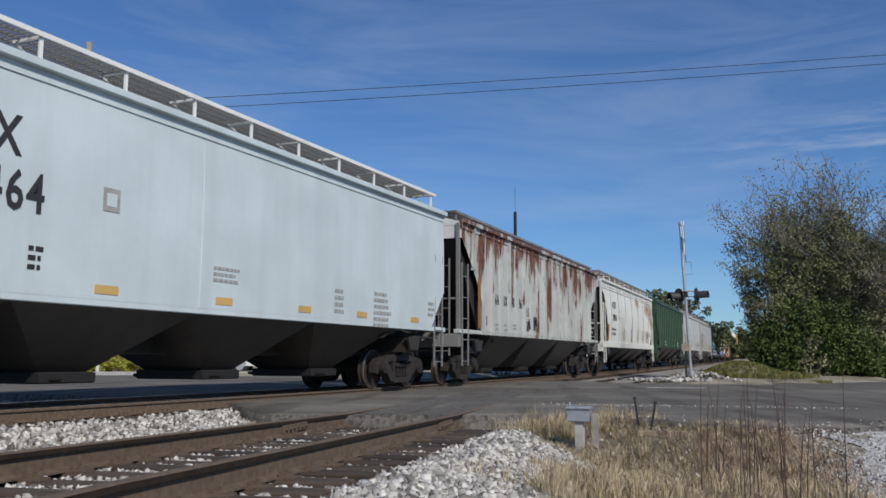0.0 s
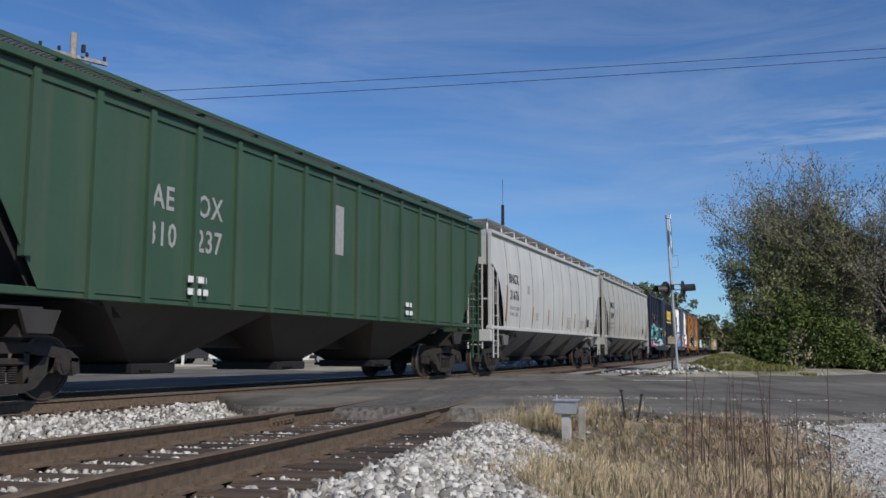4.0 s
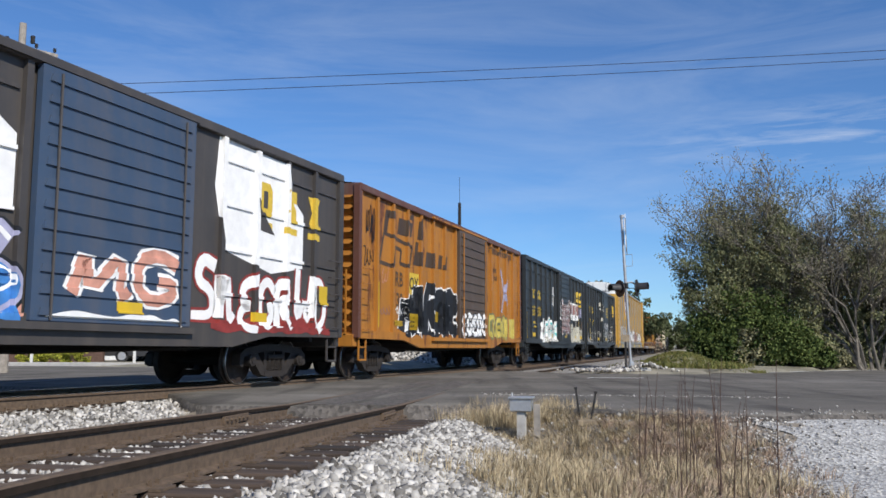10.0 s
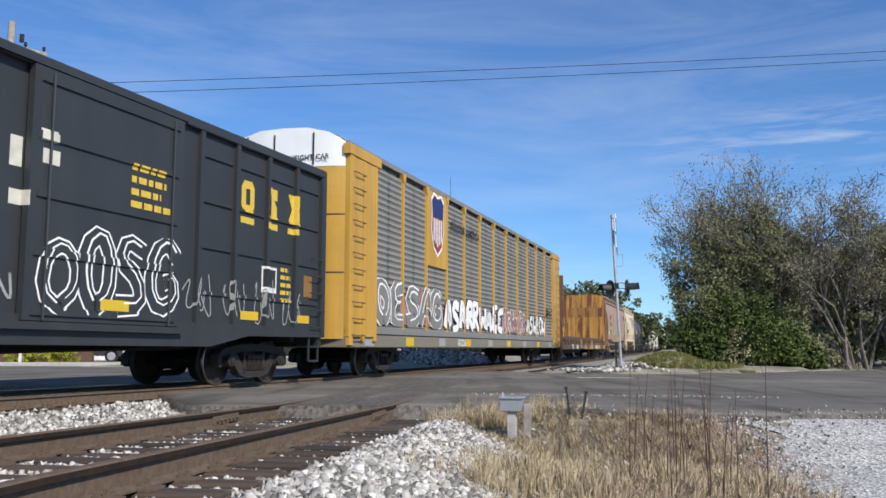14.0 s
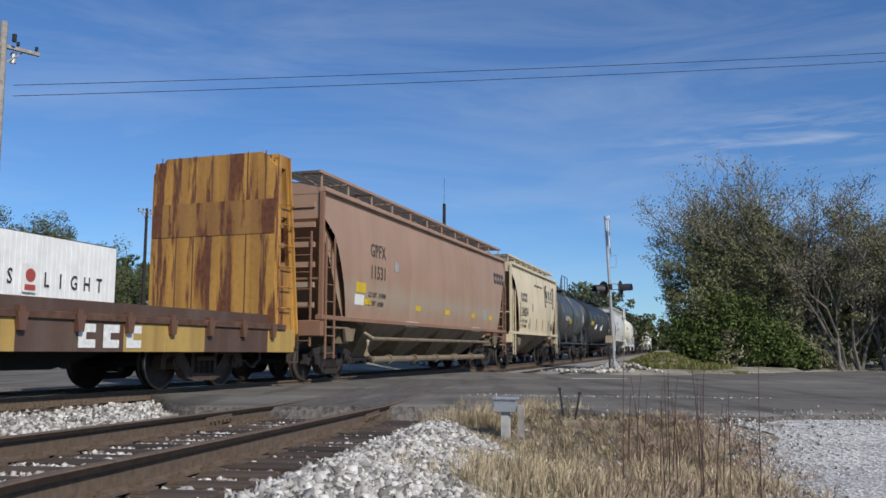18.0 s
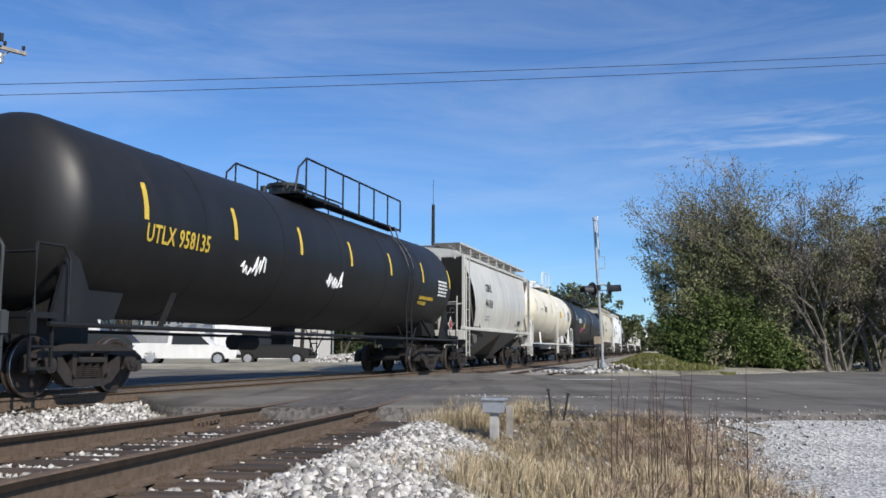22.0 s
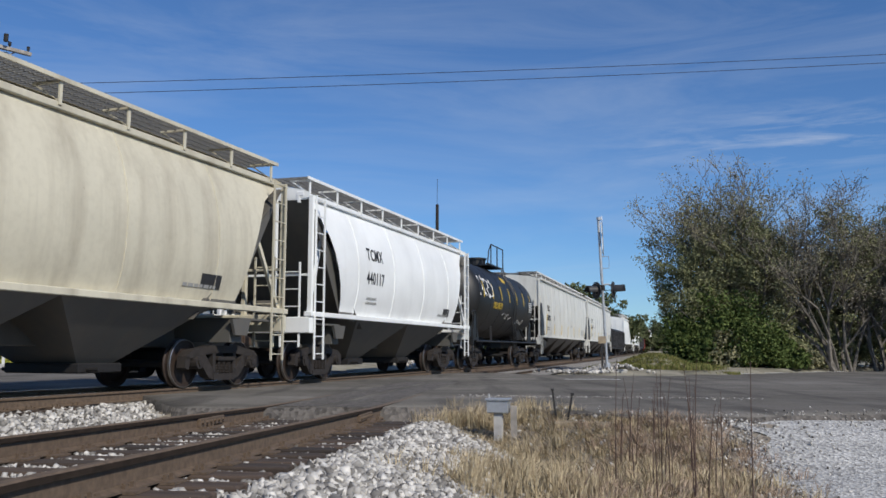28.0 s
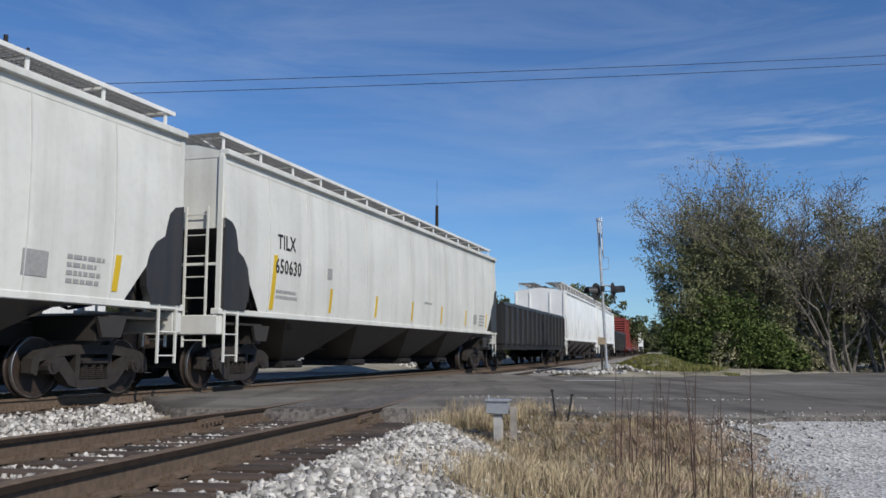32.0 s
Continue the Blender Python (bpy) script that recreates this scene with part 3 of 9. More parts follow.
    for g in (-0.7525, 0.7525):
        sh = Shape().loft([[(main_line(q, g - 0.026)[0], main_line(q, g - 0.026)[1], rise(q) + 0.0025), (main_line(q, g + 0.026)[0], main_line(q, g + 0.026)[1], rise(q) + 0.0025)] for q in np.concatenate([np.arange(-60, 120, 1.0), np.arange(120, 700, 20.0)])], False)
        part("rail_head", sh, "rail_shiny", main, "bright worn running surface")
    # crossing planks beside the rails: dark rubber and asphalt strips
    sh = Shape()
    for o0, o1 in ((-0.66, -0.1), (0.1, 0.66)):
        rings = []
        for q in np.arange(12.2, 21.8, 0.8):
            x, yy, z, ph = side_line(q)
            a, b = side_line(q, o0), side_line(q, o1)
            zr = max(z - 0.012, float(road_z(0, yy)) + 0.006)
            rings.append([(a[0], a[1], zr), (b[0], b[1], zr), (b[0], b[1], zr - 0.08), (a[0], a[1], zr - 0.08)])
        sh.loft(rings, True, True)
    part("crossing_panel", sh, "ballast_dark", side, "dark tar strip between the rails")
    # ballast beds
    def bed(name, line, ts, half, toe, drop, mat, label):
        rings = []
        for q in ts:
            row = []
            for o, dz in ((-half - toe, -drop), (-half, -0.24), (-0.85, -0.238), (0.85, -0.238), (half, -0.24), (half + toe, -drop)):
                p = line(q, o)
                row.append((p[0], p[1], (p[2] if line is side_line else rise(q)) + dz))
            rings.append(row)
        ob = thing(name, Shape().loft(rings, False), mat, label, "ballast", kind="structure")
        return ob
    bed("ballast_bed_side", side_line, np.arange(-8, 12.4, 0.4), 1.7, 1.0, 0.55, "ballast_bed", "white crushed-stone bed of the side track")
    bed("ballast_bed_side", side_line, np.arange(34.8, 60, 2.0), 1.6, 1.2, 0.45, "ballast_dark", "grey crushed-stone bed of the side track")
    bed("ballast_bed_main", main_line, np.arange(-60, 12.6, 0.8), 1.8, 1.6, 0.36, "ballast_bed", "white crushed-stone bed of the main track")
    bed("ballast_bed_main", main_line, np.concatenate([np.arange(32, 120, 3.0), np.arange(120, 700, 20.0)]), 1.8, 1.6, 0.3, "ballast_far", "pale crushed-stone bed of the main track")
    return side, main


side_track, main_track = build_track()


# ---- loose ground cover ----
def scatter_stones(name, pts, sizes, mat, label, seed=1):
    """Angular stones as one joined mesh."""
    rng = np.random.default_rng(seed)
    base = np.array([(0, 0, 1), (0.9, 0, 0.2), (0.1, 0.9, 0.3), (-0.85, 0.15, 0.25), (0, -0.9, 0.15), (0.55, 0.5, -0.6), (-0.5, 0.45, -0.6), (-0.4, -0.6, -0.6), (0.55, -0.5, -0.6)])
    tri = np.array([(0, 1, 2), (0, 2, 3), (0, 3, 4), (0, 4, 1), (1, 5, 2), (2, 6, 3), (3, 7, 4), (4, 8, 1), (5, 6, 2), (6, 7, 3), (7, 8, 4), (8, 5, 1), (5, 8, 7), (5, 7, 6)])
    n = len(pts)
    b = base[None] * (1 + rng.uniform(-0.5, 0.5, (n, len(base), 3)))
    b = b * rng.uniform(0.6, 1.25, (n, 1, 3))
    q = rng.normal(size=(n, 4))
    q /= np.linalg.norm(q, axis=1)[:, None]
    w, x, y, z = q.T
    R = np.stack([1 - 2 * (y * y + z * z), 2 * (x * y - z * w), 2 * (x * z + y * w), 2 * (x * y + z * w), 1 - 2 * (x * x + z * z), 2 * (y * z - x * w), 2 * (x * z - y * w), 2 * (y * z + x * w), 1 - 2 * (x * x + y * y)], -1).reshape(n, 3, 3)
    v = np.einsum("nij,nkj->nki", R, b) * np.asarray(sizes)[:, None, None] + np.asarray(pts)[:, None, :]
    f = (tri[None] + (np.arange(n) * len(base))[:, None, None]).reshape(-1, 3)
    ob = new(name, big_mesh(name, v.reshape(-1, 3), f, mat))
    return tagged(ob, label, "ballast", kind="stuff")


def lay_stones():
    rng = np.random.default_rng(11)
    P, S = [], []

    def side(n, o0, o1, y0, y1, dz, s0, s1):
        for y, o in zip(rng.uniform(y0, y1, n), rng.uniform(o0, o1, n)):
            x, yy, z, _ = side_line(y, o)
            a = abs(o)
            if a < 1.33 and abs((y + 2.0 + 0.23) % 0.46 - 0.23) < 0.125:
                continue
            h = -0.224 if a < 0.75 else -0.233 if a < 1.36 else -0.235 if a < 1.7 else -0.24 - 0.31 * (a - 1.7)
            P.append((x, yy, z + h + dz + rng.uniform(-0.015, 0.03)))
            S.append(rng.uniform(s0, s1))

    side(13000, -2.75, -1.38, 3.6, 13.0, 0.015, 0.022, 0.048)
    side(3200, -1.36, -0.80, 3.6, 12.3, 0.0, 0.017, 0.032)
    side(9000, -0.69, 0.69, 4.5, 12.3, 0.004, 0.015, 0.030)
    side(6000, 0.80, 1.9, 5.0, 12.2, 0.010, 0.019, 0.042)
    side(1400, 0.8, 2.6, 10.6, 12.6, 0.02, 0.022, 0.045)
    # strip between the two tracks
    for s, o in zip(rng.uniform(-3, 12.6, 14000), rng.uniform(-4.6, -0.95, 14000)):
        x, y, _ = main_line(s, o)
        if x > side_line(y)[0] - 1.5:
            continue
        a = abs(o)
        h = -0.22 if a < 1.8 else -0.24 - 0.06 * (a - 1.8)
        P.append((x, y, h + rng.uniform(-0.01, 0.05)))
        S.append(rng.uniform(0.026, 0.056))
    for s, o in zip(rng.uniform(-3, 11.6, 2400), rng.uniform(-0.68, 0.68, 2400)):
        x, y, _ = main_line(s, o)
        P.append((x, y, -0.22 + rng.uniform(-0.02, 0.03)))
        S.append(rng.uniform(0.026, 0.056))
    scatter_stones("ballast_stones", P, S, "stone", "white angular crushed-stone ballast", 3)
    # stones strewn on the verge, the road and the gravel lot
    P, S = [], []
    for x, y in zip(rng.uniform(-0.6, 6.5, 2600), rng.uniform(5.2, 12.4, 2600)):
        if x < 2.2 and rng.random() < 0.6:
            continue
        P.append((x, y, float(ground_z(x, y)) + 0.03))
        S.append(rng.uniform(0.007, 0.02) * (1.6 if x < 2.2 else 1))
    for y in rng.uniform(5.0, 11.0, 900):
        x = 2.55 + 0.22 * (y - 6.7) + rng.normal() * 0.22
        P.append((x, y, float(ground_z(x, y)) + 0.035))
        S.append(rng.uniform(0.008, 0.022))
    for x in rng.uniform(0.2, 5.2, 300):
        y = 15.35 - 0.12 * x + rng.normal() * 0.16
        P.append((x, y, float(road_z(x, y)) + 0.004))
        S.append(rng.uniform(0.005, 0.017))
    for x in rng.uniform(1.5, 6, 120):
        y = float(np.interp(x, _rnx, _rny)) + abs(rng.normal()) * 0.5
        P.append((x, y, float(road_z(x, y)) + 0.01))
        S.append(rng.uniform(0.006, 0.018))
    for x, y in zip(rng.normal(5.35, 0.75, 700), rng.normal(31.2, 0.9, 700)):
        P.append((x, y, 0.06 + 0.22 * math.exp(-((x - 5.9) / 0.6) ** 2)))
        S.append(rng.uniform(0.04, 0.09))
    scatter_stones("loose_stones", P, S, "stone", "loose pale stones on the verge and road", 5)
    # heap of white stone beyond the train
    P, S = [], []
    for u, v in zip(rng.uniform(-1, 1, 2600), rng.uniform(-1, 1, 2600)):
        h = max(0.0, 1 - abs(v)) * (1 - u * u) ** 0.5
        P.append((-2.2 + 4.6 * u + 0.8 * v, 47.5 + 2.2 * v + 1.2 * u, 0.04 + 0.75 * h))
        S.append(rng.uniform(0.06, 0.13))
    scatter_stones("stone_heap", P, S, "stone", "long heap of white ballast stone beside the track", 6)


lay_stones()


def gravel_lot():
    ys = np.arange(-6, 12.6, 0.2)
    k = np.concatenate([np.linspace(0, 0.3, 13), np.linspace(0.35, 1, 14)])
    rows = []
    for y in ys:
        xb = 2.55 + 0.22 * (y - 6.7) + 0.20 * math.sin(y * 2.1) + 0.12 * math.sin(y * 5.3)
        top = min(y, 11.6)
        rows.append([(xb + (45 - xb) * q, y, float(ground_z(xb + (45 - xb) * q, y)) + 0.012 + (0.10 if y < 10.4 else 0.0) * min(1, q * 12)) for q in k])
    g = np.array(rows)
    h, w = g.shape[:2]
    i = (np.arange(h - 1)[:, None] * w + np.arange(w - 1)[None, :]).ravel()
    f = np.stack([i, i + 1, i + w + 1, i + w], -1)
    ob = new("gravel_lot", big_mesh("gravel_lot", g.reshape(-1, 3), f, "gravel", True))
    tagged(ob, "pale grey fine gravel beside the road", "gravel", kind="structure")


gravel_lot()


def grass_blades(name, centres, per, height, spread, mat, label, seed, width=0.0035, lean=0.35):
    rng = np.random.default_rng(seed)
    n = len(centres) * per
    c = np.repeat(np.asarray(centres, float), per, axis=0)
    hs = np.repeat(np.asarray(height, float), per) * rng.uniform(0.45, 1.15, n)
    a = rng.uniform(0, 2 * math.pi, n)
    r = spread * np.sqrt(rng.uniform(0, 1, n))
    root = c + np.stack([r * np.cos(a), r * np.sin(a), np.zeros(n)], -1)
    b = a + rng.normal(0, 0.7, n)
    d = np.stack([np.cos(b), np.sin(b), np.zeros(n)], -1)
    side = np.stack([-np.sin(b + 0.8), np.cos(b + 0.8), np.zeros(n)], -1) * (width * rng.uniform(0.6, 1.5, n))[:, None]
    ln = lean * hs * rng.uniform(0.2, 1.6, n)
    up = np.array([0, 0, 1.0])
    m = root + d * (ln * 0.35)[:, None] + up * (hs * 0.6)[:, None]
    t = root + d * ln[:, None] + up * hs[:, None] * rng.uniform(0.8, 1.0, n)[:, None]
    v = np.stack([root - side, root + side, m - side * 0.8, m + side * 0.8, t], 1).reshape(-1, 3)
    o = (np.arange(n) * 5)[:, None]
    f = np.concatenate([o + np.array([0, 1, 3]), o + np.array([0, 3, 2]), o + np.array([2, 3, 4])], 0)
    ob = new(name, big_mesh(name, v, f, mat))
    return tagged(ob, label, "grass", kind="stuff")


def verge_grass():
    rng = np.random.default_rng(23)
    cs, hs = [], []
    spots = [(0.12, 11.9, 0.35, 34, 0.30), (0.45, 11.9, 0.3, 20, 0.26), (0.95, 12.0, 0.35, 26, 0.24), (0.25, 9.4, 0.3, 10, 0.13), (0.7, 8.3, 0.45, 26, 0.15), (0.25, 6.9, 0.35, 24, 0.16), (1.5, 8.4, 0.7, 22, 0.12), (1.95, 7.3, 0.5, 36, 0.19), (1.0, 6.3, 0.5, 20, 0.13),
             (2.1, 9.4, 0.6, 26, 0.15), (2.5, 8.0, 0.4, 12, 0.12), (1.5, 12.0, 0.5, 14, 0.18), (2.3, 10.9, 0.5, 12, 0.13), (0.0, 6.0, 0.3, 16, 0.13), (1.9, 6.0, 0.5, 20, 0.14), (1.85, 8.0, 0.35, 18, 0.22), (0.15, 7.2, 0.35, 30, 0.26), (0.55, 7.8, 0.4, 30, 0.24), (0.3, 8.6, 0.4, 24, 0.22), (1.1, 7.4, 0.5, 26, 0.18), (2.3, 7.6, 0.4, 26, 0.2), (0.9, 10.2, 0.5, 24, 0.2)]
    for x, y, sp, k, h in spots:
        for _ in range(k):
            a, b = x + rng.normal() * sp * 0.6, y + rng.normal() * sp * 0.8
            if a > 3.1 or a < -0.55:
                continue
            cs.append((a, b, float(ground_z(a, b)) - 0.01))
            hs.append(h * rng.uniform(0.6, 1.3))
    grass_blades("dry_grass", cs, 34, hs, 0.09, "dry_grass", "tufts of tall dry straw-coloured grass", 31)
    cs = [(a, b, float(ground_z(a, b)) - 0.005) for a, b in zip(rng.uniform(-0.5, 2.8, 4200), rng.uniform(4.6, 12.2, 4200))]
    grass_blades("thatch", cs, 12, [0.075] * len(cs), 0.16, "dry_grass", "thin flattened dry grass", 37, lean=1.4)
    cs, hs = [], []
    for a, b in zip(rng.normal(2.05, 0.55, 620), rng.uniform(5.0, 11.4, 620)):
        a += 0.16 * (b - 7.5)
        if 0.9 < a < 3.3:
            cs.append((a, b, float(ground_z(a, b)) - 0.01))
            hs.append(rng.uniform(0.07, 0.17))
    grass_blades("russet_grass", cs, 30, hs, 0.10, "russet", "low tufts of reddish-brown dead grass", 39, width=0.003, lean=0.6)
    # green strip beyond the road beside the signal
    cs = [(a, b, float(ground_z(a, b)) + 0.02) for a, b in zip(rng.uniform(6.2, 10.2, 700), rng.uniform(31, 40, 700))]
    grass_blades("verge_turf", cs, 14, [0.20] * len(cs), 0.25, "turf", "short green and yellow verge grass", 41, width=0.012)


MAT["russet"] = leaf_mat("russet", (0.17, 0.12, 0.09), (0.50, 0.38, 0.28))
MAT["turf"] = leaf_mat("turf", (0.07, 0.10, 0.025), (0.24, 0.21, 0.08))
verge_grass()


def mound_z(u, v):
    return -0.06 + 0.72 * max(0.0, math.sin(math.pi * u)) ** 0.8 * max(0.0, math.sin(math.pi * v)) ** 0.7


def mound_at(u, v):
    return 6.45 + 3.2 * u, 31.0 + 6 * v + 1.0 * u, mound_z(u, v)


def grass_mound():
    rows = [[mound_at(k / 14, j / 9) for k in range(15)] for j in range(10)]
    thing("grass_mound", Shape().loft(rows, False), "ground", "low mound of short grass beside the crossing", "mound", kind="structure", smooth=True)
    rng = np.random.default_rng(45)
    cs = [mound_at(a, b) for a, b in zip(rng.uniform(0.04, 0.96, 900), rng.uniform(0.03, 0.97, 900))]
    grass_blades("mound_turf", cs, 16, [0.10] * len(cs), 0.14, "turf", "short green and straw-coloured grass on the mound", 43, width=0.010)


grass_mound()


def weed_stalks():
    rnd = random.Random(8)
    for k in range(22):
        x, y = rnd.uniform(1.45, 2.3), rnd.uniform(6.4, 8.6)
        z = float(ground_z(x, y)) - 0.02
        h = rnd.uniform(0.75, 1.12)
        lx, ly = rnd.uniform(-0.05, 0.05), rnd.uniform(-0.05, 0.05)
        sh = Shape().tube([(0, 0, 0), (lx * 0.3, ly * 0.3, h * 0.4), (lx, ly, h * 0.8), (lx * 1.6, ly * 1.5, h)], 0.0054, 5, 0.0018)
        ob = thing("weed_stalk", sh, "weed_stem", "thin bare dark weed stalk in dry grass", "weed", "weed stalks", at=pose(x, y, z))
        for j in range(3):
            q = Shape()
            b = rnd.uniform(0.35, 0.9) * h
            a = rnd.uniform(0, 6.28)
            q.tube([(lx * b / h, ly * b / h, b), (lx * b / h + 0.03 * math.cos(a), ly * b / h + 0.03 * math.sin(a), b + 0.08)], 0.0016, 4, 0.0008)
            part("twig", q, "weed_stem", ob)


weed_stalks()


# ---- signals, posts and wires ----
def relay_box():
    x, y = 0.64, 11.0
    z = float(ground_z(x, y))
    ob = tagged(new("junction_box"), "small galvanised metal box on a concrete post", "utility box")
    ob.matrix_basis = pose(x, y, z, 0, 0, -14)
    part("post", Shape().box(-0.05, 0.05, -0.05, 0.05, -0.1, 0.36, 0.01), "concrete", ob)
    b = part("box", Shape().box(-0.13, 0.13, -0.09, 0.09, 0.34, 0.50, 0.012), "galv", ob)
    part("lid", Shape().box(-0.15, 0.15, -0.11, 0.11, 0.49, 0.52, 0.008), "galv", b, "overhanging metal lid")
    part("stake", Shape().box(0.155, 0.225, -0.03, 0.03, -0.05, 0.43, 0.006), "pole_wood", ob, "weathered grey stake")
    part("antenna_stub", Shape().tube([(-0.12, 0, 0.52), (-0.12, 0, 0.57)], 0.012, 6), "galv", ob)


def stakes():
    rnd = random.Random(2)
    for x, y, h, lx in ((1.40, 11.4, 0.40, -0.05), (1.53, 11.3, 0.34, 0.06)):
        sh = Shape().beam((0, 0, 0), (lx, 0, h), 0.022, 0.022).box(lx - 0.02, lx + 0.02, -0.012, 0.012, h - 0.02, h + 0.01)
        thing("steel_stake", sh, "steel_dirty", "short dark steel stake in the dry grass", "stake", "stakes", at=pose(x, y, float(ground_z(x, y)) - 0.02))
    sh = Shape().box(-0.28, 0.28, -0.09, 0.09, -0.05, 0.022, 0.01)
    thing("concrete_pad", sh, "pad_tan", "low concrete slab sunk in the grass", "slab", at=pose(1.62, 11.05, float(ground_z(1.62, 11.05)), 0, 0, -8))


def crossing_signal():
    x, y = 5.42, 30.0
    ob = tagged(new("crossing_signal"), "railway crossing signal mast with dark twin flasher lamps", "crossing signal")
    ob.matrix_basis = pose(x, y, 0.03, 0, -2.2, 0)
    part("foundation", Shape().box(-0.6, 0.6, -0.35, 0.35, -0.15, 0.12, 0.03), "concrete", ob)
    part("mast", Shape().cyl((0, 0, 0.1), (-0.02, 0, 5.25), 0.047, 12).cyl((0, 0, 0.1), (0, 0, 0.35), 0.11, 12), "galv", ob, smooth=True)
    # crossbuck, edge on
    for k, tilt in enumerate((42, -42)):
        sh = Shape().box(-0.012, 0.012, -0.85, 0.85, -0.11, 0.11, 0.004)
        part("crossbuck_blade", sh, "white_paint", ob, at=pose(0.07 + 0.03 * k, 0, 4.62, tilt, 0, -10))
    part("sign_bracket", Shape().tube([(0.02, 0, 3.55), (0.26, -0.02, 3.55), (0.26, -0.02, 3.95), (0.02, 0, 3.95)], 0.013, 6), "galv", ob)
    arm = part("flasher_arm", Shape().cyl((-0.36, 0.05, 2.80), (0.40, 0.05, 2.80), 0.012, 8).cyl((0, 0, 2.8), (0, 0, 2.98), 0.08, 10), "steel_dirty", ob)
    for sx, rz in ((-0.22, 114), (0.36, 66)):
        n = 24
        disc = Shape().loft([[(0.29 * math.cos(a), yy, 0.29 * math.sin(a)) for a in (2 * math.pi * q / n for q in range(n))] for yy in (-0.012, 0.012)], True, True)
        bg = part("background_disc", disc, "black_paint", arm, "black flasher background", at=pose(sx, 0, 2.80, 0, 0, rz))
        for d in (1,) if sx < 0 else (-1,):
            hood = Shape()
            rows = []
            for yy, r in ((0.0, 0.17), (0.38, 0.165)):
                rows.append([(r * math.cos(a), d * yy, r * math.sin(a) + 0.0) for a in (math.radians(-20 + 220 * q / 14) for q in range(15))])
            hood.loft(rows, False)
            hood.cyl((0, d * 0.0, 0), (0, d * 0.06, 0), 0.15, 16)
            part("lamp_hood", hood, "black_paint", arm, "black lamp hood", at=pose(sx, 0, 2.80, 0, 0, rz))
    part("lamp_bracket", Shape().tube([(0.0, 0, 2.98), (0.2, 0, 3.0), (0.36, 0, 2.9)], 0.03, 6), "galv", arm)
    mp = tagged(new("marker_sign"), "small faded tan sign on a thin steel post", "sign")
    mp.matrix_basis = pose(x - 0.22, y - 0.3, 0.0)
    part("post", Shape().box(-0.03, 0.03, -0.02, 0.02, -0.1, 1.25), "steel_dirty", mp)
    part("plate", Shape().box(-0.13, 0.13, -0.035, -0.02, 1.02, 1.26, 0.004), "pad_tan", mp)
    part("bell", Shape().cyl((0, 0, 5.22), (0, 0, 5.32), 0.08, 12), "galv", ob)


def utility_pole(x, y, h, arm, label, lean=0.0, antenna=False, r=0.15, wood="pole_wood"):
    ob = tagged(new("utility_pole"), label, "utility pole", "utility poles")
    ob.matrix_basis = pose(x, y, 0.0, 0, lean, 50)
    part("pole", Shape().tube([(0, 0, -0.2), (0, 0, h * 0.5), (0, 0, h)], r, 10, r * 0.62), wood, ob, smooth=True)
    if arm:
        for z, w in arm:
            a = part("crossarm", Shape().box(-w / 2, w / 2, -0.06, 0.06, z - 0.06, z + 0.06, 0.01).beam((-w * 0.28, 0.06, z - 0.05), (0, 0.06, z - 0.6), 0.04).beam((w * 0.28, 0.06, z - 0.05), (0, 0.06, z - 0.6), 0.04), "pole_wood", ob)
            for q in (-0.46, -0.2, 0.2, 0.46):
                part("insulator", Shape().cyl((q * w, 0, z + 0.06), (q * w, 0, z + 0.14), 0.02, 6).cyl((q * w, 0, z + 0.12), (q * w, 0, z + 0.24), 0.05, 8), "steel_dirty", a)
    if antenna:
        part("antenna", Shape().tube([(0, 0, h), (0, 0, h + 1.6)], 0.012, 5), "steel_dirty", ob)
    return ob


MAT["pad_tan"] = plain("pad_tan", (0.27, 0.22, 0.155), 0.95, 0, 8, 0.25, 0.3)
MAT["dark_wood"] = plain("dark_wood", (0.035, 0.03, 0.027), 0.9)
relay_box()
stakes()
crossing_signal()
up = utility_pole(-14.4, 27.0, 11.15, [(10.35, 2.3)], "tall weathered wooden utility pole with a crossarm", 0, False, 0.17)
part("insulator_stack", Shape().cyl((0.25, -0.2, 10.5), (0.25, -0.2, 10.75), 0.07, 8), "steel_dirty", up)
part("transformer", Shape().cyl((0.4, 0.15, 9.9), (0.4, 0.15, 10.25), 0.1, 10), "galv", up)
utility_pole(-0.6, 53.0, 9.7, [], "plain dark wooden pole with a thin aerial", 0, True, 0.15, "dark_wood")
utility_pole(-24.8, 70.0, 12.2, [(11.9, 1.6)], "wooden utility pole with a short crossarm", 0, False, 0.17, "dark_wood")
utility_pole(-12.4, 78.0, 9.0, [(7.3, 1.9)], "plain dark wooden pole near the white building", 2.0, False, 0.20, "dark_wood")
for px, py, ph in ((-11.3, 80.0, 6.0), (-13.8, 82.0, 6.2)):
    thing("flag_post", Shape().tube([(0, 0, 0), (0, 0, ph)], 0.07, 8), "white_paint", "thin white steel post beside the building", "post", "white posts", at=pose(px, py, 0))
lamp = tagged(new("street_lamp"), "slim pale street lamp with a short arm", "street lamp")
lamp.matrix_basis = pose(-9.9, 80.0, 0)
part("pole", Shape().tube([(0, 0, 0), (0, 0, 5.5)], 0.06, 8), "galv", lamp)
part("arm", Shape().tube([(0, 0, 5.4), (-0.3, 0, 5.6), (-0.6, 0, 5.65)], 0.03, 6), "galv", lamp)
part("lamp_head", Shape().box(-0.95, -0.5, -0.12, 0.12, 5.56, 5.72, 0.04), "white_paint", lamp)


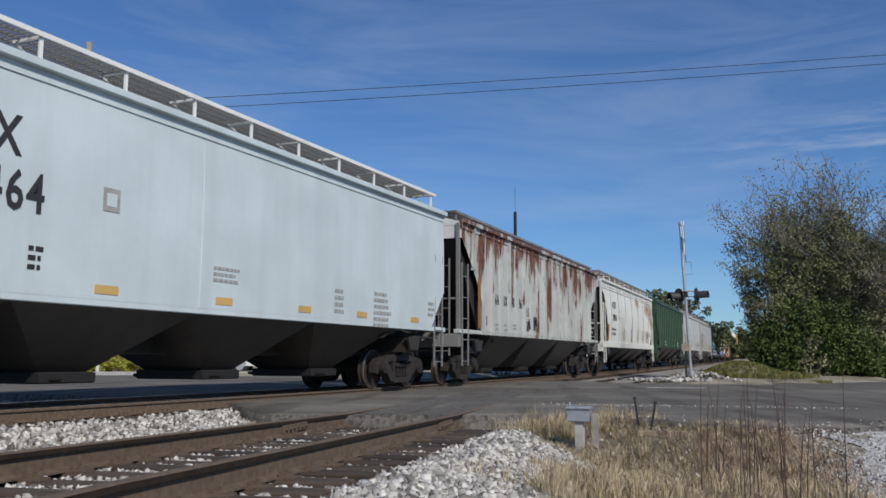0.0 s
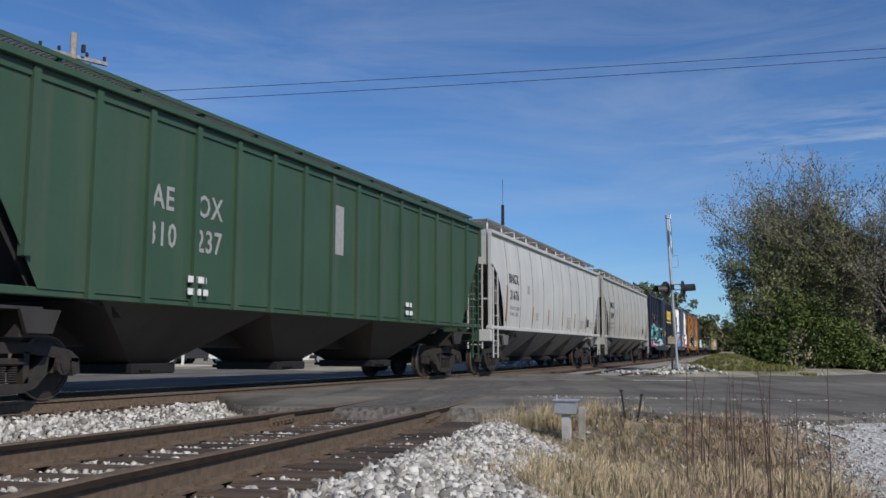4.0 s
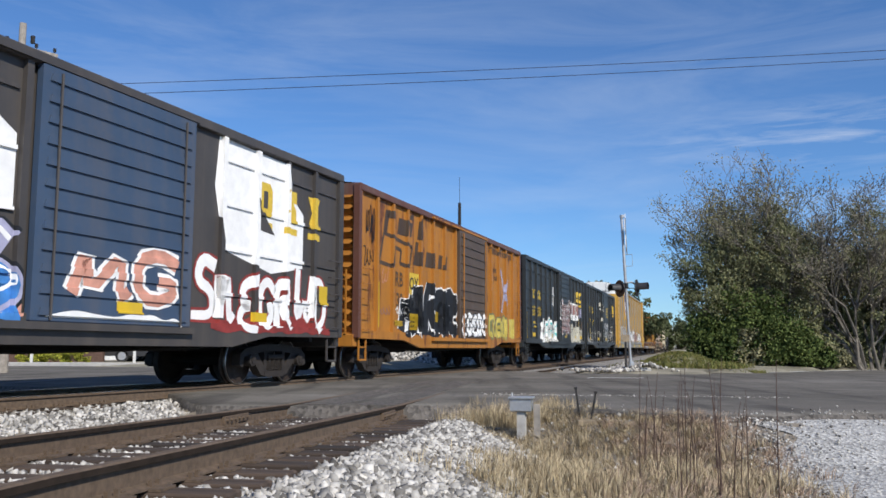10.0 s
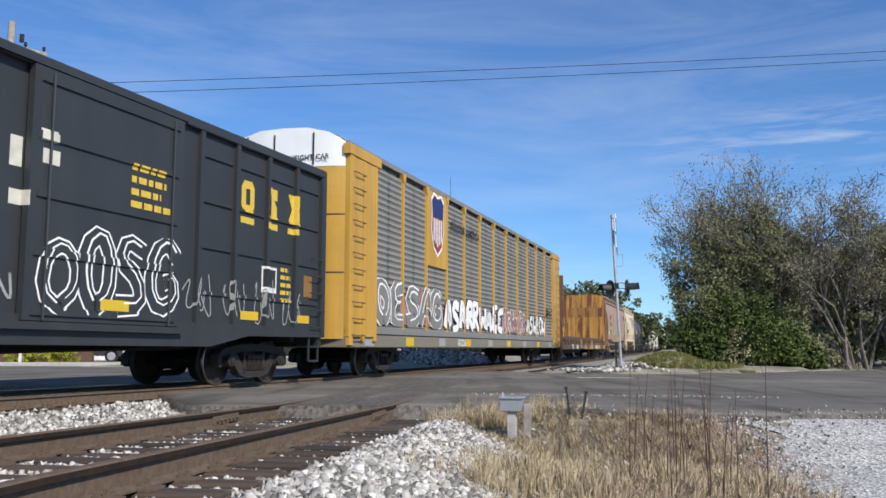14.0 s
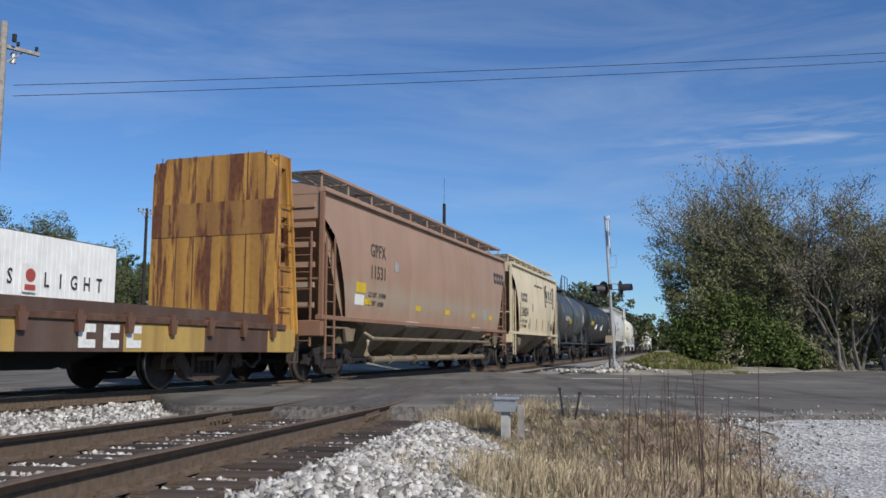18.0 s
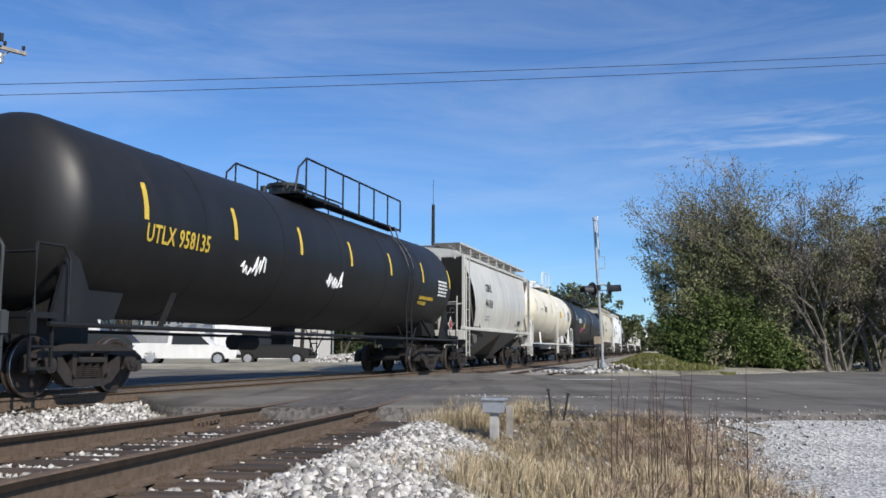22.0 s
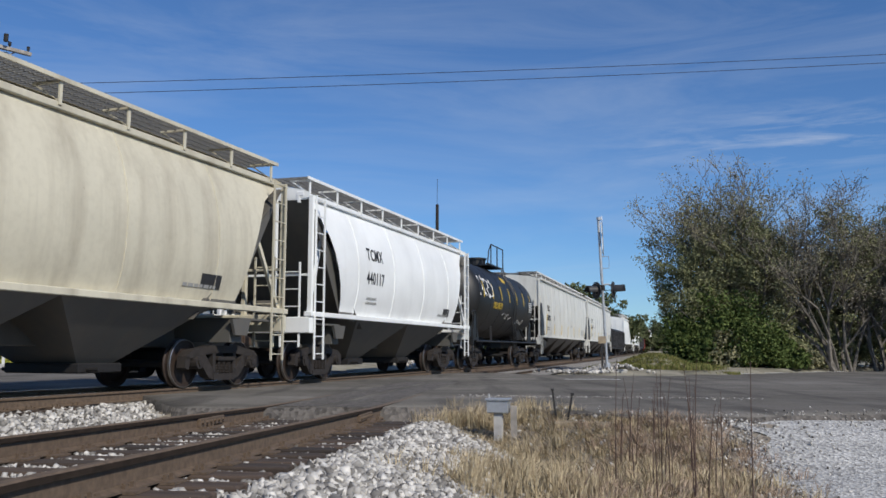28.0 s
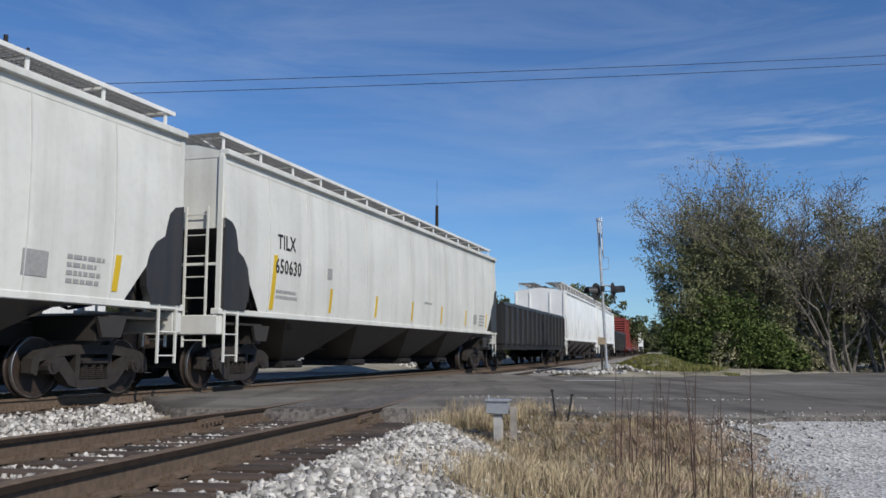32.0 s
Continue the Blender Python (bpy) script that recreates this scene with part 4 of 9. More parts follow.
def wires():
    for k, (za, zb, dy) in enumerate(((9.05, 14.3, 0.0), (8.70, 13.85, -0.5))):
        pts = []
        for j in range(33):
            u = j / 32
            sag = -0.9 * 4 * u * (1 - u) * 0.35
            pts.append((-14.0 + 54.0 * u, 27.0 + dy * u + 8.0 * u, za + (zb - za) * u + sag))
        thing("overhead_wire", Shape().tube(pts, 0.011, 5), "steel_dirty", "thin dark overhead wire hung from a pole", "wire", "overhead wires")
    pts = [(-24.8 + 8.8 * u, 70 + 12 * u, 11.6 - 5.6 * u - 0.5 * u * (1 - u)) for u in (j / 12 for j in range(13))]
    thing("service_wire", Shape().tube(pts, 0.015, 4), "steel_dirty", "thin wire from a pole down to a roof", "wire", "overhead wires")


wires()


# ---- trees ----
def limb(sh, rnd, p, d, ln, r, depth, tips, curl=0.25):
    q = Vector(p)
    pts = [q.copy()]
    n = 3
    for _ in range(n):
        d = (d + Vector((rnd.uniform(-curl, curl), rnd.uniform(-curl, curl), rnd.uniform(-0.08, 0.16)))).normalized()
        q = q + d * ln / n
        pts.append(q.copy())
    sh.tube(pts, r, 5 if depth > 1 else 3, max(r * 0.55, 0.006))
    tips.append((pts[-1], r))
    if depth == 0:
        return
    for _ in range(rnd.choice((2, 3, 3))):
        a = rnd.uniform(0, 6.28)
        s = rnd.uniform(0.35, 0.95)
        nd = (d + Vector((math.cos(a) * s, math.sin(a) * s, rnd.uniform(-0.05, 0.35)))).normalized()
        limb(sh, rnd, pts[rnd.choice((1, 2, 3))], nd, ln * rnd.uniform(0.55, 0.78), max(r * 0.54, 0.009), depth - 1, tips, curl)


def leaves_mesh(name, centres, radius, per, size, mat, seed, flat=0.8):
    rng = np.random.default_rng(seed)
    n = len(centres) * per
    c = np.repeat(np.asarray(centres, float), per, axis=0)
    u = rng.normal(size=(n, 3))
    u /= np.linalg.norm(u, axis=1)[:, None]
    rr = np.repeat(np.asarray(radius, float), per) * rng.uniform(0.15, 1, n) ** 0.5
    p = c + u * rr[:, None] * np.array([1, 1, flat])
    a = rng.normal(size=(n, 3))
    a /= np.linalg.norm(a, axis=1)[:, None]
    b = np.cross(a, rng.normal(size=(n, 3)))
    b /= np.linalg.norm(b, axis=1)[:, None]
    s = (size * rng.uniform(0.6, 1.4, n))[:, None]
    v = np.stack([p - a * s, p + b * s * 0.55, p + a * s, p - b * s * 0.55], 1).reshape(-1, 3)
    f = np.arange(n * 4).reshape(-1, 4)
    return big_mesh(name, v, f, mat)


def tree(x, y, h, seed, label, green=1.0, spread=1.0, mat="leaf_a", per=26, size=0.085, stems=3, low=0.1, depth=4, z0=0.05, fat=1.0, lean=None, fill=None, fill_mat="leaf_a"):
    """A many-stemmed tree: trunk and limbs, and a crown of separate leaves."""
    rnd = random.Random(seed)
    sh = Shape()
    tips = []
    for k in range(stems):
        a = rnd.uniform(0, 6.28)
        d = Vector((math.cos(a) * 0.28 * spread, math.sin(a) * 0.28 * spread, 1)).normalized()
        if lean:
            d = (d + Vector((lean[0], lean[1], 0))).normalized()
        limb(sh, rnd, (rnd.uniform(-0.25, 0.25) * stems * 0.4, rnd.uniform(-0.25, 0.25) * stems * 0.4, -0.1), d, h * 0.36, 0.06 * h / 8 + 0.015, depth, tips)
    ob = tagged(new("tree"), label, "tree", "roadside trees")
    ob.matrix_basis = pose(x, y, z0, 0, 0, 0 if lean or fill else rnd.uniform(0, 360))
    part("trunk", sh, "bark", ob)
    top = max(p.z for p, r in tips)
    f = h / top
    for o in ob.children:
        o.matrix_basis = Matrix.Diagonal((f * spread ** 0.5, f * spread ** 0.5, f, 1))
    cs, rs = [], []
    for p, r in tips:
        z = p.z / top
        if z < low:
            continue
        keep = green if z < 0.62 else green * max(0.12, 1 - (z - 0.62) * 2.2)
        if rnd.random() < keep:
            cs.append((p.x * f * spread ** 0.5, p.y * f * spread ** 0.5, p.z * f))
            rs.append(rnd.uniform(0.35, 0.75) * h / 8 * fat)
    if cs:
        me = leaves_mesh("crown", cs, rs, per, size, mat, seed + 100)
        o = new("crown", me)
        o.parent = ob
    if fill:
        # inner mass of the crown: overlapping clumps inside an egg
        rx, ry, za, zb, m, k, sz = fill
        rng = np.random.default_rng(seed + 300)
        fc, fr = [], []
        for _ in range(m):
            v = rng.normal(size=3)
            v = v / np.linalg.norm(v) * rng.uniform(0.35, 1) ** 0.4 * (1 + 0.16 * math.sin(3.1 * v[0] + seed) * math.cos(2.7 * v[2]))
            zz = za + (zb - za) * (0.5 + 0.5 * v[2])
            fc.append((v[0] * rx, v[1] * ry, max(zz, 0.15)))
            fr.append(rng.uniform(0.20, 0.52))
        o = new("crown", leaves_mesh("crown", fc, fr, k, sz, fill_mat, seed + 400))
        o.parent = ob
    return ob


def bush(x, y, w, h, seed, mat, label, n=50, per=40, size=0.07, z0=0.05, cat="bush"):
    rng = np.random.default_rng(seed)
    cs, rs = [], []
    for _ in range(n):
        a, r = rng.uniform(0, 6.28), math.sqrt(rng.uniform())
        hh = h * (1 - 0.55 * r * r) * rng.uniform(0.15, 0.92)
        cs.append((w * r * math.cos(a), w * 0.6 * r * math.sin(a), hh))
        rs.append(rng.uniform(0.16, 0.34) * h * 0.55)
    ob = tagged(new("bush", leaves_mesh("bush", cs, rs, per, size, mat, seed)), label, cat, "bushes")
    ob.matrix_basis = pose(x, y, z0)
    return ob


def plant_trees():
    G, B = "leafy green roadside tree with thinning autumn top", "nearly bare grey-brown roadside tree"
    # the green mass at the front, with thin tall tops behind it
    tree(13.3, 38.2, 6.6, 1, G, 0.7, 1.0, "leaf_b", 30, 0.045, 4, 0.3, 4, fill=(1.9, 1.5, 1.4, 7.0, 160, 90, 0.05), fill_mat="leaf_c")
    tree(10.5, 38.4, 5.6, 41, G, 0.8, 1.0, "leaf_c", 30, 0.05, 4, 0.25, 4, fill=(1.25, 1.3, 0.6, 5.5, 130, 100, 0.05), fill_mat="leaf_c")
    tree(12.0, 38.6, 6.6, 4, G, 0.7, 1.0, "leaf_b", 30, 0.045, 4, 0.3, 4, fill=(1.7, 1.5, 1.2, 6.6, 170, 100, 0.046), fill_mat="leaf_c")
    tree(14.3, 39.6, 6.0, 22, G, 0.7, 1.0, "leaf_b", 30, 0.045, 4, 0.3, 4, fill=(1.5, 1.4, 1.0, 6.2, 130, 100, 0.046), fill_mat="leaf_c")
    tree(13.0, 39.2, 9.5, 2, B, 0.85, 0.85, "leaf_b", 14, 0.046, 4, 0.25, 5, lean=(-0.02, 0), fat=0.75)
    tree(13.6, 39.4, 9.3, 31, B, 0.8, 0.85, "leaf_b", 14, 0.046, 4, 0.25, 5, lean=(-0.03, 0), fat=0.75)
    tree(12.6, 38.4, 7.8, 33, B, 0.9, 0.7, "leaf_b", 16, 0.046, 3, 0.3, 5, lean=(-0.04, 0), fat=0.8)
    # grey leaning trees with little foliage
    tree(16.3, 37.6, 8.0, 3, B, 0.75, 0.95, "leaf_dry", 14, 0.042, 3, 0.25, 5, lean=(-0.45, 0.1), fat=0.8)
    tree(17.3, 38.6, 8.3, 5, B, 0.75, 1.1, "leaf_dry", 14, 0.042, 5, 0.2, 5, lean=(0.1, 0), fat=0.8, fill=(1.6, 1.4, 1.6, 7.0, 140, 90, 0.045), fill_mat="leaf_c")
    tree(18.9, 38.2, 8.4, 6, B, 0.75, 1.1, "leaf_dry", 14, 0.042, 5, 0.2, 5, lean=(0.25, 0), fat=0.8)
    tree(19.8, 39.6, 8.8, 7, B, 0.7, 1.1, "leaf_dry", 14, 0.042, 5, 0.2, 5, lean=(0.05, 0), fat=0.8, fill=(1.8, 1.4, 1.2, 7.2, 140, 90, 0.045), fill_mat="leaf_c")
    tree(22.4, 41.0, 9.2, 8, B, 0.7, 1.1, "leaf_dry", 14, 0.044, 5, 0.2, 5, lean=(-0.1, 0), fat=0.8, fill=(1.9, 1.4, 1.0, 7.4, 110, 80, 0.045), fill_mat="leaf_c")
    tree(25.4, 43.0, 9.6, 9, B, 0.7, 1.2, "leaf_b", 16, 0.055, 4, 0.1)
    for x, y, h, sd in ((15.8, 42.0, 6.4, 10), (18.6, 43.0, 6.6, 11), (21.4, 44.4, 7.0, 12), (24.6, 46.4, 7.2, 13)):
        tree(x, y, h, sd, B, 0.8, 1.2, "leaf_b", 26, 0.06, 4, 0.05, 4, fill=(2.1, 1.5, 0.4, h - 0.6, 160, 90, 0.055), fill_mat="leaf_c")
    k = 0
    for x, y, w, h, m in ((10.7, 36.9, 0.8, 1.5, "leaf_a"), (11.6, 36.8, 0.9, 1.9, "leaf_b"), (12.8, 36.6, 1.1, 2.7, "leaf_a"), (14.0, 37.1, 1.0, 1.5, "leaf_a"), (10.0, 37.6, 0.8, 3.2, "leaf_a"), (10.7, 37.4, 0.9, 3.6, "leaf_a"), (11.8, 37.2, 1.0, 3.9, "leaf_a"), (12.8, 37.4, 1.2, 3.6, "leaf_a"), (13.9, 37.7, 1.1, 3.2, "leaf_c"), (15.0, 37.6, 0.8, 1.1, "leaf_b"),
                          (16.4, 39.2, 1.3, 2.8, "leaf_c"), (18.2, 40.2, 1.5, 3.2, "leaf_c"), (20.0, 40.8, 1.6, 3.0, "leaf_c"), (17.2, 40.8, 1.5, 4.0, "leaf_c"), (22.0, 41.6, 1.6, 2.6, "leaf_c"), (15.4, 38.6, 1.0, 2.2, "leaf_c"), (23.4, 41.6, 1.9, 1.5, "leaf_dry"), (26.2, 43.0, 2.0, 1.6, "leaf_b")):
        k += 1
        bush(x, y, w, h, 50 + k, m, "dense low bush at the foot of the trees", 80, 56, 0.068)
    # hedge beyond the tracks
    k = 0
    for x, m in ((-21.2, "hedge"), (-20.2, "hedge"), (-19.2, "hedge")):
        k += 1
        bush(x, 42.5, 0.85, 1.15, 80 + k, m, "clipped yellow-green shrub beside the road", 40, 60, 0.05, 0.02, "shrub")


MAT["hedge"] = leaf_mat("hedge", (0.16, 0.20, 0.03), (0.40, 0.38, 0.06))
plant_trees()


def ridge_line(a):
    """Distance and height of the wooded ridge in the direction a, in degrees."""
    d = 260 + 20 * math.sin(a * 0.11)
    low = 8.5 + 1.2 * math.sin(a * 0.35) + 0.8 * math.sin(a * 0.9) + (1.5 if a > 8 else 0)
    high = (19.5 + 7.3 * min(1, max(0, (-10 - a) / 10.5)) + 0.7 * math.sin(a * 1.9)) * d / 260
    u = min(1, max(0, (-7 - a) / 3.5)) * min(1, max(0, (a + 50) / 6))
    return d, low + (high - low) * u


def far_trees():
    rnd = random.Random(77)
    mid = [(-18.2, 112, 8.6, 0.9), (-15, 111, 10.2, 0.9), (-12, 110, 11.4, 0.9), (-8.6, 110, 12, 0.9), (-5, 112, 9.5, 0.8), (2, 118, 8.5, 0.8), (-33.6, 92, 11.6, 0.5), (-36.2, 88, 12.4, 0.8), (-43, 84, 15, 0.8), (-46, 88, 17, 0.8)]
    bare = [(-28.5, 114, 12.0), (-23.7, 114, 12.8)]
    spots = [(18.4, 116, 9.2), (16.4, 114, 9.8), (14.6, 116, 9.6), (13.0, 114, 9.4), (21.5, 118, 7.6), (31, 150, 6), (36, 165, 5), (46, 205, 8.5), (49, 207, 9.5), (53, 215, 6), (58, 220, 5), (26, 160, 7)]
    for k, (x, y, h) in enumerate(spots):
        tree(x, y, h, 200 + k, "distant autumn tree behind the railway", 1.0, 1.25, "leaf_far", 70, 0.22, 4, 0.10, 3, 0.05, 1.5)
    for k, (x, y, h, g) in enumerate(mid):
        tree(x, y, h, 240 + k, "thin-leaved tree behind the white buildings", g, 1.0, "leaf_far", 60, 0.11, 4, 0.10, 4, 0.05, 1.0, fill=(2.3, 2.0, 0.8, h * 0.9, 60, 60, 0.14) if g > 0.85 else None, fill_mat="leaf_ridge")
    for k, (x, y, h) in enumerate(bare):
        tree(x, y, h, 260 + k, "nearly bare tree behind the white building", 0.9, 1.15, "leaf_far", 7, 0.12, 3, 0.3, 5, 0.05, 0.7)
    # wooded ridge closing the distance
    rng = np.random.default_rng(5)
    cs, rs = [], []
    for a in np.concatenate([np.linspace(-75, -36, 90), np.linspace(-36, -7, 150), np.linspace(-7, 75, 180)]):
        d, hgt = ridge_line(a)
        x, y = d * math.sin(radians(a)), d * math.cos(radians(a))
        for q in range(8):
            cs.append((x + rng.normal() * 2.5, y + rng.normal() * 5, 1 + (hgt - 2.2) * (q + 1) / 8 * rng.uniform(0.93, 1.04)))
            rs.append(rng.uniform(1.3, 2.5))
    ob = new("far_woods", leaves_mesh("far_woods", cs, rs, 34, 0.55, "leaf_ridge", 9))
    tagged(ob, "distant wooded ridge behind the town", "woods", kind="stuff")
    # the hill that carries the woods
    hill = Shape()
    rows = [[], []]
    for k in range(151):
        a = -75 + k
        d, hgt = ridge_line(a)
        for r, z in ((rows[0], 0.0), (rows[1], max(1.0, hgt - 3.5))):
            r.append(((d + 6) * math.sin(radians(a)), (d + 6) * math.cos(radians(a)), z))
    hill.loft(rows, False)
    thing("hill", hill, "leaf_ridge", "dark wooded hillside far behind the town", "hill", kind="structure")


far_trees()


# ---- buildings and vehicles beyond the tracks ----
def wall_between(a, b, z0, z1, thick, mat, name, parent, ribs=0.0):
    """An upright wall from a to b; ribs: spacing of cladding ribs."""
    a, b = Vector((*a, 0)), Vector((*b, 0))
    d = (b - a)
    ln = d.length
    m = Matrix.Translation((a.x, a.y, 0)) @ Matrix.Rotation(math.atan2(d.y, d.x), 4, "Z")
    w = part(name, Shape().box(0, ln, 0, thick, z0, z1), mat, parent, at=m)
    if ribs:
        sh = Shape()
        for k in range(int(ln / ribs)):
            x = (k + 0.5) * ribs
            sh.prism([(x - 0.06, z0), (x + 0.06, z0), (x + 0.06, z1), (x - 0.06, z1)], -0.035, 0.0)
        part("cladding_rib", sh, mat, w)
    return w, ln


def buildings():
    b1 = tagged(new("warehouse"), "large white metal-clad warehouse with dark lettering", "building")
    a, b = (-31.0, 36.5), (-24.0, 62.0)
    w, ln = wall_between(a, b, 0, 7.95, 0.25, "metal_wall", "wall", b1, 0.45)
    wall_between(b, (-44.0, 67.0), 0, 7.95, 0.25, "metal_wall", "wall", b1, 0.45)
    wall_between((-44, 67), (-51, 41.5), 0, 7.95, 0.25, "metal_wall", "wall", b1)
    wall_between((-51, 41.5), a, 0, 7.95, 0.25, "metal_wall", "wall", b1)
    part("roof", Shape().add([(-31.1, 36.4, 8.0), (-23.9, 62.1, 8.0), (-34, 64.6, 8.9), (-41, 39, 8.9), (-44.1, 67.1, 8.0), (-51.1, 41.4, 8.0)], [(0, 1, 2, 3), (3, 2, 4, 5)]), "roof_grey", b1)
    for k, ch in enumerate("LIGHT"):
        part("sign_letter", text_shape(ch, 0.95, ln - 6.9 + k * 1.28, 4.75, -0.05, 0.75), "ink_black", w)
    for k, ch in enumerate("NES"):
        part("sign_letter", text_shape(ch, 0.95, ln - 12.6 + k * 1.28, 4.75, -0.05, 0.75), "ink_black", w)
    sign = part("sign_panel", Shape().box(ln - 9.0, ln - 7.9, -0.16, -0.045, 4.3, 6.05), "white_paint", w, "white sign box with a red emblem")
    part("sign_emblem", Shape().cyl((ln - 8.45, -0.18, 5.35), (ln - 8.45, -0.15, 5.35), 0.42, 20), "spray_red_sign", sign, "plain red disc")
    part("sign_stripe", Shape().box(ln - 8.9, ln - 8.0, -0.175, -0.155, 4.42, 4.78), "spray_red_sign", sign)
    part("door", Shape().box(ln - 8.8, ln - 7.8, -0.08, -0.04, 0, 2.2), "concrete", w)
    b2 = tagged(new("office_building"), "long low white building with a row of dark windows", "building")
    c = (-21.9, 85.0)
    w1, l1 = wall_between((-42, 102), c, 0, 6.2, 0.3, "white_block", "wall", b2)
    w2, l2 = wall_between(c, (-16.6, 95.0), 0, 6.7, 0.3, "white_block", "wall", b2)
    wall_between((-16.6, 95.0), (-36, 112), 0, 6.5, 0.3, "white_block", "wall", b2)
    part("roof", Shape().add([(-42, 102, 6.15), (-21.9, 85, 6.15), (-16.6, 95, 6.15), (-36, 112, 6.15)], [(0, 1, 2, 3)]), "roof_grey", b2)
    for u0, u1, z in ((0.50, 0.70, 6.45), (0.70, 1.0, 6.75)):
        part("parapet", Shape().box(l1 * u0, l1 * u1 - 0.01, 0.0, 0.3, 6.2, z), "white_block", w1)
    part("coping", Shape().box(0, l2, -0.05, 0.35, 6.7, 6.78), "white_block", w2)
    part("coping", Shape().box(l1 * 0.7, l1, -0.05, 0.35, 6.75, 6.83), "white_block", w1)
    for w, ln, n in ((w1, l1, 11), (w2, l2, 6)):
        for k in range(n):
            x = ln * (k + 0.6) / n
            win = part("window", Shape().box(x - 0.55, x + 0.55, -0.05, 0.02, 3.6, 5.0), "glass_dark", w)
            fr = Shape().box(x - 0.62, x + 0.62, -0.09, -0.04, 3.52, 3.62).box(x - 0.62, x + 0.62, -0.09, -0.04, 4.98, 5.08).box(x - 0.04, x + 0.04, -0.09, -0.04, 3.6, 5.0)
            part("window_frame", fr, "metal_wall", win)
    b3 = tagged(new("brick_wall"), "low red-brown brick wall beside the parking lot", "wall")
    wall_between((-27.0, 45.5), (-19.4, 46.5), 0, 2.7, 0.3, "brick_red", "wall", b3)
    b4 = tagged(new("shed"), "low grey-roofed shed behind the tracks", "building")
    wall_between((-18.0, 101), (-12.9, 102), 0, 3.9, 0.3, "concrete", "wall", b4)
    part("roof", Shape().add([(-18.4, 100.5, 3.9), (-12.5, 101.6, 3.9), (-13.4, 104.5, 4.9), (-17.4, 103.8, 4.9)], [(0, 1, 2, 3)]), "roof_grey", b4)
    b5 = tagged(new("house"), "small pale house far down the line", "building")
    wall_between((52, 190), (60, 192), 0, 3.0, 0.3, "metal_wall", "wall", b5)
    wall_between((60, 192), (59, 197), 0, 3.0, 0.3, "metal_wall", "wall", b5)
    part("roof", Shape().add([(51.6, 189.6, 3.0), (60.4, 191.8, 3.0), (59.6, 194.6, 4.8), (50.8, 192.4, 4.8)], [(0, 1, 2, 3)]), "roof_grey", b5)
    # fence
    fe = tagged(new("fence"), "dark steel rail fence beyond the train", "fence")
    for k in range(9):
        part("fence_post", lambda: Shape().box(-0.04, 0.04, -0.04, 0.04, 0, 1.6), "steel_dirty", fe, at=pose(-5.0 + 0.95 * k, 66 + 0.8 * k, 0), key="fence_post")
    for z in (0.5, 1.0, 1.5):
        part("fence_rail", Shape().beam((-5.0, 66, z), (2.6, 72.4, z), 0.05), "steel_dirty", fe)
    for x, y, h in ((-15.4, 40.4, 1.35), (-20.6, 41.2, 1.1)):
        thing("marker_post", Shape().box(-0.06, 0.06, -0.03, 0.03, 0, h, 0.01), "white_paint", "thin white marker post at the roadside", "post", "marker posts", at=pose(x, y, 0.0))
    # kerbed grass strip behind the road
    thing("kerb", Shape().box(-28, -9.5, 40.0, 40.25, -0.1, 0.14, 0.02), "concrete", "pale concrete kerb along the road", "kerb", kind="structure")


MAT["spray_red_sign"] = plain("sign_red", (0.35, 0.06, 0.05), 0.6)
buildings()


def vehicle(name, label, x, y, rz, mat, length=4.9, pickup=False, h=1.75):
    ob = tagged(new(name), label, "vehicle", "parked vehicles")
    ob.matrix_basis = pose(x, y, 0.05, 0, 0, rz)
    L, W = length / 2, 0.92
    low = [(-L, 0.45), (-L + 0.1, 0.95), (-L + 0.25, 1.02), (L - 1.15, 1.02), (L - 0.15, 0.88), (L, 0.6), (L - 0.05, 0.35), (-L + 0.1, 0.35)]
    part("body", Shape().prism(low, -W, W), mat, ob)
    x0, x1 = (-0.9 if pickup else -L + 0.35), L - 1.2
    top = [(x0, 1.0), (x0 + (0.1 if pickup else 0.25), h), (x1 - 0.75, h), (x1, 1.0)]
    part("cabin", Shape().prism(top, -W + 0.12, W - 0.12), mat, ob)
    win = [(x0 + 0.22, 1.06), (x0 + 0.3, h - 0.12), (x1 - 0.8, h - 0.12), (x1 - 0.2, 1.06)]
    part("window", Shape().prism(win, -W + 0.10, W - 0.10), "glass_dark", ob)
    if pickup:
        part("bed_rail", Shape().box(-L + 0.05, -0.9, -W, -W + 0.1, 1.0, 1.12, 0.01).box(-L + 0.05, -0.9, W - 0.1, W, 1.0, 1.12, 0.01), mat, ob)
    for sx in (-L + 0.95, L - 0.95):
        for sy in (-1, 1):
            wh = part("wheel", lambda: Shape().cyl((0, -0.1, 0), (0, 0.1, 0), 0.35, 20), "rubber", ob, at=pose(sx, sy * (W - 0.1), 0.35), key="tyre")
            part("rim", lambda: Shape().cyl((0, -0.12, 0), (0, 0.12, 0), 0.22, 14), "galv", wh, key="rim")
    part("lamp", Shape().box(L - 0.12, L + 0.01, -W + 0.05, -W + 0.35, 0.62, 0.78, 0.01), "white_paint", ob)
    part("bumper", Shape().box(L - 0.05, L + 0.08, -W + 0.05, W - 0.05, 0.38, 0.55, 0.02), "steel_dirty", ob)


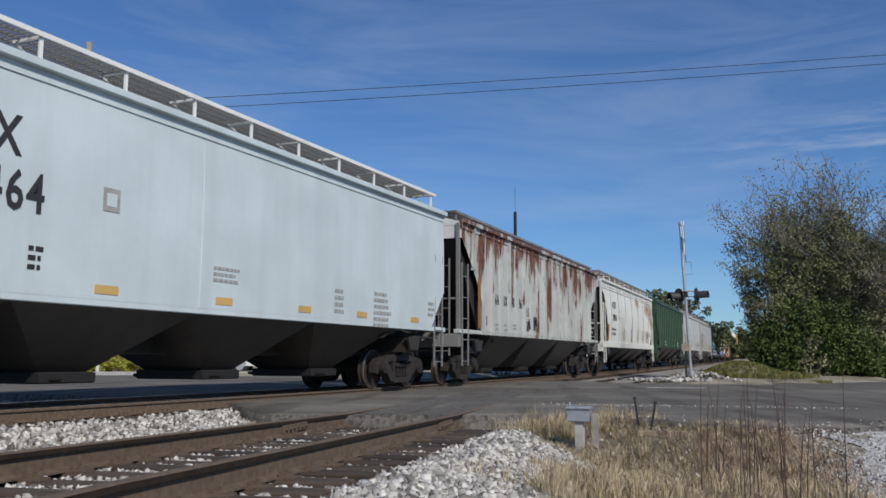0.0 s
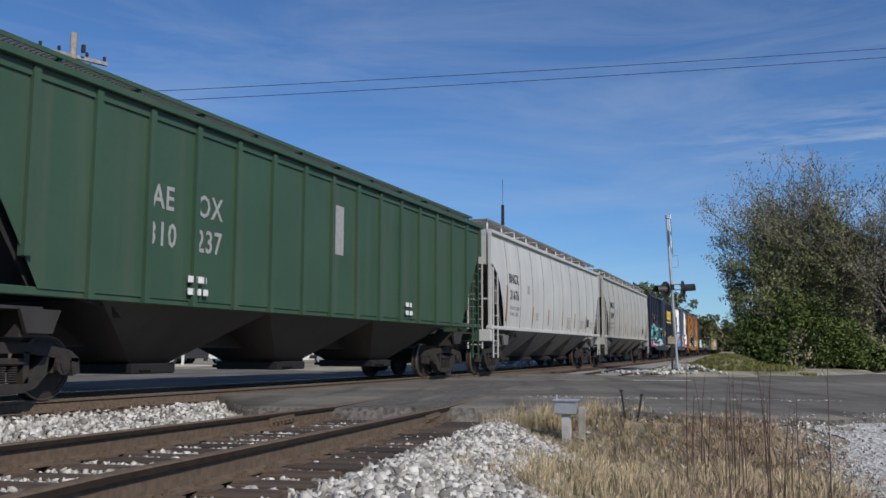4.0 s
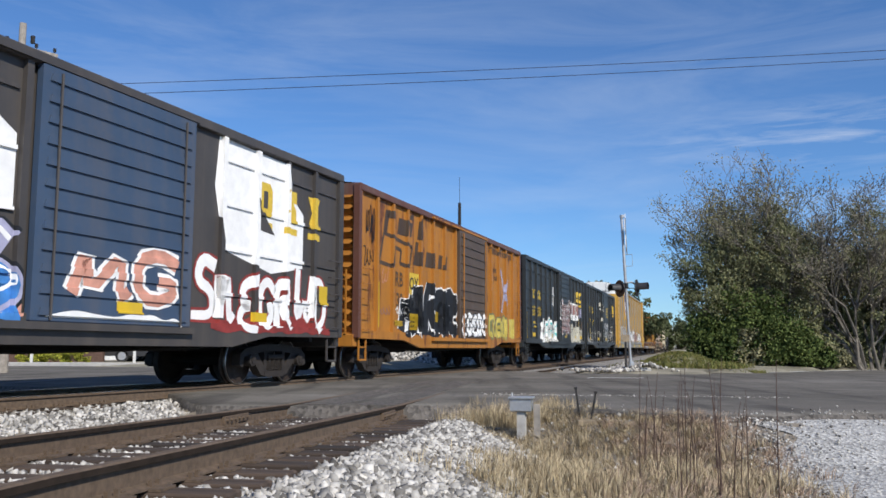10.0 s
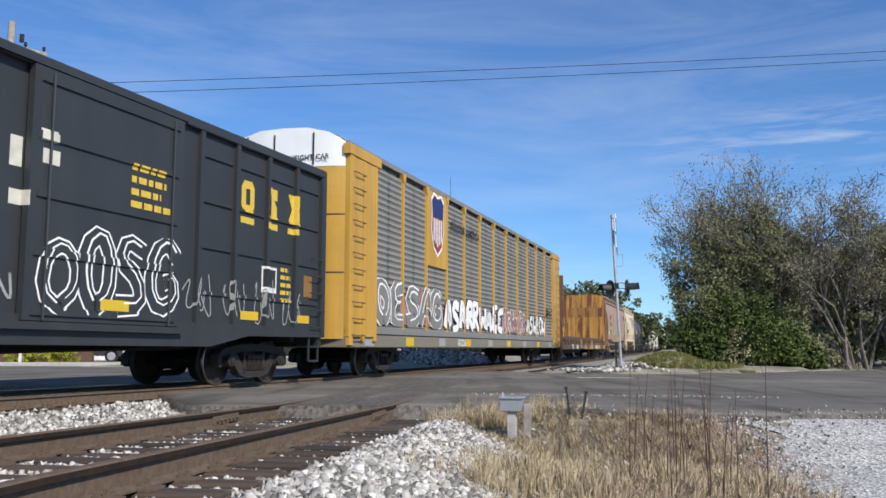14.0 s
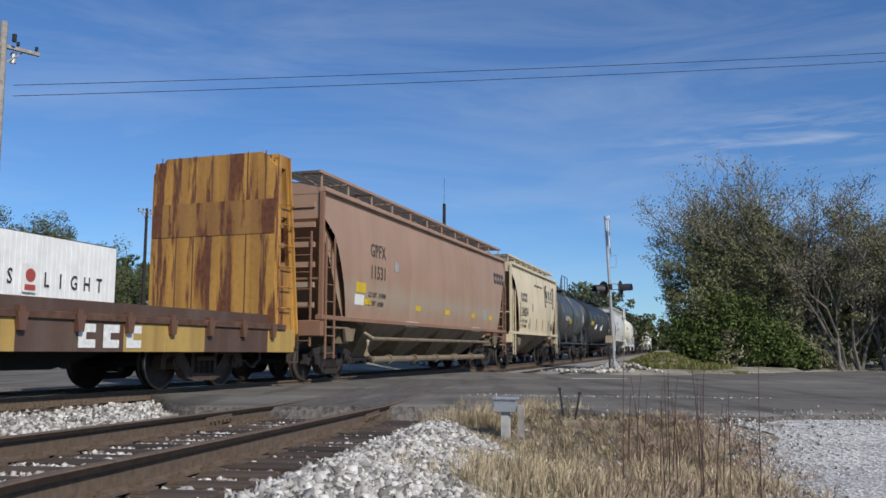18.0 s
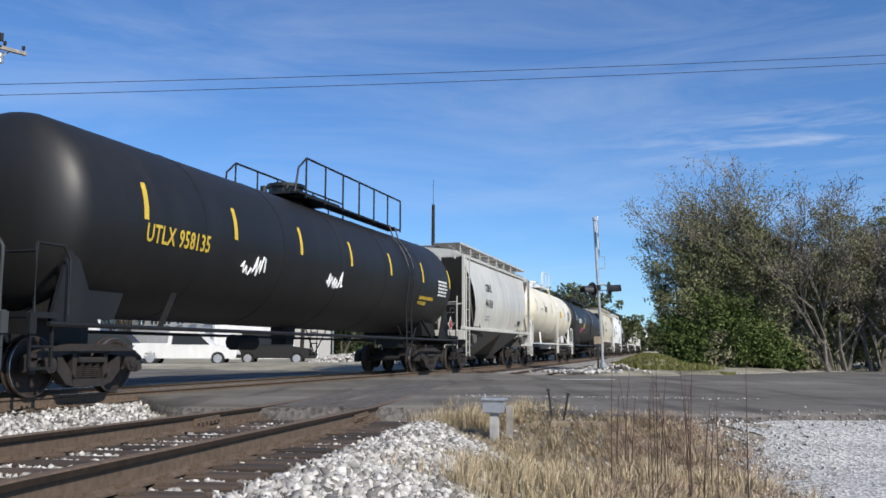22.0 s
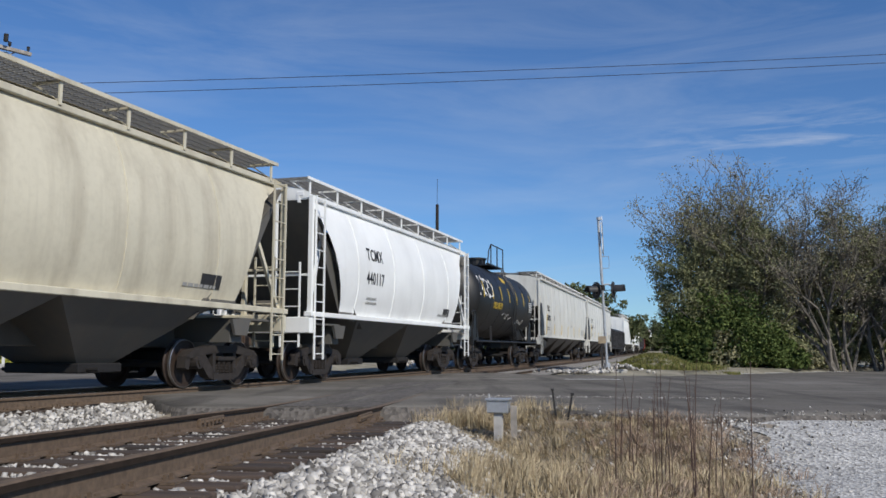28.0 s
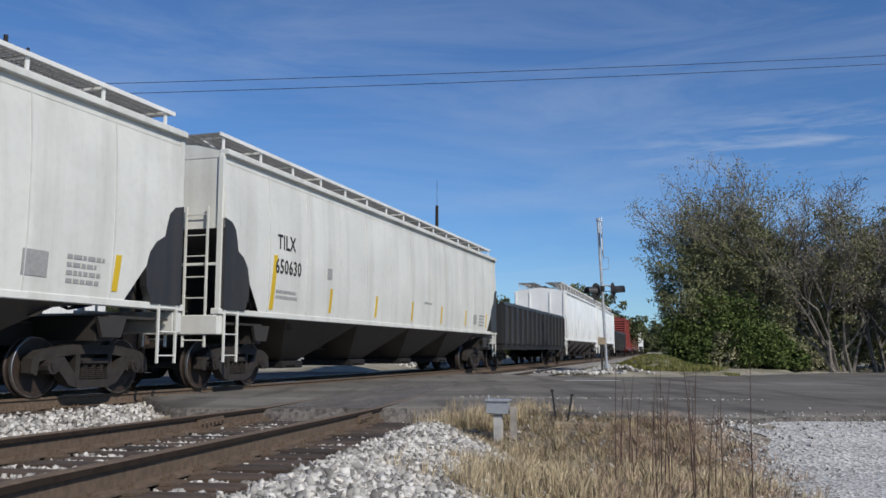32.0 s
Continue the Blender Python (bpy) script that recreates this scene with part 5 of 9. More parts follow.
vehicle("pickup_truck", "white pickup truck parked beyond the tracks", -13.4, 46.6, 6, "white_paint", 5.3, True)
vehicle("car", "black sedan parked beyond the tracks", -17.6, 48.5, 8, "ink_black", 4.5)
vehicle("suv", "white sport utility vehicle parked beyond the tracks", -20.5, 50.5, 10, "white_paint", 4.7, False, 1.85)
vehicle("car", "black car parked beyond the tracks", -9.6, 50.5, 5, "steel_dirty", 4.6)


# ---- rolling stock ----
# space of a car: x along the track away from the camera's side, y to the far side, z up from the rail tops
def truck_parts(car, x, iron="truck_iron", rad=0.43):
    """A two-axle truck as a part, with its own pieces."""
    def bolster():
        return Shape().box(-0.18, 0.18, -0.95, 0.95, 0.42, 0.66, 0.03).cyl((0, 0, 0.6), (0, 0, 0.80), 0.2, 12)

    def frame_side():
        prof = [(-1.22, 0.56), (-1.22, 0.42), (-1.12, 0.34), (-1.0, 0.42), (-0.80, 0.44), (-0.52, 0.20), (-0.30, 0.12), (0.30, 0.12), (0.52, 0.20),
                (0.80, 0.44), (1.0, 0.42), (1.12, 0.34), (1.22, 0.42), (1.22, 0.56), (1.05, 0.67), (0.72, 0.72), (0.45, 0.76), (-0.45, 0.76), (-0.72, 0.72), (-1.05, 0.67)]
        inner = [(-0.30, 0.22), (0.30, 0.22), (0.30, 0.62), (-0.30, 0.62)]
        sh = Shape()
        # upper chord, lower chord and pedestals as separate solids leave the windows open
        sh.prism([(-1.22, 0.56), (-1.05, 0.67), (-0.72, 0.72), (-0.45, 0.76), (0.45, 0.76), (0.72, 0.72), (1.05, 0.67), (1.22, 0.56), (1.2, 0.50), (0.7, 0.58), (0.34, 0.62), (-0.34, 0.62), (-0.7, 0.58), (-1.2, 0.50)], -0.09, 0.09)
        for k in (-1, 1):
            sh.prism([(k * 0.88, 0.55), (k * 0.62, 0.585), (k * 0.30, 0.24), (k * 0.34, 0.13), (k * 0.50, 0.17)], -0.09, 0.09)
            sh.prism([(k * 1.22, 0.56), (k * 1.24, 0.36), (k * 1.12, 0.32), (k * 1.08, 0.56)], -0.09, 0.09)
            sh.prism([(k * 0.70, 0.57), (k * 0.68, 0.38), (k * 0.78, 0.36), (k * 0.80, 0.57)], -0.09, 0.09)
            sh.box(k * 0.34 - 0.045, k * 0.34 + 0.045, -0.09, 0.09, 0.2, 0.64)
        sh.prism([(-0.38, 0.24), (-0.34, 0.12), (0.34, 0.12), (0.38, 0.24)], -0.10, 0.10)
        return sh

    def coil():
        rings = []
        for k in range(17):
            r = 0.052 + 0.022 * (k % 2)
            rings.append([(r * math.cos(q), r * math.sin(q), 0.25 + k * 0.0144) for q in (2 * math.pi * i / 6 for i in range(6))])
        return Shape().loft(rings, True, True)

    def seat():
        return Shape().box(-0.28, 0.28, -0.13, 0.13, 0.47, 0.56, 0.02)

    def wheel():
        sh = Shape()
        n = 28
        prof = [(-0.065, 0.12), (-0.065, rad - 0.075), (-0.075, rad - 0.07), (-0.075, rad - 0.004), (0.03, rad + 0.002), (0.045, rad + 0.026), (0.068, rad + 0.024), (0.068, rad - 0.07), (0.02, rad - 0.09), (0.015, 0.18), (0.05, 0.12)]
        rings = [[(r * math.cos(a), y, r * math.sin(a)) for a in (2 * math.pi * q / n for q in range(n))] for y, r in prof]
        return sh.loft(rings, True, True)

    def axle():
        return Shape().cyl((0, -1.0, 0), (0, 1.0, 0), 0.08, 10)

    def cap():
        sh = Shape().cyl((0, -0.13, 0), (0, 0.10, 0), 0.115, 12).cyl((0, -0.15, 0), (0, -0.13, 0), 0.06, 8)
        for k in range(3):
            a = k * 2.094 + 0.5
            sh.cyl((0.075 * math.cos(a), -0.145, 0.075 * math.sin(a)), (0.075 * math.cos(a), -0.12, 0.075 * math.sin(a)), 0.016, 6)
        return sh

    def rim():
        n = 28
        return Shape().loft([[(r * math.cos(q), y, r * math.sin(q)) for q in (2 * math.pi * k / n for k in range(n))] for y, r in ((-0.074, rad - 0.012), (-0.080, rad - 0.006), (-0.074, rad + 0.004), (-0.03, rad + 0.006))], True)

    t = part("truck", bolster, iron, car, "cast steel truck with two axles", at=pose(x, 0, 0), key=("bolster", iron))
    for sy in (-1, 1):
        part("side_frame", frame_side, iron, t, at=pose(0, sy * 1.0, 0), key=("sideframe", iron))
        for cx in (-0.17, 0.0, 0.17):
            part("spring", coil, iron, t, at=pose(cx, sy * 1.04, 0), key=("spring", iron))
        part("bolster_end", seat, iron, t, at=pose(0, sy * 1.0, 0), key=("seat", iron))
    for ax in (-0.89, 0.89):
        part("axle", axle, "steel_dirty", t, at=pose(ax, 0, rad), key="axle")
        for sy in (-1, 1):
            part("wheel", wheel, "wheel_steel", t, "brown steel wheel with a worn tread", smooth=True, at=pose(ax, sy * 0.75, rad, 0, 0, 0 if sy < 0 else 180), key=("wheel", rad))
            if sy < 0:
                part("tread_edge", rim, "tread", t, "bright worn tread", smooth=True, at=pose(ax, sy * 0.75, rad), key=("tread", rad))
            part("bearing_cap", cap, iron, t, at=pose(ax, sy * 1.03, rad + 0.02, 0, 0, 0 if sy < 0 else 180), key=("cap", iron))
    return t


def coupler(car, x, sgn):
    def c():
        sh = Shape().box(0, 0.55, -0.08, 0.08, 0.78, 0.96, 0.02)
        sh.prism([(0.5, 0.70), (0.82, 0.70), (0.86, 0.78), (0.86, 1.0), (0.5, 1.02)], -0.16, 0.14)
        sh.box(0.72, 0.9, -0.2, -0.02, 0.72, 1.0, 0.03)
        sh.tube([(0.2, 0.1, 0.8), (0.45, 0.25, 0.45), (0.75, 0.2, 0.3), (0.9, 0.1, 0.45)], 0.03, 6)
        return sh
    part("coupler", c, "truck_rust", car, "rusty knuckle coupler and air hose", at=pose(x, 0, 0, 0, 0, 0 if sgn > 0 else 180), key="coupler")


def ladder(name, car, mat, x, y, z0, z1, w=0.42, along=True, step=0.38, r=0.013):
    """An upright ladder; along: its rungs run along the car."""
    sh = Shape()
    d = (w, 0) if along else (0, w)
    for k in (0, 1):
        px, py = x + d[0] * (k - 0.5), y + d[1] * (k - 0.5)
        sh.box(px - 0.018, px + 0.018, py - 0.018, py + 0.018, z0, z1)
    z = z0 + 0.12
    while z < z1 - 0.05:
        sh.tube([(x - d[0] / 2, y - d[1] / 2, z), (x + d[0] / 2, y + d[1] / 2, z)], r, 5)
        z += step
    return part(name, sh, mat, car)


def step_iron(car, mat, x, y):
    sh = Shape()
    for k in (-0.2, 0.2):
        sh.box(x + k - 0.018, x + k + 0.018, y - 0.018, y + 0.018, 0.42, 1.05)
    sh.box(x - 0.2, x + 0.2, y - 0.03, y + 0.03, 0.40, 0.44)
    sh.box(x - 0.2, x + 0.2, y - 0.03, y + 0.03, 0.70, 0.73)
    part("step", sh, mat, car)


SIDES = {}


BOXES = {}


def conform(car, shape):
    """Lays flat marks on a car's near side: on bulging sheets, or over posts, beads and doors."""
    if car.name in SIDES:
        hw, wid = SIDES[car.name]
        zs = [p[2] for p in shape.v]
        if max(zs) - min(zs) > 0.2:
            bm = bmesh.new()
            vs = [bm.verts.new(p) for p in shape.v]
            for q in shape.f:
                try:
                    bm.faces.new([vs[i] for i in q])
                except ValueError:
                    pass
            n = int((max(zs) - min(zs)) / 0.12)
            for k in range(1, n + 1):
                c = min(zs) + (max(zs) - min(zs)) * k / (n + 1)
                bmesh.ops.bisect_plane(bm, geom=bm.verts[:] + bm.edges[:] + bm.faces[:], plane_co=(0, 0, c), plane_no=(0, 0, 1))
            bm.verts.index_update()
            shape.v, shape.f = [tuple(v.co) for v in bm.verts], [tuple(v.index for v in q.verts) for q in bm.faces]
            bm.free()
        shape.v = [(x, y + hw - wid(z) - 0.004, z) for x, y, z in shape.v]
    if car.name in BOXES:
        hw, xcuts, zcuts, face = BOXES[car.name]
        bm = bmesh.new()
        vs = [bm.verts.new(p) for p in shape.v]
        for q in shape.f:
            try:
                bm.faces.new([vs[i] for i in q])
            except ValueError:
                pass
        xs, zs = [p[0] for p in shape.v], [p[2] for p in shape.v]
        for c in xcuts:
            if min(xs) < c < max(xs):
                bmesh.ops.bisect_plane(bm, geom=bm.verts[:] + bm.edges[:] + bm.faces[:], plane_co=(c, 0, 0), plane_no=(1, 0, 0))
        for c in zcuts:
            if min(zs) < c < max(zs):
                bmesh.ops.bisect_plane(bm, geom=bm.verts[:] + bm.edges[:] + bm.faces[:], plane_co=(0, 0, c), plane_no=(0, 0, 1))
        bm.verts.index_update()
        out = []
        for v in bm.verts:
            lift = 0.003 + min(0.03, max(0.0, -hw - v.co.y)) * 0.4
            out.append((v.co.x, -face(v.co.x, v.co.z) - lift, v.co.z))
        shape.v, shape.f = out, [tuple(v.index for v in q.verts) for q in bm.faces]
        bm.free()
    return shape


def text_part(car, s, h, x, z, y, mat, squeeze=0.85, spacing=1.1, name="lettering", parent=None):
    return part(name, conform(car, text_shape(s, h, x, z, y, squeeze, spacing)), mat, parent or car)


def bars(car, rows, y, mat, name="small_lettering"):
    """Lines of writing too small to read: x, z, length, height, rows."""
    sh = Shape()
    rnd = random.Random(7)
    for x, z, ln, h, n in rows:
        for k in range(n):
            sh = Shape()
            w = ln * rnd.uniform(0.6, 1.0)
            zz = z - k * h * 1.9
            a = x
            while a < x + w:
                b = min(a + rnd.uniform(1.0, 2.6) * h, x + w)
                sh.box(a, b, y - 0.006, y - 0.002, zz, zz + h)
                a = b + h * 0.5
            part(name, conform(car, sh), mat, car)


def decal(car, x0, x1, z0, z1, y, mat, name="marking", label="", skew=0.0, parent=None):
    sh = Shape().add([(x0 + skew, y - 0.005, z1), (x1 + skew, y - 0.005, z1), (x1, y - 0.005, z0), (x0, y - 0.005, z0)], [(0, 1, 2, 3)])
    sh.add([(x0 + skew, y + 0.003, z1), (x1 + skew, y + 0.003, z1), (x1, y + 0.003, z0), (x0, y + 0.003, z0)], [(3, 2, 1, 0)])
    sh.f += [(0, 4, 5, 1), (1, 5, 6, 2), (2, 6, 7, 3), (3, 7, 4, 0)]
    return part(name, conform(car, sh), mat, parent or car, label)


def rounded(pts, n=2):
    for _ in range(n):
        out = [pts[0]]
        for a, b in zip(pts[:-1], pts[1:]):
            out += [tuple(0.75 * u + 0.25 * v for u, v in zip(a, b)), tuple(0.25 * u + 0.75 * v for u, v in zip(a, b))]
        pts = out + [pts[-1]]
    return pts


SKELETONS = [
    [(0.05, 0.0), (0.0, 0.9), (0.75, 0.95), (0.85, 0.6), (0.15, 0.5), (0.9, 0.0)],
    [(0.95, 0.85), (0.3, 1.0), (0.05, 0.65), (0.8, 0.45), (0.85, 0.1), (0.0, 0.05)],
    [(0.0, 0.0), (0.35, 0.95), (0.6, 0.9), (1.0, 0.0), (0.75, 0.4), (0.2, 0.38)],
    [(1.0, 0.8), (0.6, 1.0), (0.1, 0.8), (0.0, 0.3), (0.4, 0.0), (1.0, 0.2), (0.9, 0.45), (0.55, 0.45)],
    [(0.0, 1.0), (0.1, 0.0), (0.5, 0.55), (0.9, 0.0), (1.0, 1.0)],
    [(0.9, 1.0), (0.1, 0.9), (0.2, 0.5), (0.75, 0.5), (0.15, 0.45), (0.1, 0.05), (1.0, 0.0)],
    [(0.0, 0.1), (0.15, 1.0), (0.3, 0.15), (0.8, 1.0), (0.85, 0.0), (1.05, 0.25)],
    [(0.5, 0.0), (0.05, 0.3), (0.1, 0.85), (0.55, 1.0), (0.95, 0.7), (0.9, 0.25), (0.5, 0.0)],
]


def ribbon(pts, y, w0, w1, z0, z1):
    """A flat stroke along points in x and z, from width w0 to w1."""
    L, R = [], []
    n = len(pts)
    for j, (a, b) in enumerate(pts):
        a2, b2 = pts[min(j + 1, n - 1)]
        a1, b1 = pts[max(j - 1, 0)]
        dx, dz = a2 - a1, b2 - b1
        ln = math.hypot(dx, dz) or 1
        w = w0 + (w1 - w0) * j / max(1, n - 1)
        clip = lambda q: min(max(q, z0), z1)
        L.append((a - dz / ln * w, y, clip(b + dx / ln * w)))
        R.append((a + dz / ln * w, y, clip(b - dx / ln * w)))
    return Shape().add(L + R, [(j, j + 1, n + j + 1, n + j) for j in range(n - 1)])


def burner(car, x0, x1, z0, z1, y, n, seed, outline, fill, shine=None, fat=0.13, edge=0.03, soft=1, label="spray-painted graffiti letter", tail=None):
    """A row of interlocked painted letters: outline, fill, thin lights and drops."""
    rnd = random.Random(seed)
    W, H = (x1 - x0) / n, z1 - z0
    for k in range(n):
        sk = SKELETONS[rnd.randrange(len(SKELETONS))]
        sx, sl = W * rnd.uniform(0.85, 1.15), rnd.uniform(-0.15, 0.2)
        zb, sz = z0 + H * rnd.uniform(0.06, 0.16), H * rnd.uniform(0.66, 0.84)
        pts = [(x0 + W * (k + 0.08) + sx * (a * 0.85 + sl * b) + rnd.uniform(-0.03, 0.03), zb + sz * (b + rnd.uniform(-0.06, 0.06))) for a, b in sk]
        pts = rounded(pts, soft)
        w0, w1 = fat * rnd.uniform(0.8, 1.25), fat * rnd.uniform(0.7, 1.2)
        if outline:
            part("graffiti_outline", conform(car, ribbon(pts, y - 0.004, w0 + edge, w1 + edge, z0, z1)), outline, car, label)
        if fill:
            part("graffiti_letter", conform(car, ribbon(pts, y - 0.010, w0, w1, z0, z1)), fill, car, label)
        if tail:
            m = len(pts) // 2
            part("graffiti_letter", conform(car, ribbon(pts[m:], y - 0.014, w0 * 0.55, w1 * 0.8, z0, z1)), tail, car, label)
        if shine:
            q = [(a + w0 * 0.3, b + w0 * 0.35) for a, b in pts[1:-1]]
            part("graffiti_light", conform(car, ribbon(q, y - 0.018, w0 * 0.16, w1 * 0.10, z0, z1)), shine, car, label)


def scribble(car, x0, x1, z0, z1, y, n, seed, mat, w=0.018, label="thin spray-painted scrawl"):
    """Loose loops of a thin line."""
    rnd = random.Random(seed)
    pts = []
    for k in range(n * 4):
        u = k / (n * 4 - 1)
        pts.append((x0 + (x1 - x0) * u + (x1 - x0) / n * 0.5 * math.sin(k * 2.2 + rnd.uniform(-0.6, 0.6)), z0 + (z1 - z0) * (0.5 + 0.5 * math.sin(k * 1.9 + rnd.uniform(-0.8, 0.8)))))
    part("graffiti_scrawl", conform(car, ribbon(rounded(pts, 2), y - 0.016, w, w, z0 - 0.1, z1 + 0.1)), mat, car, label)


def cloud(car, x0, x1, z0, z1, y, mat, seed, rough=0.25, label="cloud of sprayed paint behind the letters"):
    rnd = random.Random(seed)
    m = max(8, int((x1 - x0) * 4))
    top = rounded([(x0 + (x1 - x0) * k / m, z1 - (z1 - z0) * (rough * rnd.random() + (0.3 if k in (0, m) else 0))) for k in range(m + 1)])
    bot = rounded([(x0 + (x1 - x0) * k / m, z0 + (z1 - z0) * rough * 0.3 * rnd.random()) for k in range(m + 1)])
    m = len(top)
    sh = Shape().add([(a, y, b) for a, b in top] + [(a, y, b) for a, b in bot], [(k, k + 1, m + k + 1, m + k) for k in range(m - 1)])
    part("graffiti_cloud", conform(car, sh), mat, car, label)


def flat_shape(car, pts, y, mat, name="graffiti", label="", parent=None):
    """A painted polygon in x and z."""
    return part(name, conform(car, Shape().add([(a, y, b) for a, b in pts], [tuple(range(len(pts)))])), mat, parent or car, label)


def letter_blocks(car, x, z, n, w, h, gap, y, mat):
    """A brand mark as plain upright blocks."""
    for k in range(n):
        a = x + k * (w + gap)
        pts = [(a, z), (a + w, z), (a + w, z + h * 0.35), (a + w * 0.45, z + h * 0.35), (a + w * 0.45, z + h * 0.65), (a + w, z + h * 0.65), (a + w, z + h), (a, z + h)]
        flat_shape(car, pts, y, mat, "emblem", "plain block mark")


CARS = []


def new_car(name, label, front, length, group="freight train"):
    car = tagged(new(name), label, "freight car", group)
    CARS.append((car, front, length))
    return car


def running_board(car, x0, x1, z, mat, rail_mat, half=1.0, post=1.45, gap_y=0.84):
    """Raised grating walkway along the roof edges, on brackets."""
    for sy in (-1, 1):
        sh = Shape()
        yc = sy * gap_y
        n = max(2, int((x1 - x0) / 0.085))
        for k in range(n + 1):
            x = x0 + (x1 - x0) * k / n
            sh.box(x - 0.010, x + 0.010, yc - half / 2, yc + half / 2, z, z + 0.028)
        for q in (-1, -0.6, -0.2, 0.2, 0.6, 1):
            sh.box(x0, x1, yc + q * half / 2 - 0.010, yc + q * half / 2 + 0.010, z, z + 0.032)
        board = part("running_board", sh, mat, car, "steel grating walkway")
        ye = yc + sy * (half / 2 + 0.014)
        part("board_edge", Shape().box(x0, x1, ye - 0.012, ye + 0.012, z - 0.02, z + 0.045), rail_mat, board)


def bracket_rows(car, x0, x1, z0, z1, mat, step=1.45, y=1.25):
    for sy in (-1, 1):
        n = max(2, round((x1 - x0) / step))
        for k in range(n + 1):
            x = x0 + (x1 - x0) * k / n

            def br():
                sh = Shape().box(-0.028, 0.028, -0.015, 0.015, 0, z1 - z0)
                sh.beam((0, 0, z1 - z0 - 0.02), (0, -0.50, z1 - z0 - 0.02), 0.035)
                return sh.beam((0, -0.02, 0.05), (0, -0.45, z1 - z0 - 0.04), 0.025)
            part("bracket", br, mat, car, at=pose(x, sy * (y + 0.06), z0, 0, 0, 0 if sy > 0 else 180), key=("bracket", mat, round(z1 - z0, 2)))


def covered_hopper(name, label, front, length, colour, sill_colour=None, under="grimy_shade_dark", bays=4, rib=0, curve=0.10, eave=4.30, width=3.16, sill=1.22,
                   cut=1.35, cut_z=2.35, bracket_mat=None, board=True, seams=None, end_mat=None, iron="truck_iron", ends="plain", board_mat="grille", deep=0.36, board_h=0.54, gable_mat=None, cut_pow=0.85, seam_mat=None, sill_h=0.11, frame_mat=None, bay_w=0.42, step=0.38, cut_k=1.0, rail_mat=None):
    """A covered hopper car. rib: number of upright ribs on each side; curve: bulge of the side sheets."""
    car = new_car(name, label, front, length)
    hb = length / 2 - 0.74
    hw = width / 2
    sill_colour = sill_colour or colour
    bracket_mat = bracket_mat or colour
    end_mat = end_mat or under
    zs = [sill + 0.20 + (cut_z - sill - 0.20) * k / 7 for k in range(8)] + [cut_z + (eave - cut_z) * k / 7 for k in range(1, 8)]

    def wid(z):
        u = (z - sill) / (eave - sill)
        return hw - curve * (abs(2 * u - 0.9) ** 2.2) * 1.0

    SIDES[car.name] = (hw, wid)

    def xend(z):
        if z >= cut_z:
            return hb - 0.02
        return hb - 0.02 - cut * min(1, cut_k * (cut_z - z) / (cut_z - sill)) ** cut_pow

    nx = seams or (rib if rib else 10)
    sh = Shape()
    for sy in (-1, 1):
        rows = []
        for z in zs:
            e = xend(z)
            rows.append([(-e + 2 * e * k / nx, sy * wid(z), z) for k in range(nx + 1)])
        sh.loft(rows, False)
    part("side_sheet", sh, colour, car, smooth=True)
    # weld seams or ribs
    for sy in (-1, 1):
        if rib:
            for k in range(rib + 1):
                x = -hb + 0.12 + (2 * hb - 0.24) * k / rib
                z0 = sill + 0.1
                if abs(x) > hb - cut:
                    z0 = max(z0, cut_z - min(1, (hb - abs(x)) / cut) ** (1 / cut_pow) / cut_k * (cut_z - sill))
                    if z0 > eave - 0.6:
                        continue
                r = Shape().box(x - 0.055, x + 0.055, sy * (hw + 0.01) - 0.06, sy * (hw + 0.01) + 0.06, z0, eave - 0.06, 0.012)
                part("side_rib", r, colour, car)
        else:
            n = seams or 10
            for k in range(1, n):
                x = -hb + 2 * hb * k / n
                pts = [(x, sy * (wid(z) + 0.004), z) for z in zs if z <= eave - 0.05]
                r = Shape().tube(pts, 0.012, 5)
                part("weld_seam", r, seam_mat or colour, car)
    # sloping end sheets; dark end_mat colours draw the shade of the hollow ends
    for sx in (-1, 1):
        rows = [[(sx * xend(z), sy * wid(z), z) for sy in (-1, -0.5, 0, 0.5, 1)] for z in zs if z >= cut_z - 0.01]
        part("end_sheet", Shape().loft(rows, False), gable_mat or colour, car)
        pts = [(sx * xend(cut_z), cut_z), (sx * (hb - 3.0), sill - 0.1)]
        rows = [[(x, sy * (hw - 0.12), z) for sy in (-1, 0, 1)] for x, z in pts]
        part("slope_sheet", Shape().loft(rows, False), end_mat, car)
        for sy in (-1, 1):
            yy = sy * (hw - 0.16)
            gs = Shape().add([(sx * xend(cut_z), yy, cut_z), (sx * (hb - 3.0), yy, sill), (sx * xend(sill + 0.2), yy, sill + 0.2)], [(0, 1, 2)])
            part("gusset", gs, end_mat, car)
    # roof with eave rail, crown and hatches
    crown = eave + 0.26
    ys = [-hw + curve + 0.02, -hw * 0.6, 0, hw * 0.6, hw - curve - 0.02]
    rows = [[(x, y, eave + (crown - eave) * (1 - (abs(y) / hw) ** 2)) for y in ys] for x in (-hb, 0, hb)]
    roof = part("roof", Shape().loft(rows, False), colour, car)
    for sx in (-1, 1):
        gp = [(sx * (hb - 0.012), y, eave + (crown - eave) * (1 - (abs(y) / hw) ** 2)) for y in ys]
        gp = [(gp[0][0], -hw + 0.03, eave - 0.10)] + gp + [(gp[0][0], hw - 0.03, eave - 0.10)]
        part("end_gable", Shape().add(gp, [tuple(range(len(gp)))]), gable_mat or colour, car)
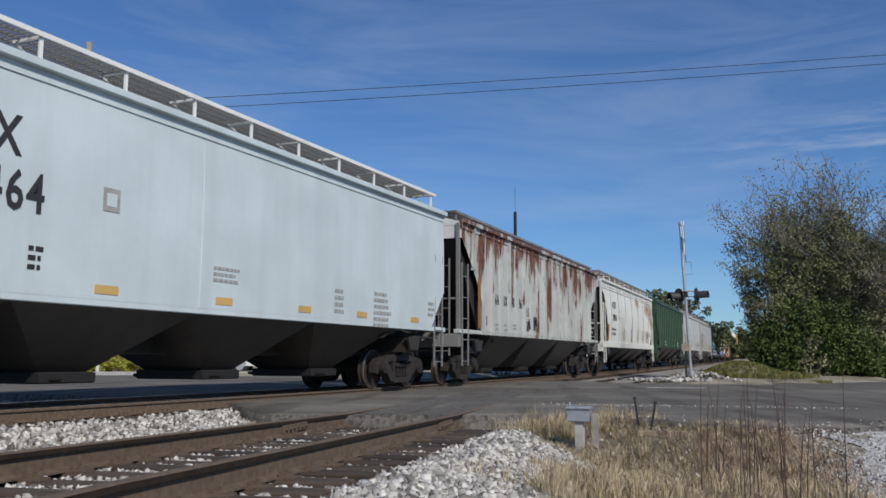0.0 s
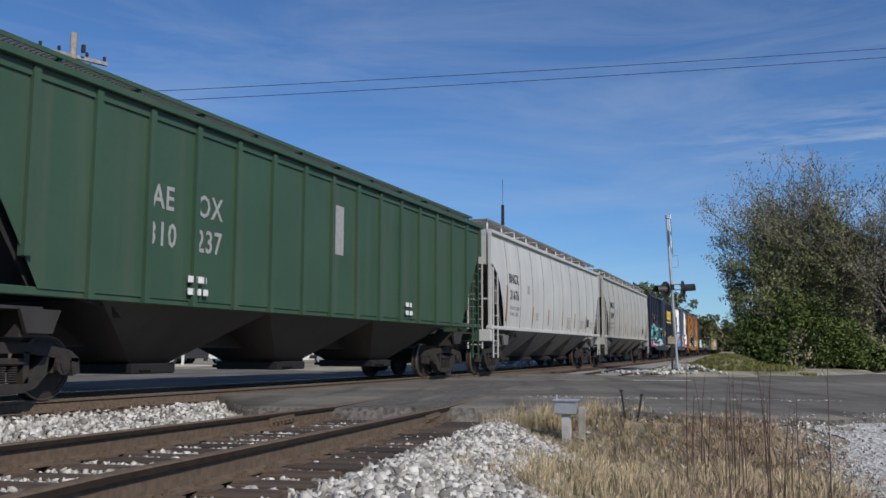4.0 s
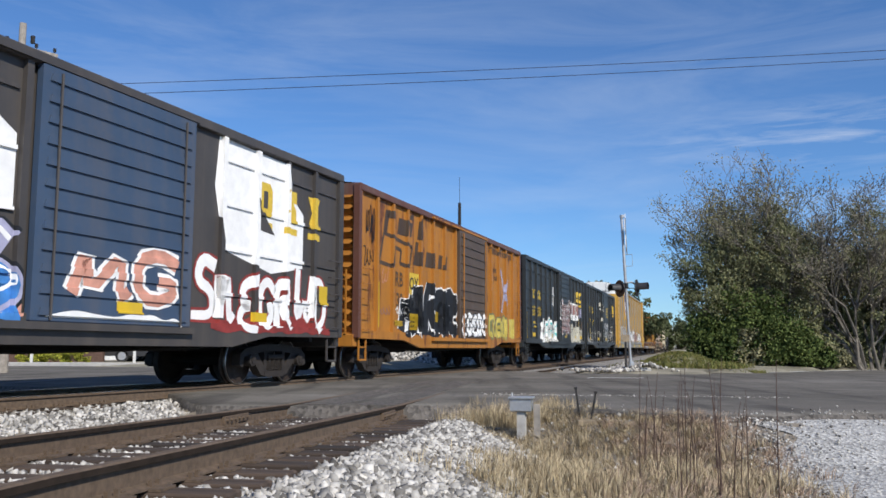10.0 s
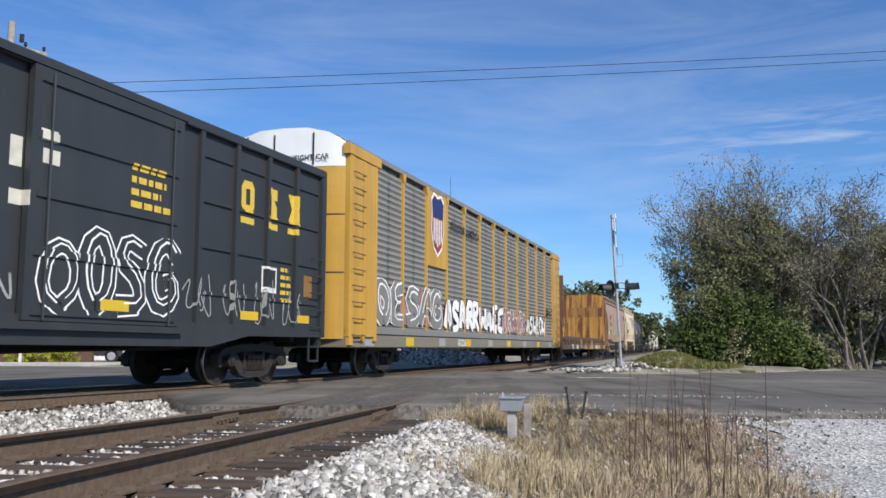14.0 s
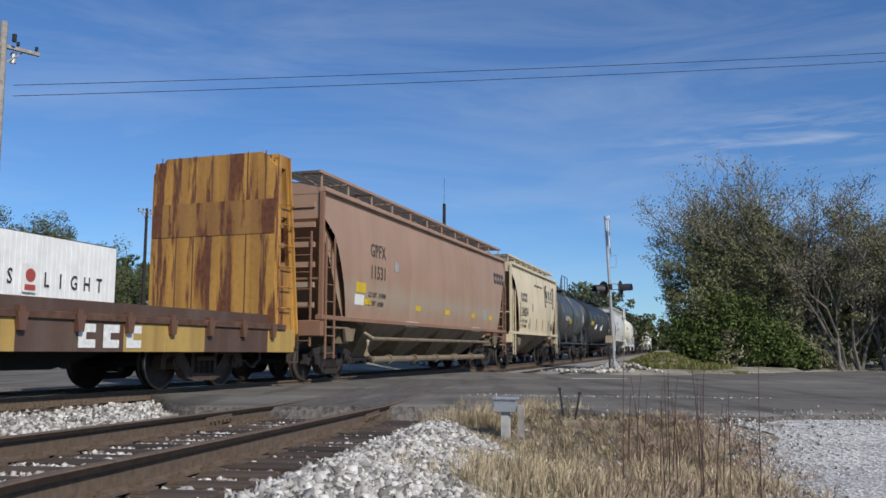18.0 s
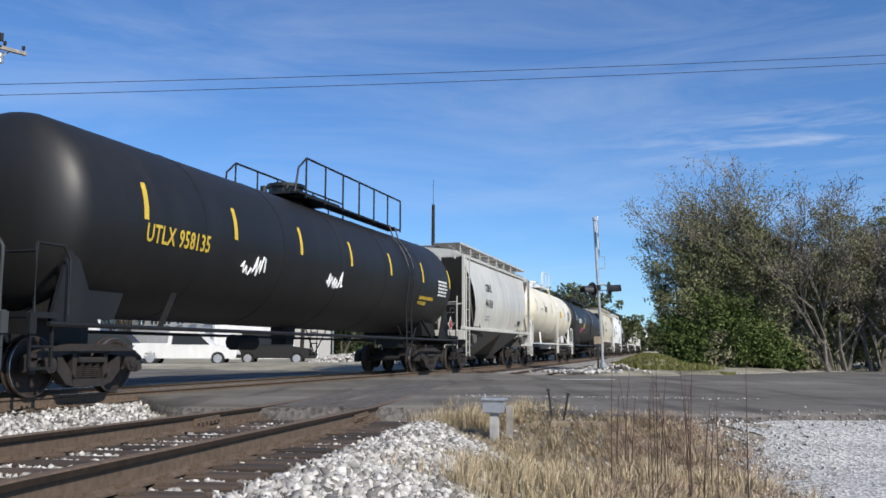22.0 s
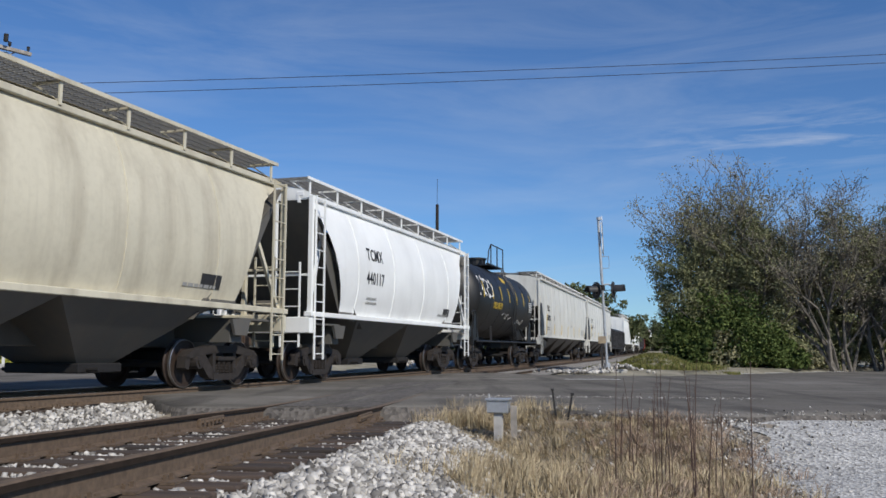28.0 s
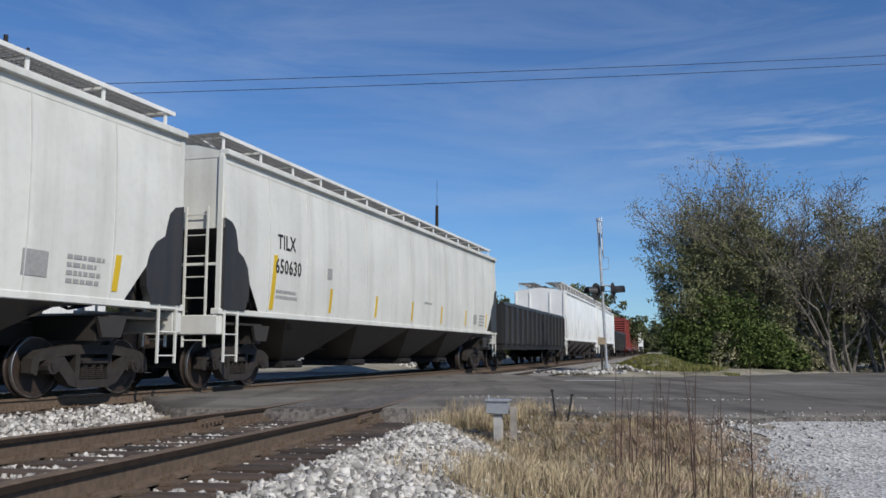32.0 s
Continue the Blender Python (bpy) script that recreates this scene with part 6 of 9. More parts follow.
    for sy in (-1, 1):
        yy = sy * wid(eave)
        part("eave_rail", Shape().box(-hb, hb, yy - 0.05 if sy > 0 else yy - 0.12, yy + 0.12 if sy > 0 else yy + 0.05, eave - 0.06, eave + 0.05, 0.012).box(-hb, hb, yy - 0.03, yy + 0.03, eave - 0.20, eave - 0.05), colour, car)
    hs = Shape().box(-hb + 0.6, hb - 0.6, -0.32, 0.32, crown - 0.02, crown + 0.12, 0.03)
    part("trough_hatch", hs, "mesh_dark", roof)
    # side sill
    for sy in (-1, 1):
        s2 = Shape()
        s2.box(-hb - 0.1, hb + 0.1, sy * (hw - 0.10) - 0.08, sy * (hw - 0.10) + 0.08, sill + 0.22 - sill_h, sill + 0.22, 0.012)
        part("side_sill", s2, sill_colour, car)
    # hopper bays below; the under colour carries the shade beneath the car
    span = 2 * (hb - 2.55)
    for k in range(bays):
        x0 = -span / 2 + span * k / bays
        x1 = x0 + span / bays
        xm = (x0 + x1) / 2
        zt = sill + 0.21 - sill_h + 0.02
        rings = [[(x0, -hw + 0.06, zt), (x1, -hw + 0.06, zt), (x1, hw - 0.06, zt), (x0, hw - 0.06, zt)],
                 [(xm - bay_w, -0.62, deep + 0.1), (xm + bay_w, -0.62, deep + 0.1), (xm + bay_w, 0.62, deep + 0.1), (xm - bay_w, 0.62, deep + 0.1)]]
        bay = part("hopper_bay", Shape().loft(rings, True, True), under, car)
        part("outlet_gate", Shape().box(xm - 0.5, xm + 0.5, -0.72, 0.72, deep - 0.06, deep + 0.1, 0.02).cyl((xm - 0.3, -0.95, deep), (xm - 0.3, 0.95, deep), 0.035, 6), "steel_dirty", bay)
    part("centre_sill", Shape().box(-hb, hb, -0.2, 0.2, 0.72, 1.1, 0.02), under, car)
    end_frames(car, hb, hw, sill, eave, frame_mat or sill_colour, ends, under, step)
    if board:
        running_board(car, -hb + 0.1, hb - 0.05, eave + board_h, board_mat, rail_mat or bracket_mat)
        bracket_rows(car, -hb + 0.3, hb - 0.25, eave, eave + board_h + 0.01, bracket_mat)
    truck_parts(car, -(length / 2 - 2.15), iron)
    truck_parts(car, length / 2 - 2.15, iron)
    for sgn in (-1, 1):
        coupler(car, sgn * (length / 2 - 0.75), sgn)
    return car, hb, hw


def end_frames(car, hb, hw, sill, eave, mat, style, under, step):
    for sx in (-1, 1):
        sh = Shape()
        x = sx * (hb - 0.02)
        sh.box(x - 0.12, x + 0.12, -hw + 0.06, hw - 0.06, sill - 0.25, sill + 0.1, 0.015)
        part("end_sill", sh, mat, car)
        pl = Shape().box(sx * (hb - 0.9) - 0.7, sx * (hb - 0.9) + 0.7, -hw + 0.1, hw - 0.1, sill - 0.06, sill - 0.02)
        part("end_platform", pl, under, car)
        tall = eave - 0.05
        for sy in (-1, 1):
            part("end_post", Shape().box(x - 0.05, x + 0.05, sy * (hw - 0.10) - 0.045, sy * (hw - 0.10) + 0.045, sill, tall, 0.008), mat, car)
            if style == "cage":
                part("end_post", Shape().box(x - 0.05, x + 0.05, sy * 0.62 - 0.04, sy * 0.62 + 0.04, sill, tall, 0.008), mat, car)
                part("end_brace", Shape().beam((x, sy * (hw - 0.16), sill + 0.1), (x - sx * 0.9, sy * (hw - 0.3), tall - 0.9), 0.07), mat, car)
        part("end_rail", Shape().box(x - 0.03, x + 0.03, -hw + 0.16, hw - 0.16, sill + 1.0, sill + 1.05, 0.006), mat, car)
        bol = Shape()
        for sy in (-1, 1):
            xb = sx * (hb - 1.55)
            bol.prism([(xb - 0.32, sill - 0.05), (xb + 0.32, sill - 0.05), (xb + 0.2, sill - 0.35), (xb - 0.2, sill - 0.35)], sy * (hw - 0.1) - 0.03, sy * (hw - 0.1) + 0.03)
        bol.box(sx * (hb - 1.55) - 0.2, sx * (hb - 1.55) + 0.2, -hw + 0.2, hw - 0.2, 0.82, sill - 0.06)
        part("bolster", bol, under, car)
        for sy in (-1, 1):
            ladder("ladder", car, mat, sx * (hb - 0.32), sy * (hw - 0.02), 0.48, 3.2 if style != "cage" else tall, 0.45, step=step)
        ladder("end_ladder", car, mat, sx * (hb + 0.05), -(hw - 0.55), 0.75, 3.3 if style != "cage" else 2.6, 0.45, along=False, step=step)
        br = Shape().cyl((sx * (hb - 0.75), -0.35, sill + 0.35), (sx * (hb - 0.75), 0.35, sill + 0.35), 0.17, 12)
        br.box(sx * (hb - 0.35) - 0.03, sx * (hb - 0.35) + 0.03, 0.55, 0.85, sill + 0.2, sill + 0.9)
        br.tube([(sx * (hb - 0.5), 0.7, sill + 0.3), (sx * (hb - 0.6), 0.2, sill + 0.15), (sx * (hb - 0.75), -0.4, sill + 0.2)], 0.03, 6)
        part("brake_gear", br, under, car)


def boxcar(name, label, front, length, colour, roof_mat, door_mat=None, post_mat=None, end_mat=None, eave=4.53, width=3.12, sill=1.02, belly=0.72, posts=14, panels=5, door=(0.0, 2.6), door_ribs=12, beads=True, chord_mat=None, number=""):
    """A steel boxcar with upright side posts, pressed panels, a ribbed end and a sliding door."""
    car = new_car(name, label, front, length)
    hb = length / 2 - 0.64
    hw = width / 2
    post_mat, door_mat, end_mat = post_mat or colour, door_mat or colour, end_mat or colour
    body = Shape().box(-hb, hb, -hw + 0.07, hw - 0.07, sill, eave)
    part("body", body, colour, car)
    dx0, dx1 = door[0] - door[1] / 2, door[0] + door[1] / 2
    chord_mat = chord_mat or post_mat
    pitch = (2 * hb - 0.12) / posts
    px = [-hb + 0.06 + pitch * k for k in range(posts + 1)]
    px = [x for x in px if not dx0 - 0.1 < x < dx1 + 0.1]
    bead_w = pitch / 2 - 0.10
    bead_z = [sill + (eave - sill) * (j + 0.75) / (panels + 0.4) for j in range(panels)] if beads else []
    rib_z = [sill + 0.12 + (eave - sill - 0.4) * j / (door_ribs - 1) for j in range(door_ribs)]

    def face(x, z):
        """Distance of the near face from the centre line."""
        if dx0 - 0.002 < x < dx1 + 0.002 and z > sill - 0.02:
            if dx0 + 0.14 < x < dx1 - 0.14 and any(q - 0.0565 < z < q + 0.0515 for q in rib_z):
                return hw + 0.095
            return hw + 0.065
        if z < sill + 0.081:
            return hw + 0.005
        if any(abs(x - q) < 0.0565 for q in px):
            return hw + 0.010
        for q in bead_z:
            if q - 0.0315 < z < q + 0.0265:
                k = math.floor((x + hb - 0.06) / pitch)
                m = -hb + 0.06 + pitch * (k + 0.5)
                if abs(x - m) < bead_w - 0.002 and not (m + pitch / 2 > dx0 and m - pitch / 2 < dx1):
                    return hw - 0.035
        return hw - 0.070

    xcuts = [q + d for q in px for d in (-0.062, -0.056, 0.056, 0.062)] + [dx0 - 0.006, dx0, dx1, dx1 + 0.006, dx0 + 0.135, dx0 + 0.145, dx1 - 0.145, dx1 - 0.135]
    if beads:
        xcuts += [-hb + 0.06 + pitch * (k + 0.5) + d for k in range(posts) for d in (-bead_w - 0.003, -bead_w + 0.003, bead_w - 0.003, bead_w + 0.003)]
    zcuts = [sill + 0.080, sill + 0.085] + [q + d for q in bead_z for d in (-0.036, -0.031, 0.026, 0.031)] + [q + d for q in rib_z for d in (-0.062, -0.056, 0.051, 0.057)]
    BOXES[car.name] = (hw, xcuts, zcuts, face)
    car["paint"] = colour
    for sy in (-1, 1):
        yo = sy * (hw - 0.035)
        for k in range(posts + 1):
            x = -hb + 0.06 + (2 * hb - 0.12) * k / posts
            if dx0 - 0.1 < x < dx1 + 0.1 and k not in (0, posts):
                continue
            part("side_post", lambda: Shape().box(-0.055, 0.055, -0.045, 0.045, sill, eave - 0.02, 0.012), post_mat, car, at=pose(x, yo, 0), key=("post", post_mat if isinstance(post_mat, str) else post_mat.name, sill, eave))
        if beads and sy < 0:
            for k in range(posts):
                xa = -hb + 0.06 + (2 * hb - 0.12) * k / posts
                xb = xa + (2 * hb - 0.12) / posts
                if xb > dx0 and xa < dx1:
                    continue
                wdt = xb - xa - 0.20
                for j in range(panels):
                    z = sill + (eave - sill) * (j + 0.75) / (panels + 0.4)
                    part("panel_bead", lambda: Shape().prism([(-wdt / 2, -0.03), (wdt / 2, -0.03), (wdt / 2 - 0.03, 0.025), (-wdt / 2 + 0.03, 0.025)], -0.035, 0.035), colour, car, at=pose((xa + xb) / 2, -hw + 0.07, z), key=("bead", colour, round(wdt, 2)))
        part("top_chord", Shape().box(-hb - 0.02, hb + 0.02, yo - 0.06, yo + 0.06, eave - 0.14, eave + 0.03, 0.015), chord_mat, car)
        bl = Shape().prism([(-hb, sill + 0.08), (-hb, sill - 0.10), (-hb + 2.9, sill - 0.12), (-hb + 4.1, belly - 0.02), (hb - 4.1, belly - 0.02), (hb - 2.9, sill - 0.12), (hb, sill - 0.10), (hb, sill + 0.08)], yo - 0.04, yo + 0.04)
        part("side_sill", bl, post_mat, car)
        dr = Shape().box(dx0, dx1, sy * (hw + 0.015) - 0.05, sy * (hw + 0.015) + 0.05, sill - 0.02, eave - 0.12, 0.015)
        d = part("door", dr, door_mat, car)
        for j in range(door_ribs):
            z = sill + 0.12 + (eave - sill - 0.4) * j / (door_ribs - 1)
            rb = Shape().prism([(dx0 + 0.12, z - 0.055), (dx1 - 0.12, z - 0.055), (dx1 - 0.15, z + 0.05), (dx0 + 0.15, z + 0.05)], sy * (hw + 0.06) - 0.035, sy * (hw + 0.06) + 0.035)
            part("door_rib", rb, door_mat, d)
        for lx in (dx0 + 0.3, dx1 - 0.3):
            part("lock_rod", Shape().cyl((lx, sy * (hw + 0.11), sill), (lx, sy * (hw + 0.11), eave - 0.2), 0.02, 6), post_mat, d)
        tr = Shape().box(dx0 - 2.5, dx1 + 0.1, sy * (hw + 0.03) - 0.07, sy * (hw + 0.03) + 0.07, sill - 0.12, sill - 0.02)
        part("door_track", tr, post_mat, car)
        tr = Shape().box(dx0 - 2.5, dx1 + 0.1, sy * (hw + 0.03) - 0.05, sy * (hw + 0.03) + 0.05, eave - 0.12, eave - 0.06)
        part("door_track", tr, post_mat, car)
    rows = []
    for k in range(29):
        x = -hb - 0.02 + (2 * hb + 0.04) * k / 28
        up = 0.035 if k % 2 else 0.0
        rows.append([(x, -hw, eave + 0.02), (x, -hw * 0.5, eave + 0.13 + up), (x, 0, eave + 0.20 + up), (x, hw * 0.5, eave + 0.13 + up), (x, hw, eave + 0.02)])
    part("roof", Shape().loft(rows, False), roof_mat, car)
    for sx in (-1, 1):
        er = Shape()
        n = 12
        for j in range(n):
            z = sill + 0.18 + (eave - sill - 0.5) * j / (n - 1)
            er.loft([[(sx * (hb - 0.01), sy * (hw - 0.12), z - 0.12), (sx * (hb + 0.03), sy * (hw - 0.14), z - 0.10), (sx * (hb + 0.11), sy * (hw - 0.22), z), (sx * (hb + 0.03), sy * (hw - 0.14), z + 0.09), (sx * (hb - 0.01), sy * (hw - 0.12), z + 0.11)] for sy in (-1, 1)], False)
        part("end_rib", er, end_mat, car)
        cp = Shape()
        for sy in (-1, 1):
            cp.box(sx * hb - 0.08, sx * hb + 0.08, sy * (hw - 0.06) - 0.075, sy * (hw - 0.06) + 0.075, sill - 0.1, eave + 0.02, 0.02)
        cp.prism([(sx * hb - 0.06, eave - 0.1), (sx * hb + 0.08, eave - 0.1), (sx * hb + 0.08, eave + 0.16), (sx * hb - 0.06, eave + 0.16)], -hw * 0.55, hw * 0.55)
        cp.box(sx * hb - 0.05, sx * hb + 0.07, -hw, hw, eave - 0.26, eave + 0.03)
        part("end_frame", cp, chord_mat, car)
        part("end_sill", Shape().box(sx * (hb + 0.02) - 0.12, sx * (hb + 0.02) + 0.12, -hw + 0.1, hw - 0.1, sill - 0.3, sill, 0.02), post_mat, car)
        for sy in (-1, 1):
            for j in range(5):
                def iron():
                    return Shape().tube([(-0.23, 0, 0), (-0.23, sy * 0.07, 0), (0.23, sy * 0.07, 0), (0.23, 0, 0)], 0.012, 5)
                part("grab_iron", iron, post_mat, car, at=pose(sx * (hb - 0.35), sy * hw, sill + 0.1 + 0.36 * j), key=("grab", post_mat, sy))
            step_iron(car, post_mat, sx * (hb - 0.3), sy * (hw - 0.05))
        ladder("end_ladder", car, post_mat, sx * (hb + 0.15), -(hw - 0.5), sill, sill + 1.5, 0.45, along=False)
        part("brake_wheel", Shape().cyl((sx * (hb + 0.14), 0.6, sill + 0.9), (sx * (hb + 0.19), 0.6, sill + 0.9), 0.26, 14), "steel_dirty", car)
    if number:
        part("end_number", text_shape(number, 0.17, 0, 0, 0, 0.9, 1.1), "ink_white" if colour in ("brown_box", "orange_box") else "ink_yellow", car, at=pose(-hb - 0.088, -0.75, eave - 0.19, 0, 0, -90))
    uf = Shape().box(-hb, hb, -0.22, 0.22, 0.62, sill, 0.02)
    for k in range(7):
        x = -hb + 2 * hb * (k + 0.5) / 7
        uf.box(x - 0.06, x + 0.06, -hw + 0.1, hw - 0.1, 0.82, sill)
    part("underframe", uf, "steel_dirty", car)
    ug = Shape().cyl((-1.2, 0.5, 0.75), (0.2, 0.5, 0.75), 0.2, 10).tube([(-hb + 3, -0.5, 0.7), (0, -0.45, 0.6), (hb - 3, -0.5, 0.7)], 0.035, 6)
    part("brake_gear", ug, "steel_dirty", car)
    truck_parts(car, -(length / 2 - 2.55))
    truck_parts(car, length / 2 - 2.55)
    for sgn in (-1, 1):
        coupler(car, sgn * (length / 2 - 0.75), sgn)
    return car, hb, hw


def tank_car(name, label, front, length, colour, trim=None, rad=1.55, zc=2.78, frame_mat=None, rail_mat=None, insulated=True, marks="ink_yellow", nmarks=4, long_rail=False, iron="truck_iron", rail_span=None, ladder_x=0.69, mark_shift=0.0):
    """A tank car: barrel with dished heads, saddles, stub sills, ladder and a railed top platform."""
    car = new_car(name, label, front, length)
    hb = length / 2 - 0.70
    frame_mat = frame_mat or colour
    rail_mat = rail_mat or colour
    n = 48
    prof = []
    for k in range(9):
        a = k / 8 * math.pi / 2
        prof.append((-hb + 0.70 * (1 - math.cos(a)), rad * max(math.sin(a), 0.02)))
    prof = sorted(set((round(x, 4), round(r, 4)) for x, r in prof))
    full = prof + [(-hb + 0.70 + (2 * hb - 1.40) * k / 6, rad) for k in range(1, 6)] + [(-x, r) for x, r in reversed(prof)]
    rings = [[(x, r * math.sin(a), zc + r * math.cos(a)) for a in (2 * math.pi * q / n for q in range(n))] for x, r in full]
    part("barrel", Shape().loft(rings, True, True), colour, car, smooth=True)
    for k in range(1, 6):
        x = -hb + 0.70 + (2 * hb - 1.40) * k / 6
        pts = [(x, (rad + 0.004) * math.sin(a), zc + (rad + 0.004) * math.cos(a)) for a in (2 * math.pi * q / 40 for q in range(41))]
        part("weld_band", Shape().tube(pts, 0.006, 5), colour, car)
    for sx in (-1, 1):
        sd = Shape().prism([(sx * (hb - 2.2), zc - 1.0), (sx * (hb - 0.9), zc - 1.0), (sx * (hb - 0.55), 1.15), (sx * (hb - 1.9), 1.15)], -1.0, 1.0)
        sd.box(sx * (hb - 0.85) - 1.35, sx * (hb - 0.85) + 1.35, -0.28, 0.28, 0.75, 1.2, 0.02)
        part("saddle", sd, frame_mat, car)
        pf = Shape().box(sx * (hb + 0.12) - 0.3, sx * (hb + 0.12) + 0.3, -1.45, 1.45, 1.10, 1.18)
        pf.box(sx * (hb + 0.35) - 0.06, sx * (hb + 0.35) + 0.06, -1.5, 1.5, 0.88, 1.16)
        part("end_platform", pf, frame_mat, car)
        for sy in (-1, 1):
            rl = Shape().tube([(sx * (hb + 0.3), sy * 1.45, 1.15), (sx * (hb + 0.3), sy * 1.45, 2.0), (sx * (hb + 0.25), sy * 1.40, 2.12), (sx * (hb - 0.25), sy * 1.42, 2.12), (sx * (hb - 0.35), sy * 1.44, 1.95), (sx * (hb - 0.35), sy * 1.44, 1.15)], 0.024, 6)
            if sy < 0:
                rl.tube([(sx * (hb + 0.3), -1.45, 2.0), (sx * (hb + 0.3), -0.5, 2.0), (sx * (hb + 0.3), -0.5, 1.15)], 0.024, 6)
            part("end_rail", rl, rail_mat, car)
        for sy in (-1, 1):
            step_iron(car, frame_mat, sx * (hb + 0.15), sy * 1.45)
            gp = Shape().prism([(sx * (hb - 1.15), 1.05), (sx * (hb - 0.15), 1.05), (sx * (hb - 0.45), 2.1), (sx * (hb - 0.62), 2.1)], sy * 1.30 - 0.03, sy * 1.30 + 0.03)
            part("side_gusset", gp, frame_mat, car)
            st = Shape().beam((sx * (hb - 2.4), sy * 1.5, 1.02), (sx * (hb - 3.0), sy * 1.34, 1.62), 0.08, 0.04)
            part("strap", st, rail_mat, car)
    for sy in (-1, 1):
        part("side_rail", Shape().tube([(-hb - 0.1, sy * 1.52, 1.02), (hb + 0.1, sy * 1.52, 1.02)], 0.035, 8), rail_mat, car)
    # top platform
    px = 1.15
    tp = Shape().box(-px, px, -0.95, 0.95, zc + rad + 0.02, zc + rad + 0.07)
    tp.cyl((0, 0, zc + rad - 0.05), (0, 0, zc + rad + 0.38), 0.42, 18)
    tp.cyl((0, 0, zc + rad + 0.36), (0, 0, zc + rad + 0.44), 0.47, 18)
    for a, b in ((0.75, 0.3), (-0.75, 0.2), (0.8, -0.35), (-0.7, -0.4)):
        tp.cyl((a, b, zc + rad), (a, b, zc + rad + 0.3), 0.08, 8)
    plat = part("top_platform", tp, rail_mat, car)
    zt = zc + rad + 0.05
    spans = ((-px, px),) if not long_rail else ((-hb * 0.52, hb * 0.50),)
    if rail_span:
        spans = (rail_span,)
        long_rail = True
    for sy in (-1, 1):
        for x0, x1 in spans:
            rp = Shape().tube([(x0 - 0.5, sy * 0.92, zt - 0.02), (x0 - 0.4, sy * 0.95, zt + 0.55), (x0, sy * 0.95, zt + 0.85), (x1, sy * 0.95, zt + 0.85), (x1 + 0.02, sy * 0.95, zt)], 0.026, 6)
            m = max(2, int((x1 - x0) / 0.95))
            for k in range(m + 1):
                x = x0 + (x1 - x0) * k / m
                rp.tube([(x, sy * 0.95, zt - 0.1), (x, sy * 0.95, zt + 0.85)], 0.024, 6)
            part("hand_rail", rp, rail_mat, plat)
            if long_rail:
                wk = Shape().box(x0, x1, sy * 0.75 - 0.2, sy * 0.75 + 0.2, zt - 0.06, zt - 0.02)
                part("walkway", wk, rail_mat, plat)
    for sy in (-1, 1):
        ld = Shape()
        for dx in (-0.22, 0.22):
            ld.tube([(ladder_x + dx, sy * 0.95, zt)] + [(ladder_x + dx, sy * (rad + 0.06) * math.sin(a), zc + (rad + 0.06) * math.cos(a)) for a in (0.75, 0.95, 1.15, 1.35, 1.55)] + [(ladder_x + dx, sy * 1.5, 1.9), (ladder_x + dx, sy * 1.54, 0.5)], 0.022, 6)
        for a in (0.85, 1.05, 1.25, 1.45):
            ld.tube([(ladder_x - 0.22, sy * (rad + 0.06) * math.sin(a), zc + (rad + 0.06) * math.cos(a)), (ladder_x + 0.22, sy * (rad + 0.06) * math.sin(a), zc + (rad + 0.06) * math.cos(a))], 0.016, 5)
        for j in range(6):
            z = 2.2 - 0.33 * j
            ld.tube([(ladder_x - 0.22, sy * 1.5, z), (ladder_x + 0.22, sy * 1.5, z)], 0.016, 5)
        for dx in (-0.75, 0.75):
            ld.tube([(ladder_x, sy * 1.5, 0.55), (ladder_x + dx, sy * 1.45, 1.35)], 0.02, 5)
        part("ladder", ld, rail_mat, car)
    # upright reflective strips
    for k in range(nmarks):
        x = -hb + 1.3 + (2 * hb - 2.6) * k / (nmarks - 1) + mark_shift
        rows = []
        for a in (1.18, 1.28, 1.38, 1.48, 1.58):
            rows.append([(x + d, -(rad + 0.006) * math.sin(a), zc + (rad + 0.006) * math.cos(a)) for d in (-0.06, 0.06)])
        part("reflector_strip", Shape().loft(rows, False), marks, car)
    bo = Shape().cyl((0, 0, zc - rad - 0.25), (0, 0, zc - rad + 0.1), 0.3, 14).box(-0.2, 0.2, -0.2, 0.2, zc - rad - 0.4, zc - rad - 0.2)
    bo.cyl((-1.8, 0.3, 0.85), (-0.9, 0.3, 0.85), 0.18, 10)
    part("bottom_outlet", bo, "steel_dirty", car)
    truck_parts(car, -(length / 2 - 2.0), iron)
    truck_parts(car, length / 2 - 2.0, iron)
    for sgn in (-1, 1):
        coupler(car, sgn * (length / 2 - 0.75), sgn)
    return car, hb, rad


def on_barrel(shape, rad, zc):
    """Bends flat writing at y = 0 round a barrel's near side."""
    out = []
    for x, y, z in shape.v:
        a = math.pi / 2 - (z - zc) / rad
        r = rad + 0.008 - y
        out.append((x, -r * math.sin(a), zc + r * math.cos(a)))
    shape.v = out
    return shape


# ---- the cars of the train, leading car first ----
MAT["paleblue"] = paint("pale_blue_white", (0.53, 0.60, 0.615), 0.14)
MAT["offwhite_rusty"] = paint("offwhite_rusty", (0.50, 0.515, 0.49), 0.34, rust=0.53, high=0.05)
MAT["white_stained"] = paint("white_stained", (0.74, 0.75, 0.71), 0.30, (0.45, 0.29, 0.13), rust=0.06)
MAT["white_clean"] = paint("white_clean", (0.70, 0.70, 0.65), 0.15)
MAT["green_car"] = paint("green_car", (0.036, 0.078, 0.046), 0.22)
MAT["grey_car"] = paint("grey_car", (0.51, 0.51, 0.49), 0.28)
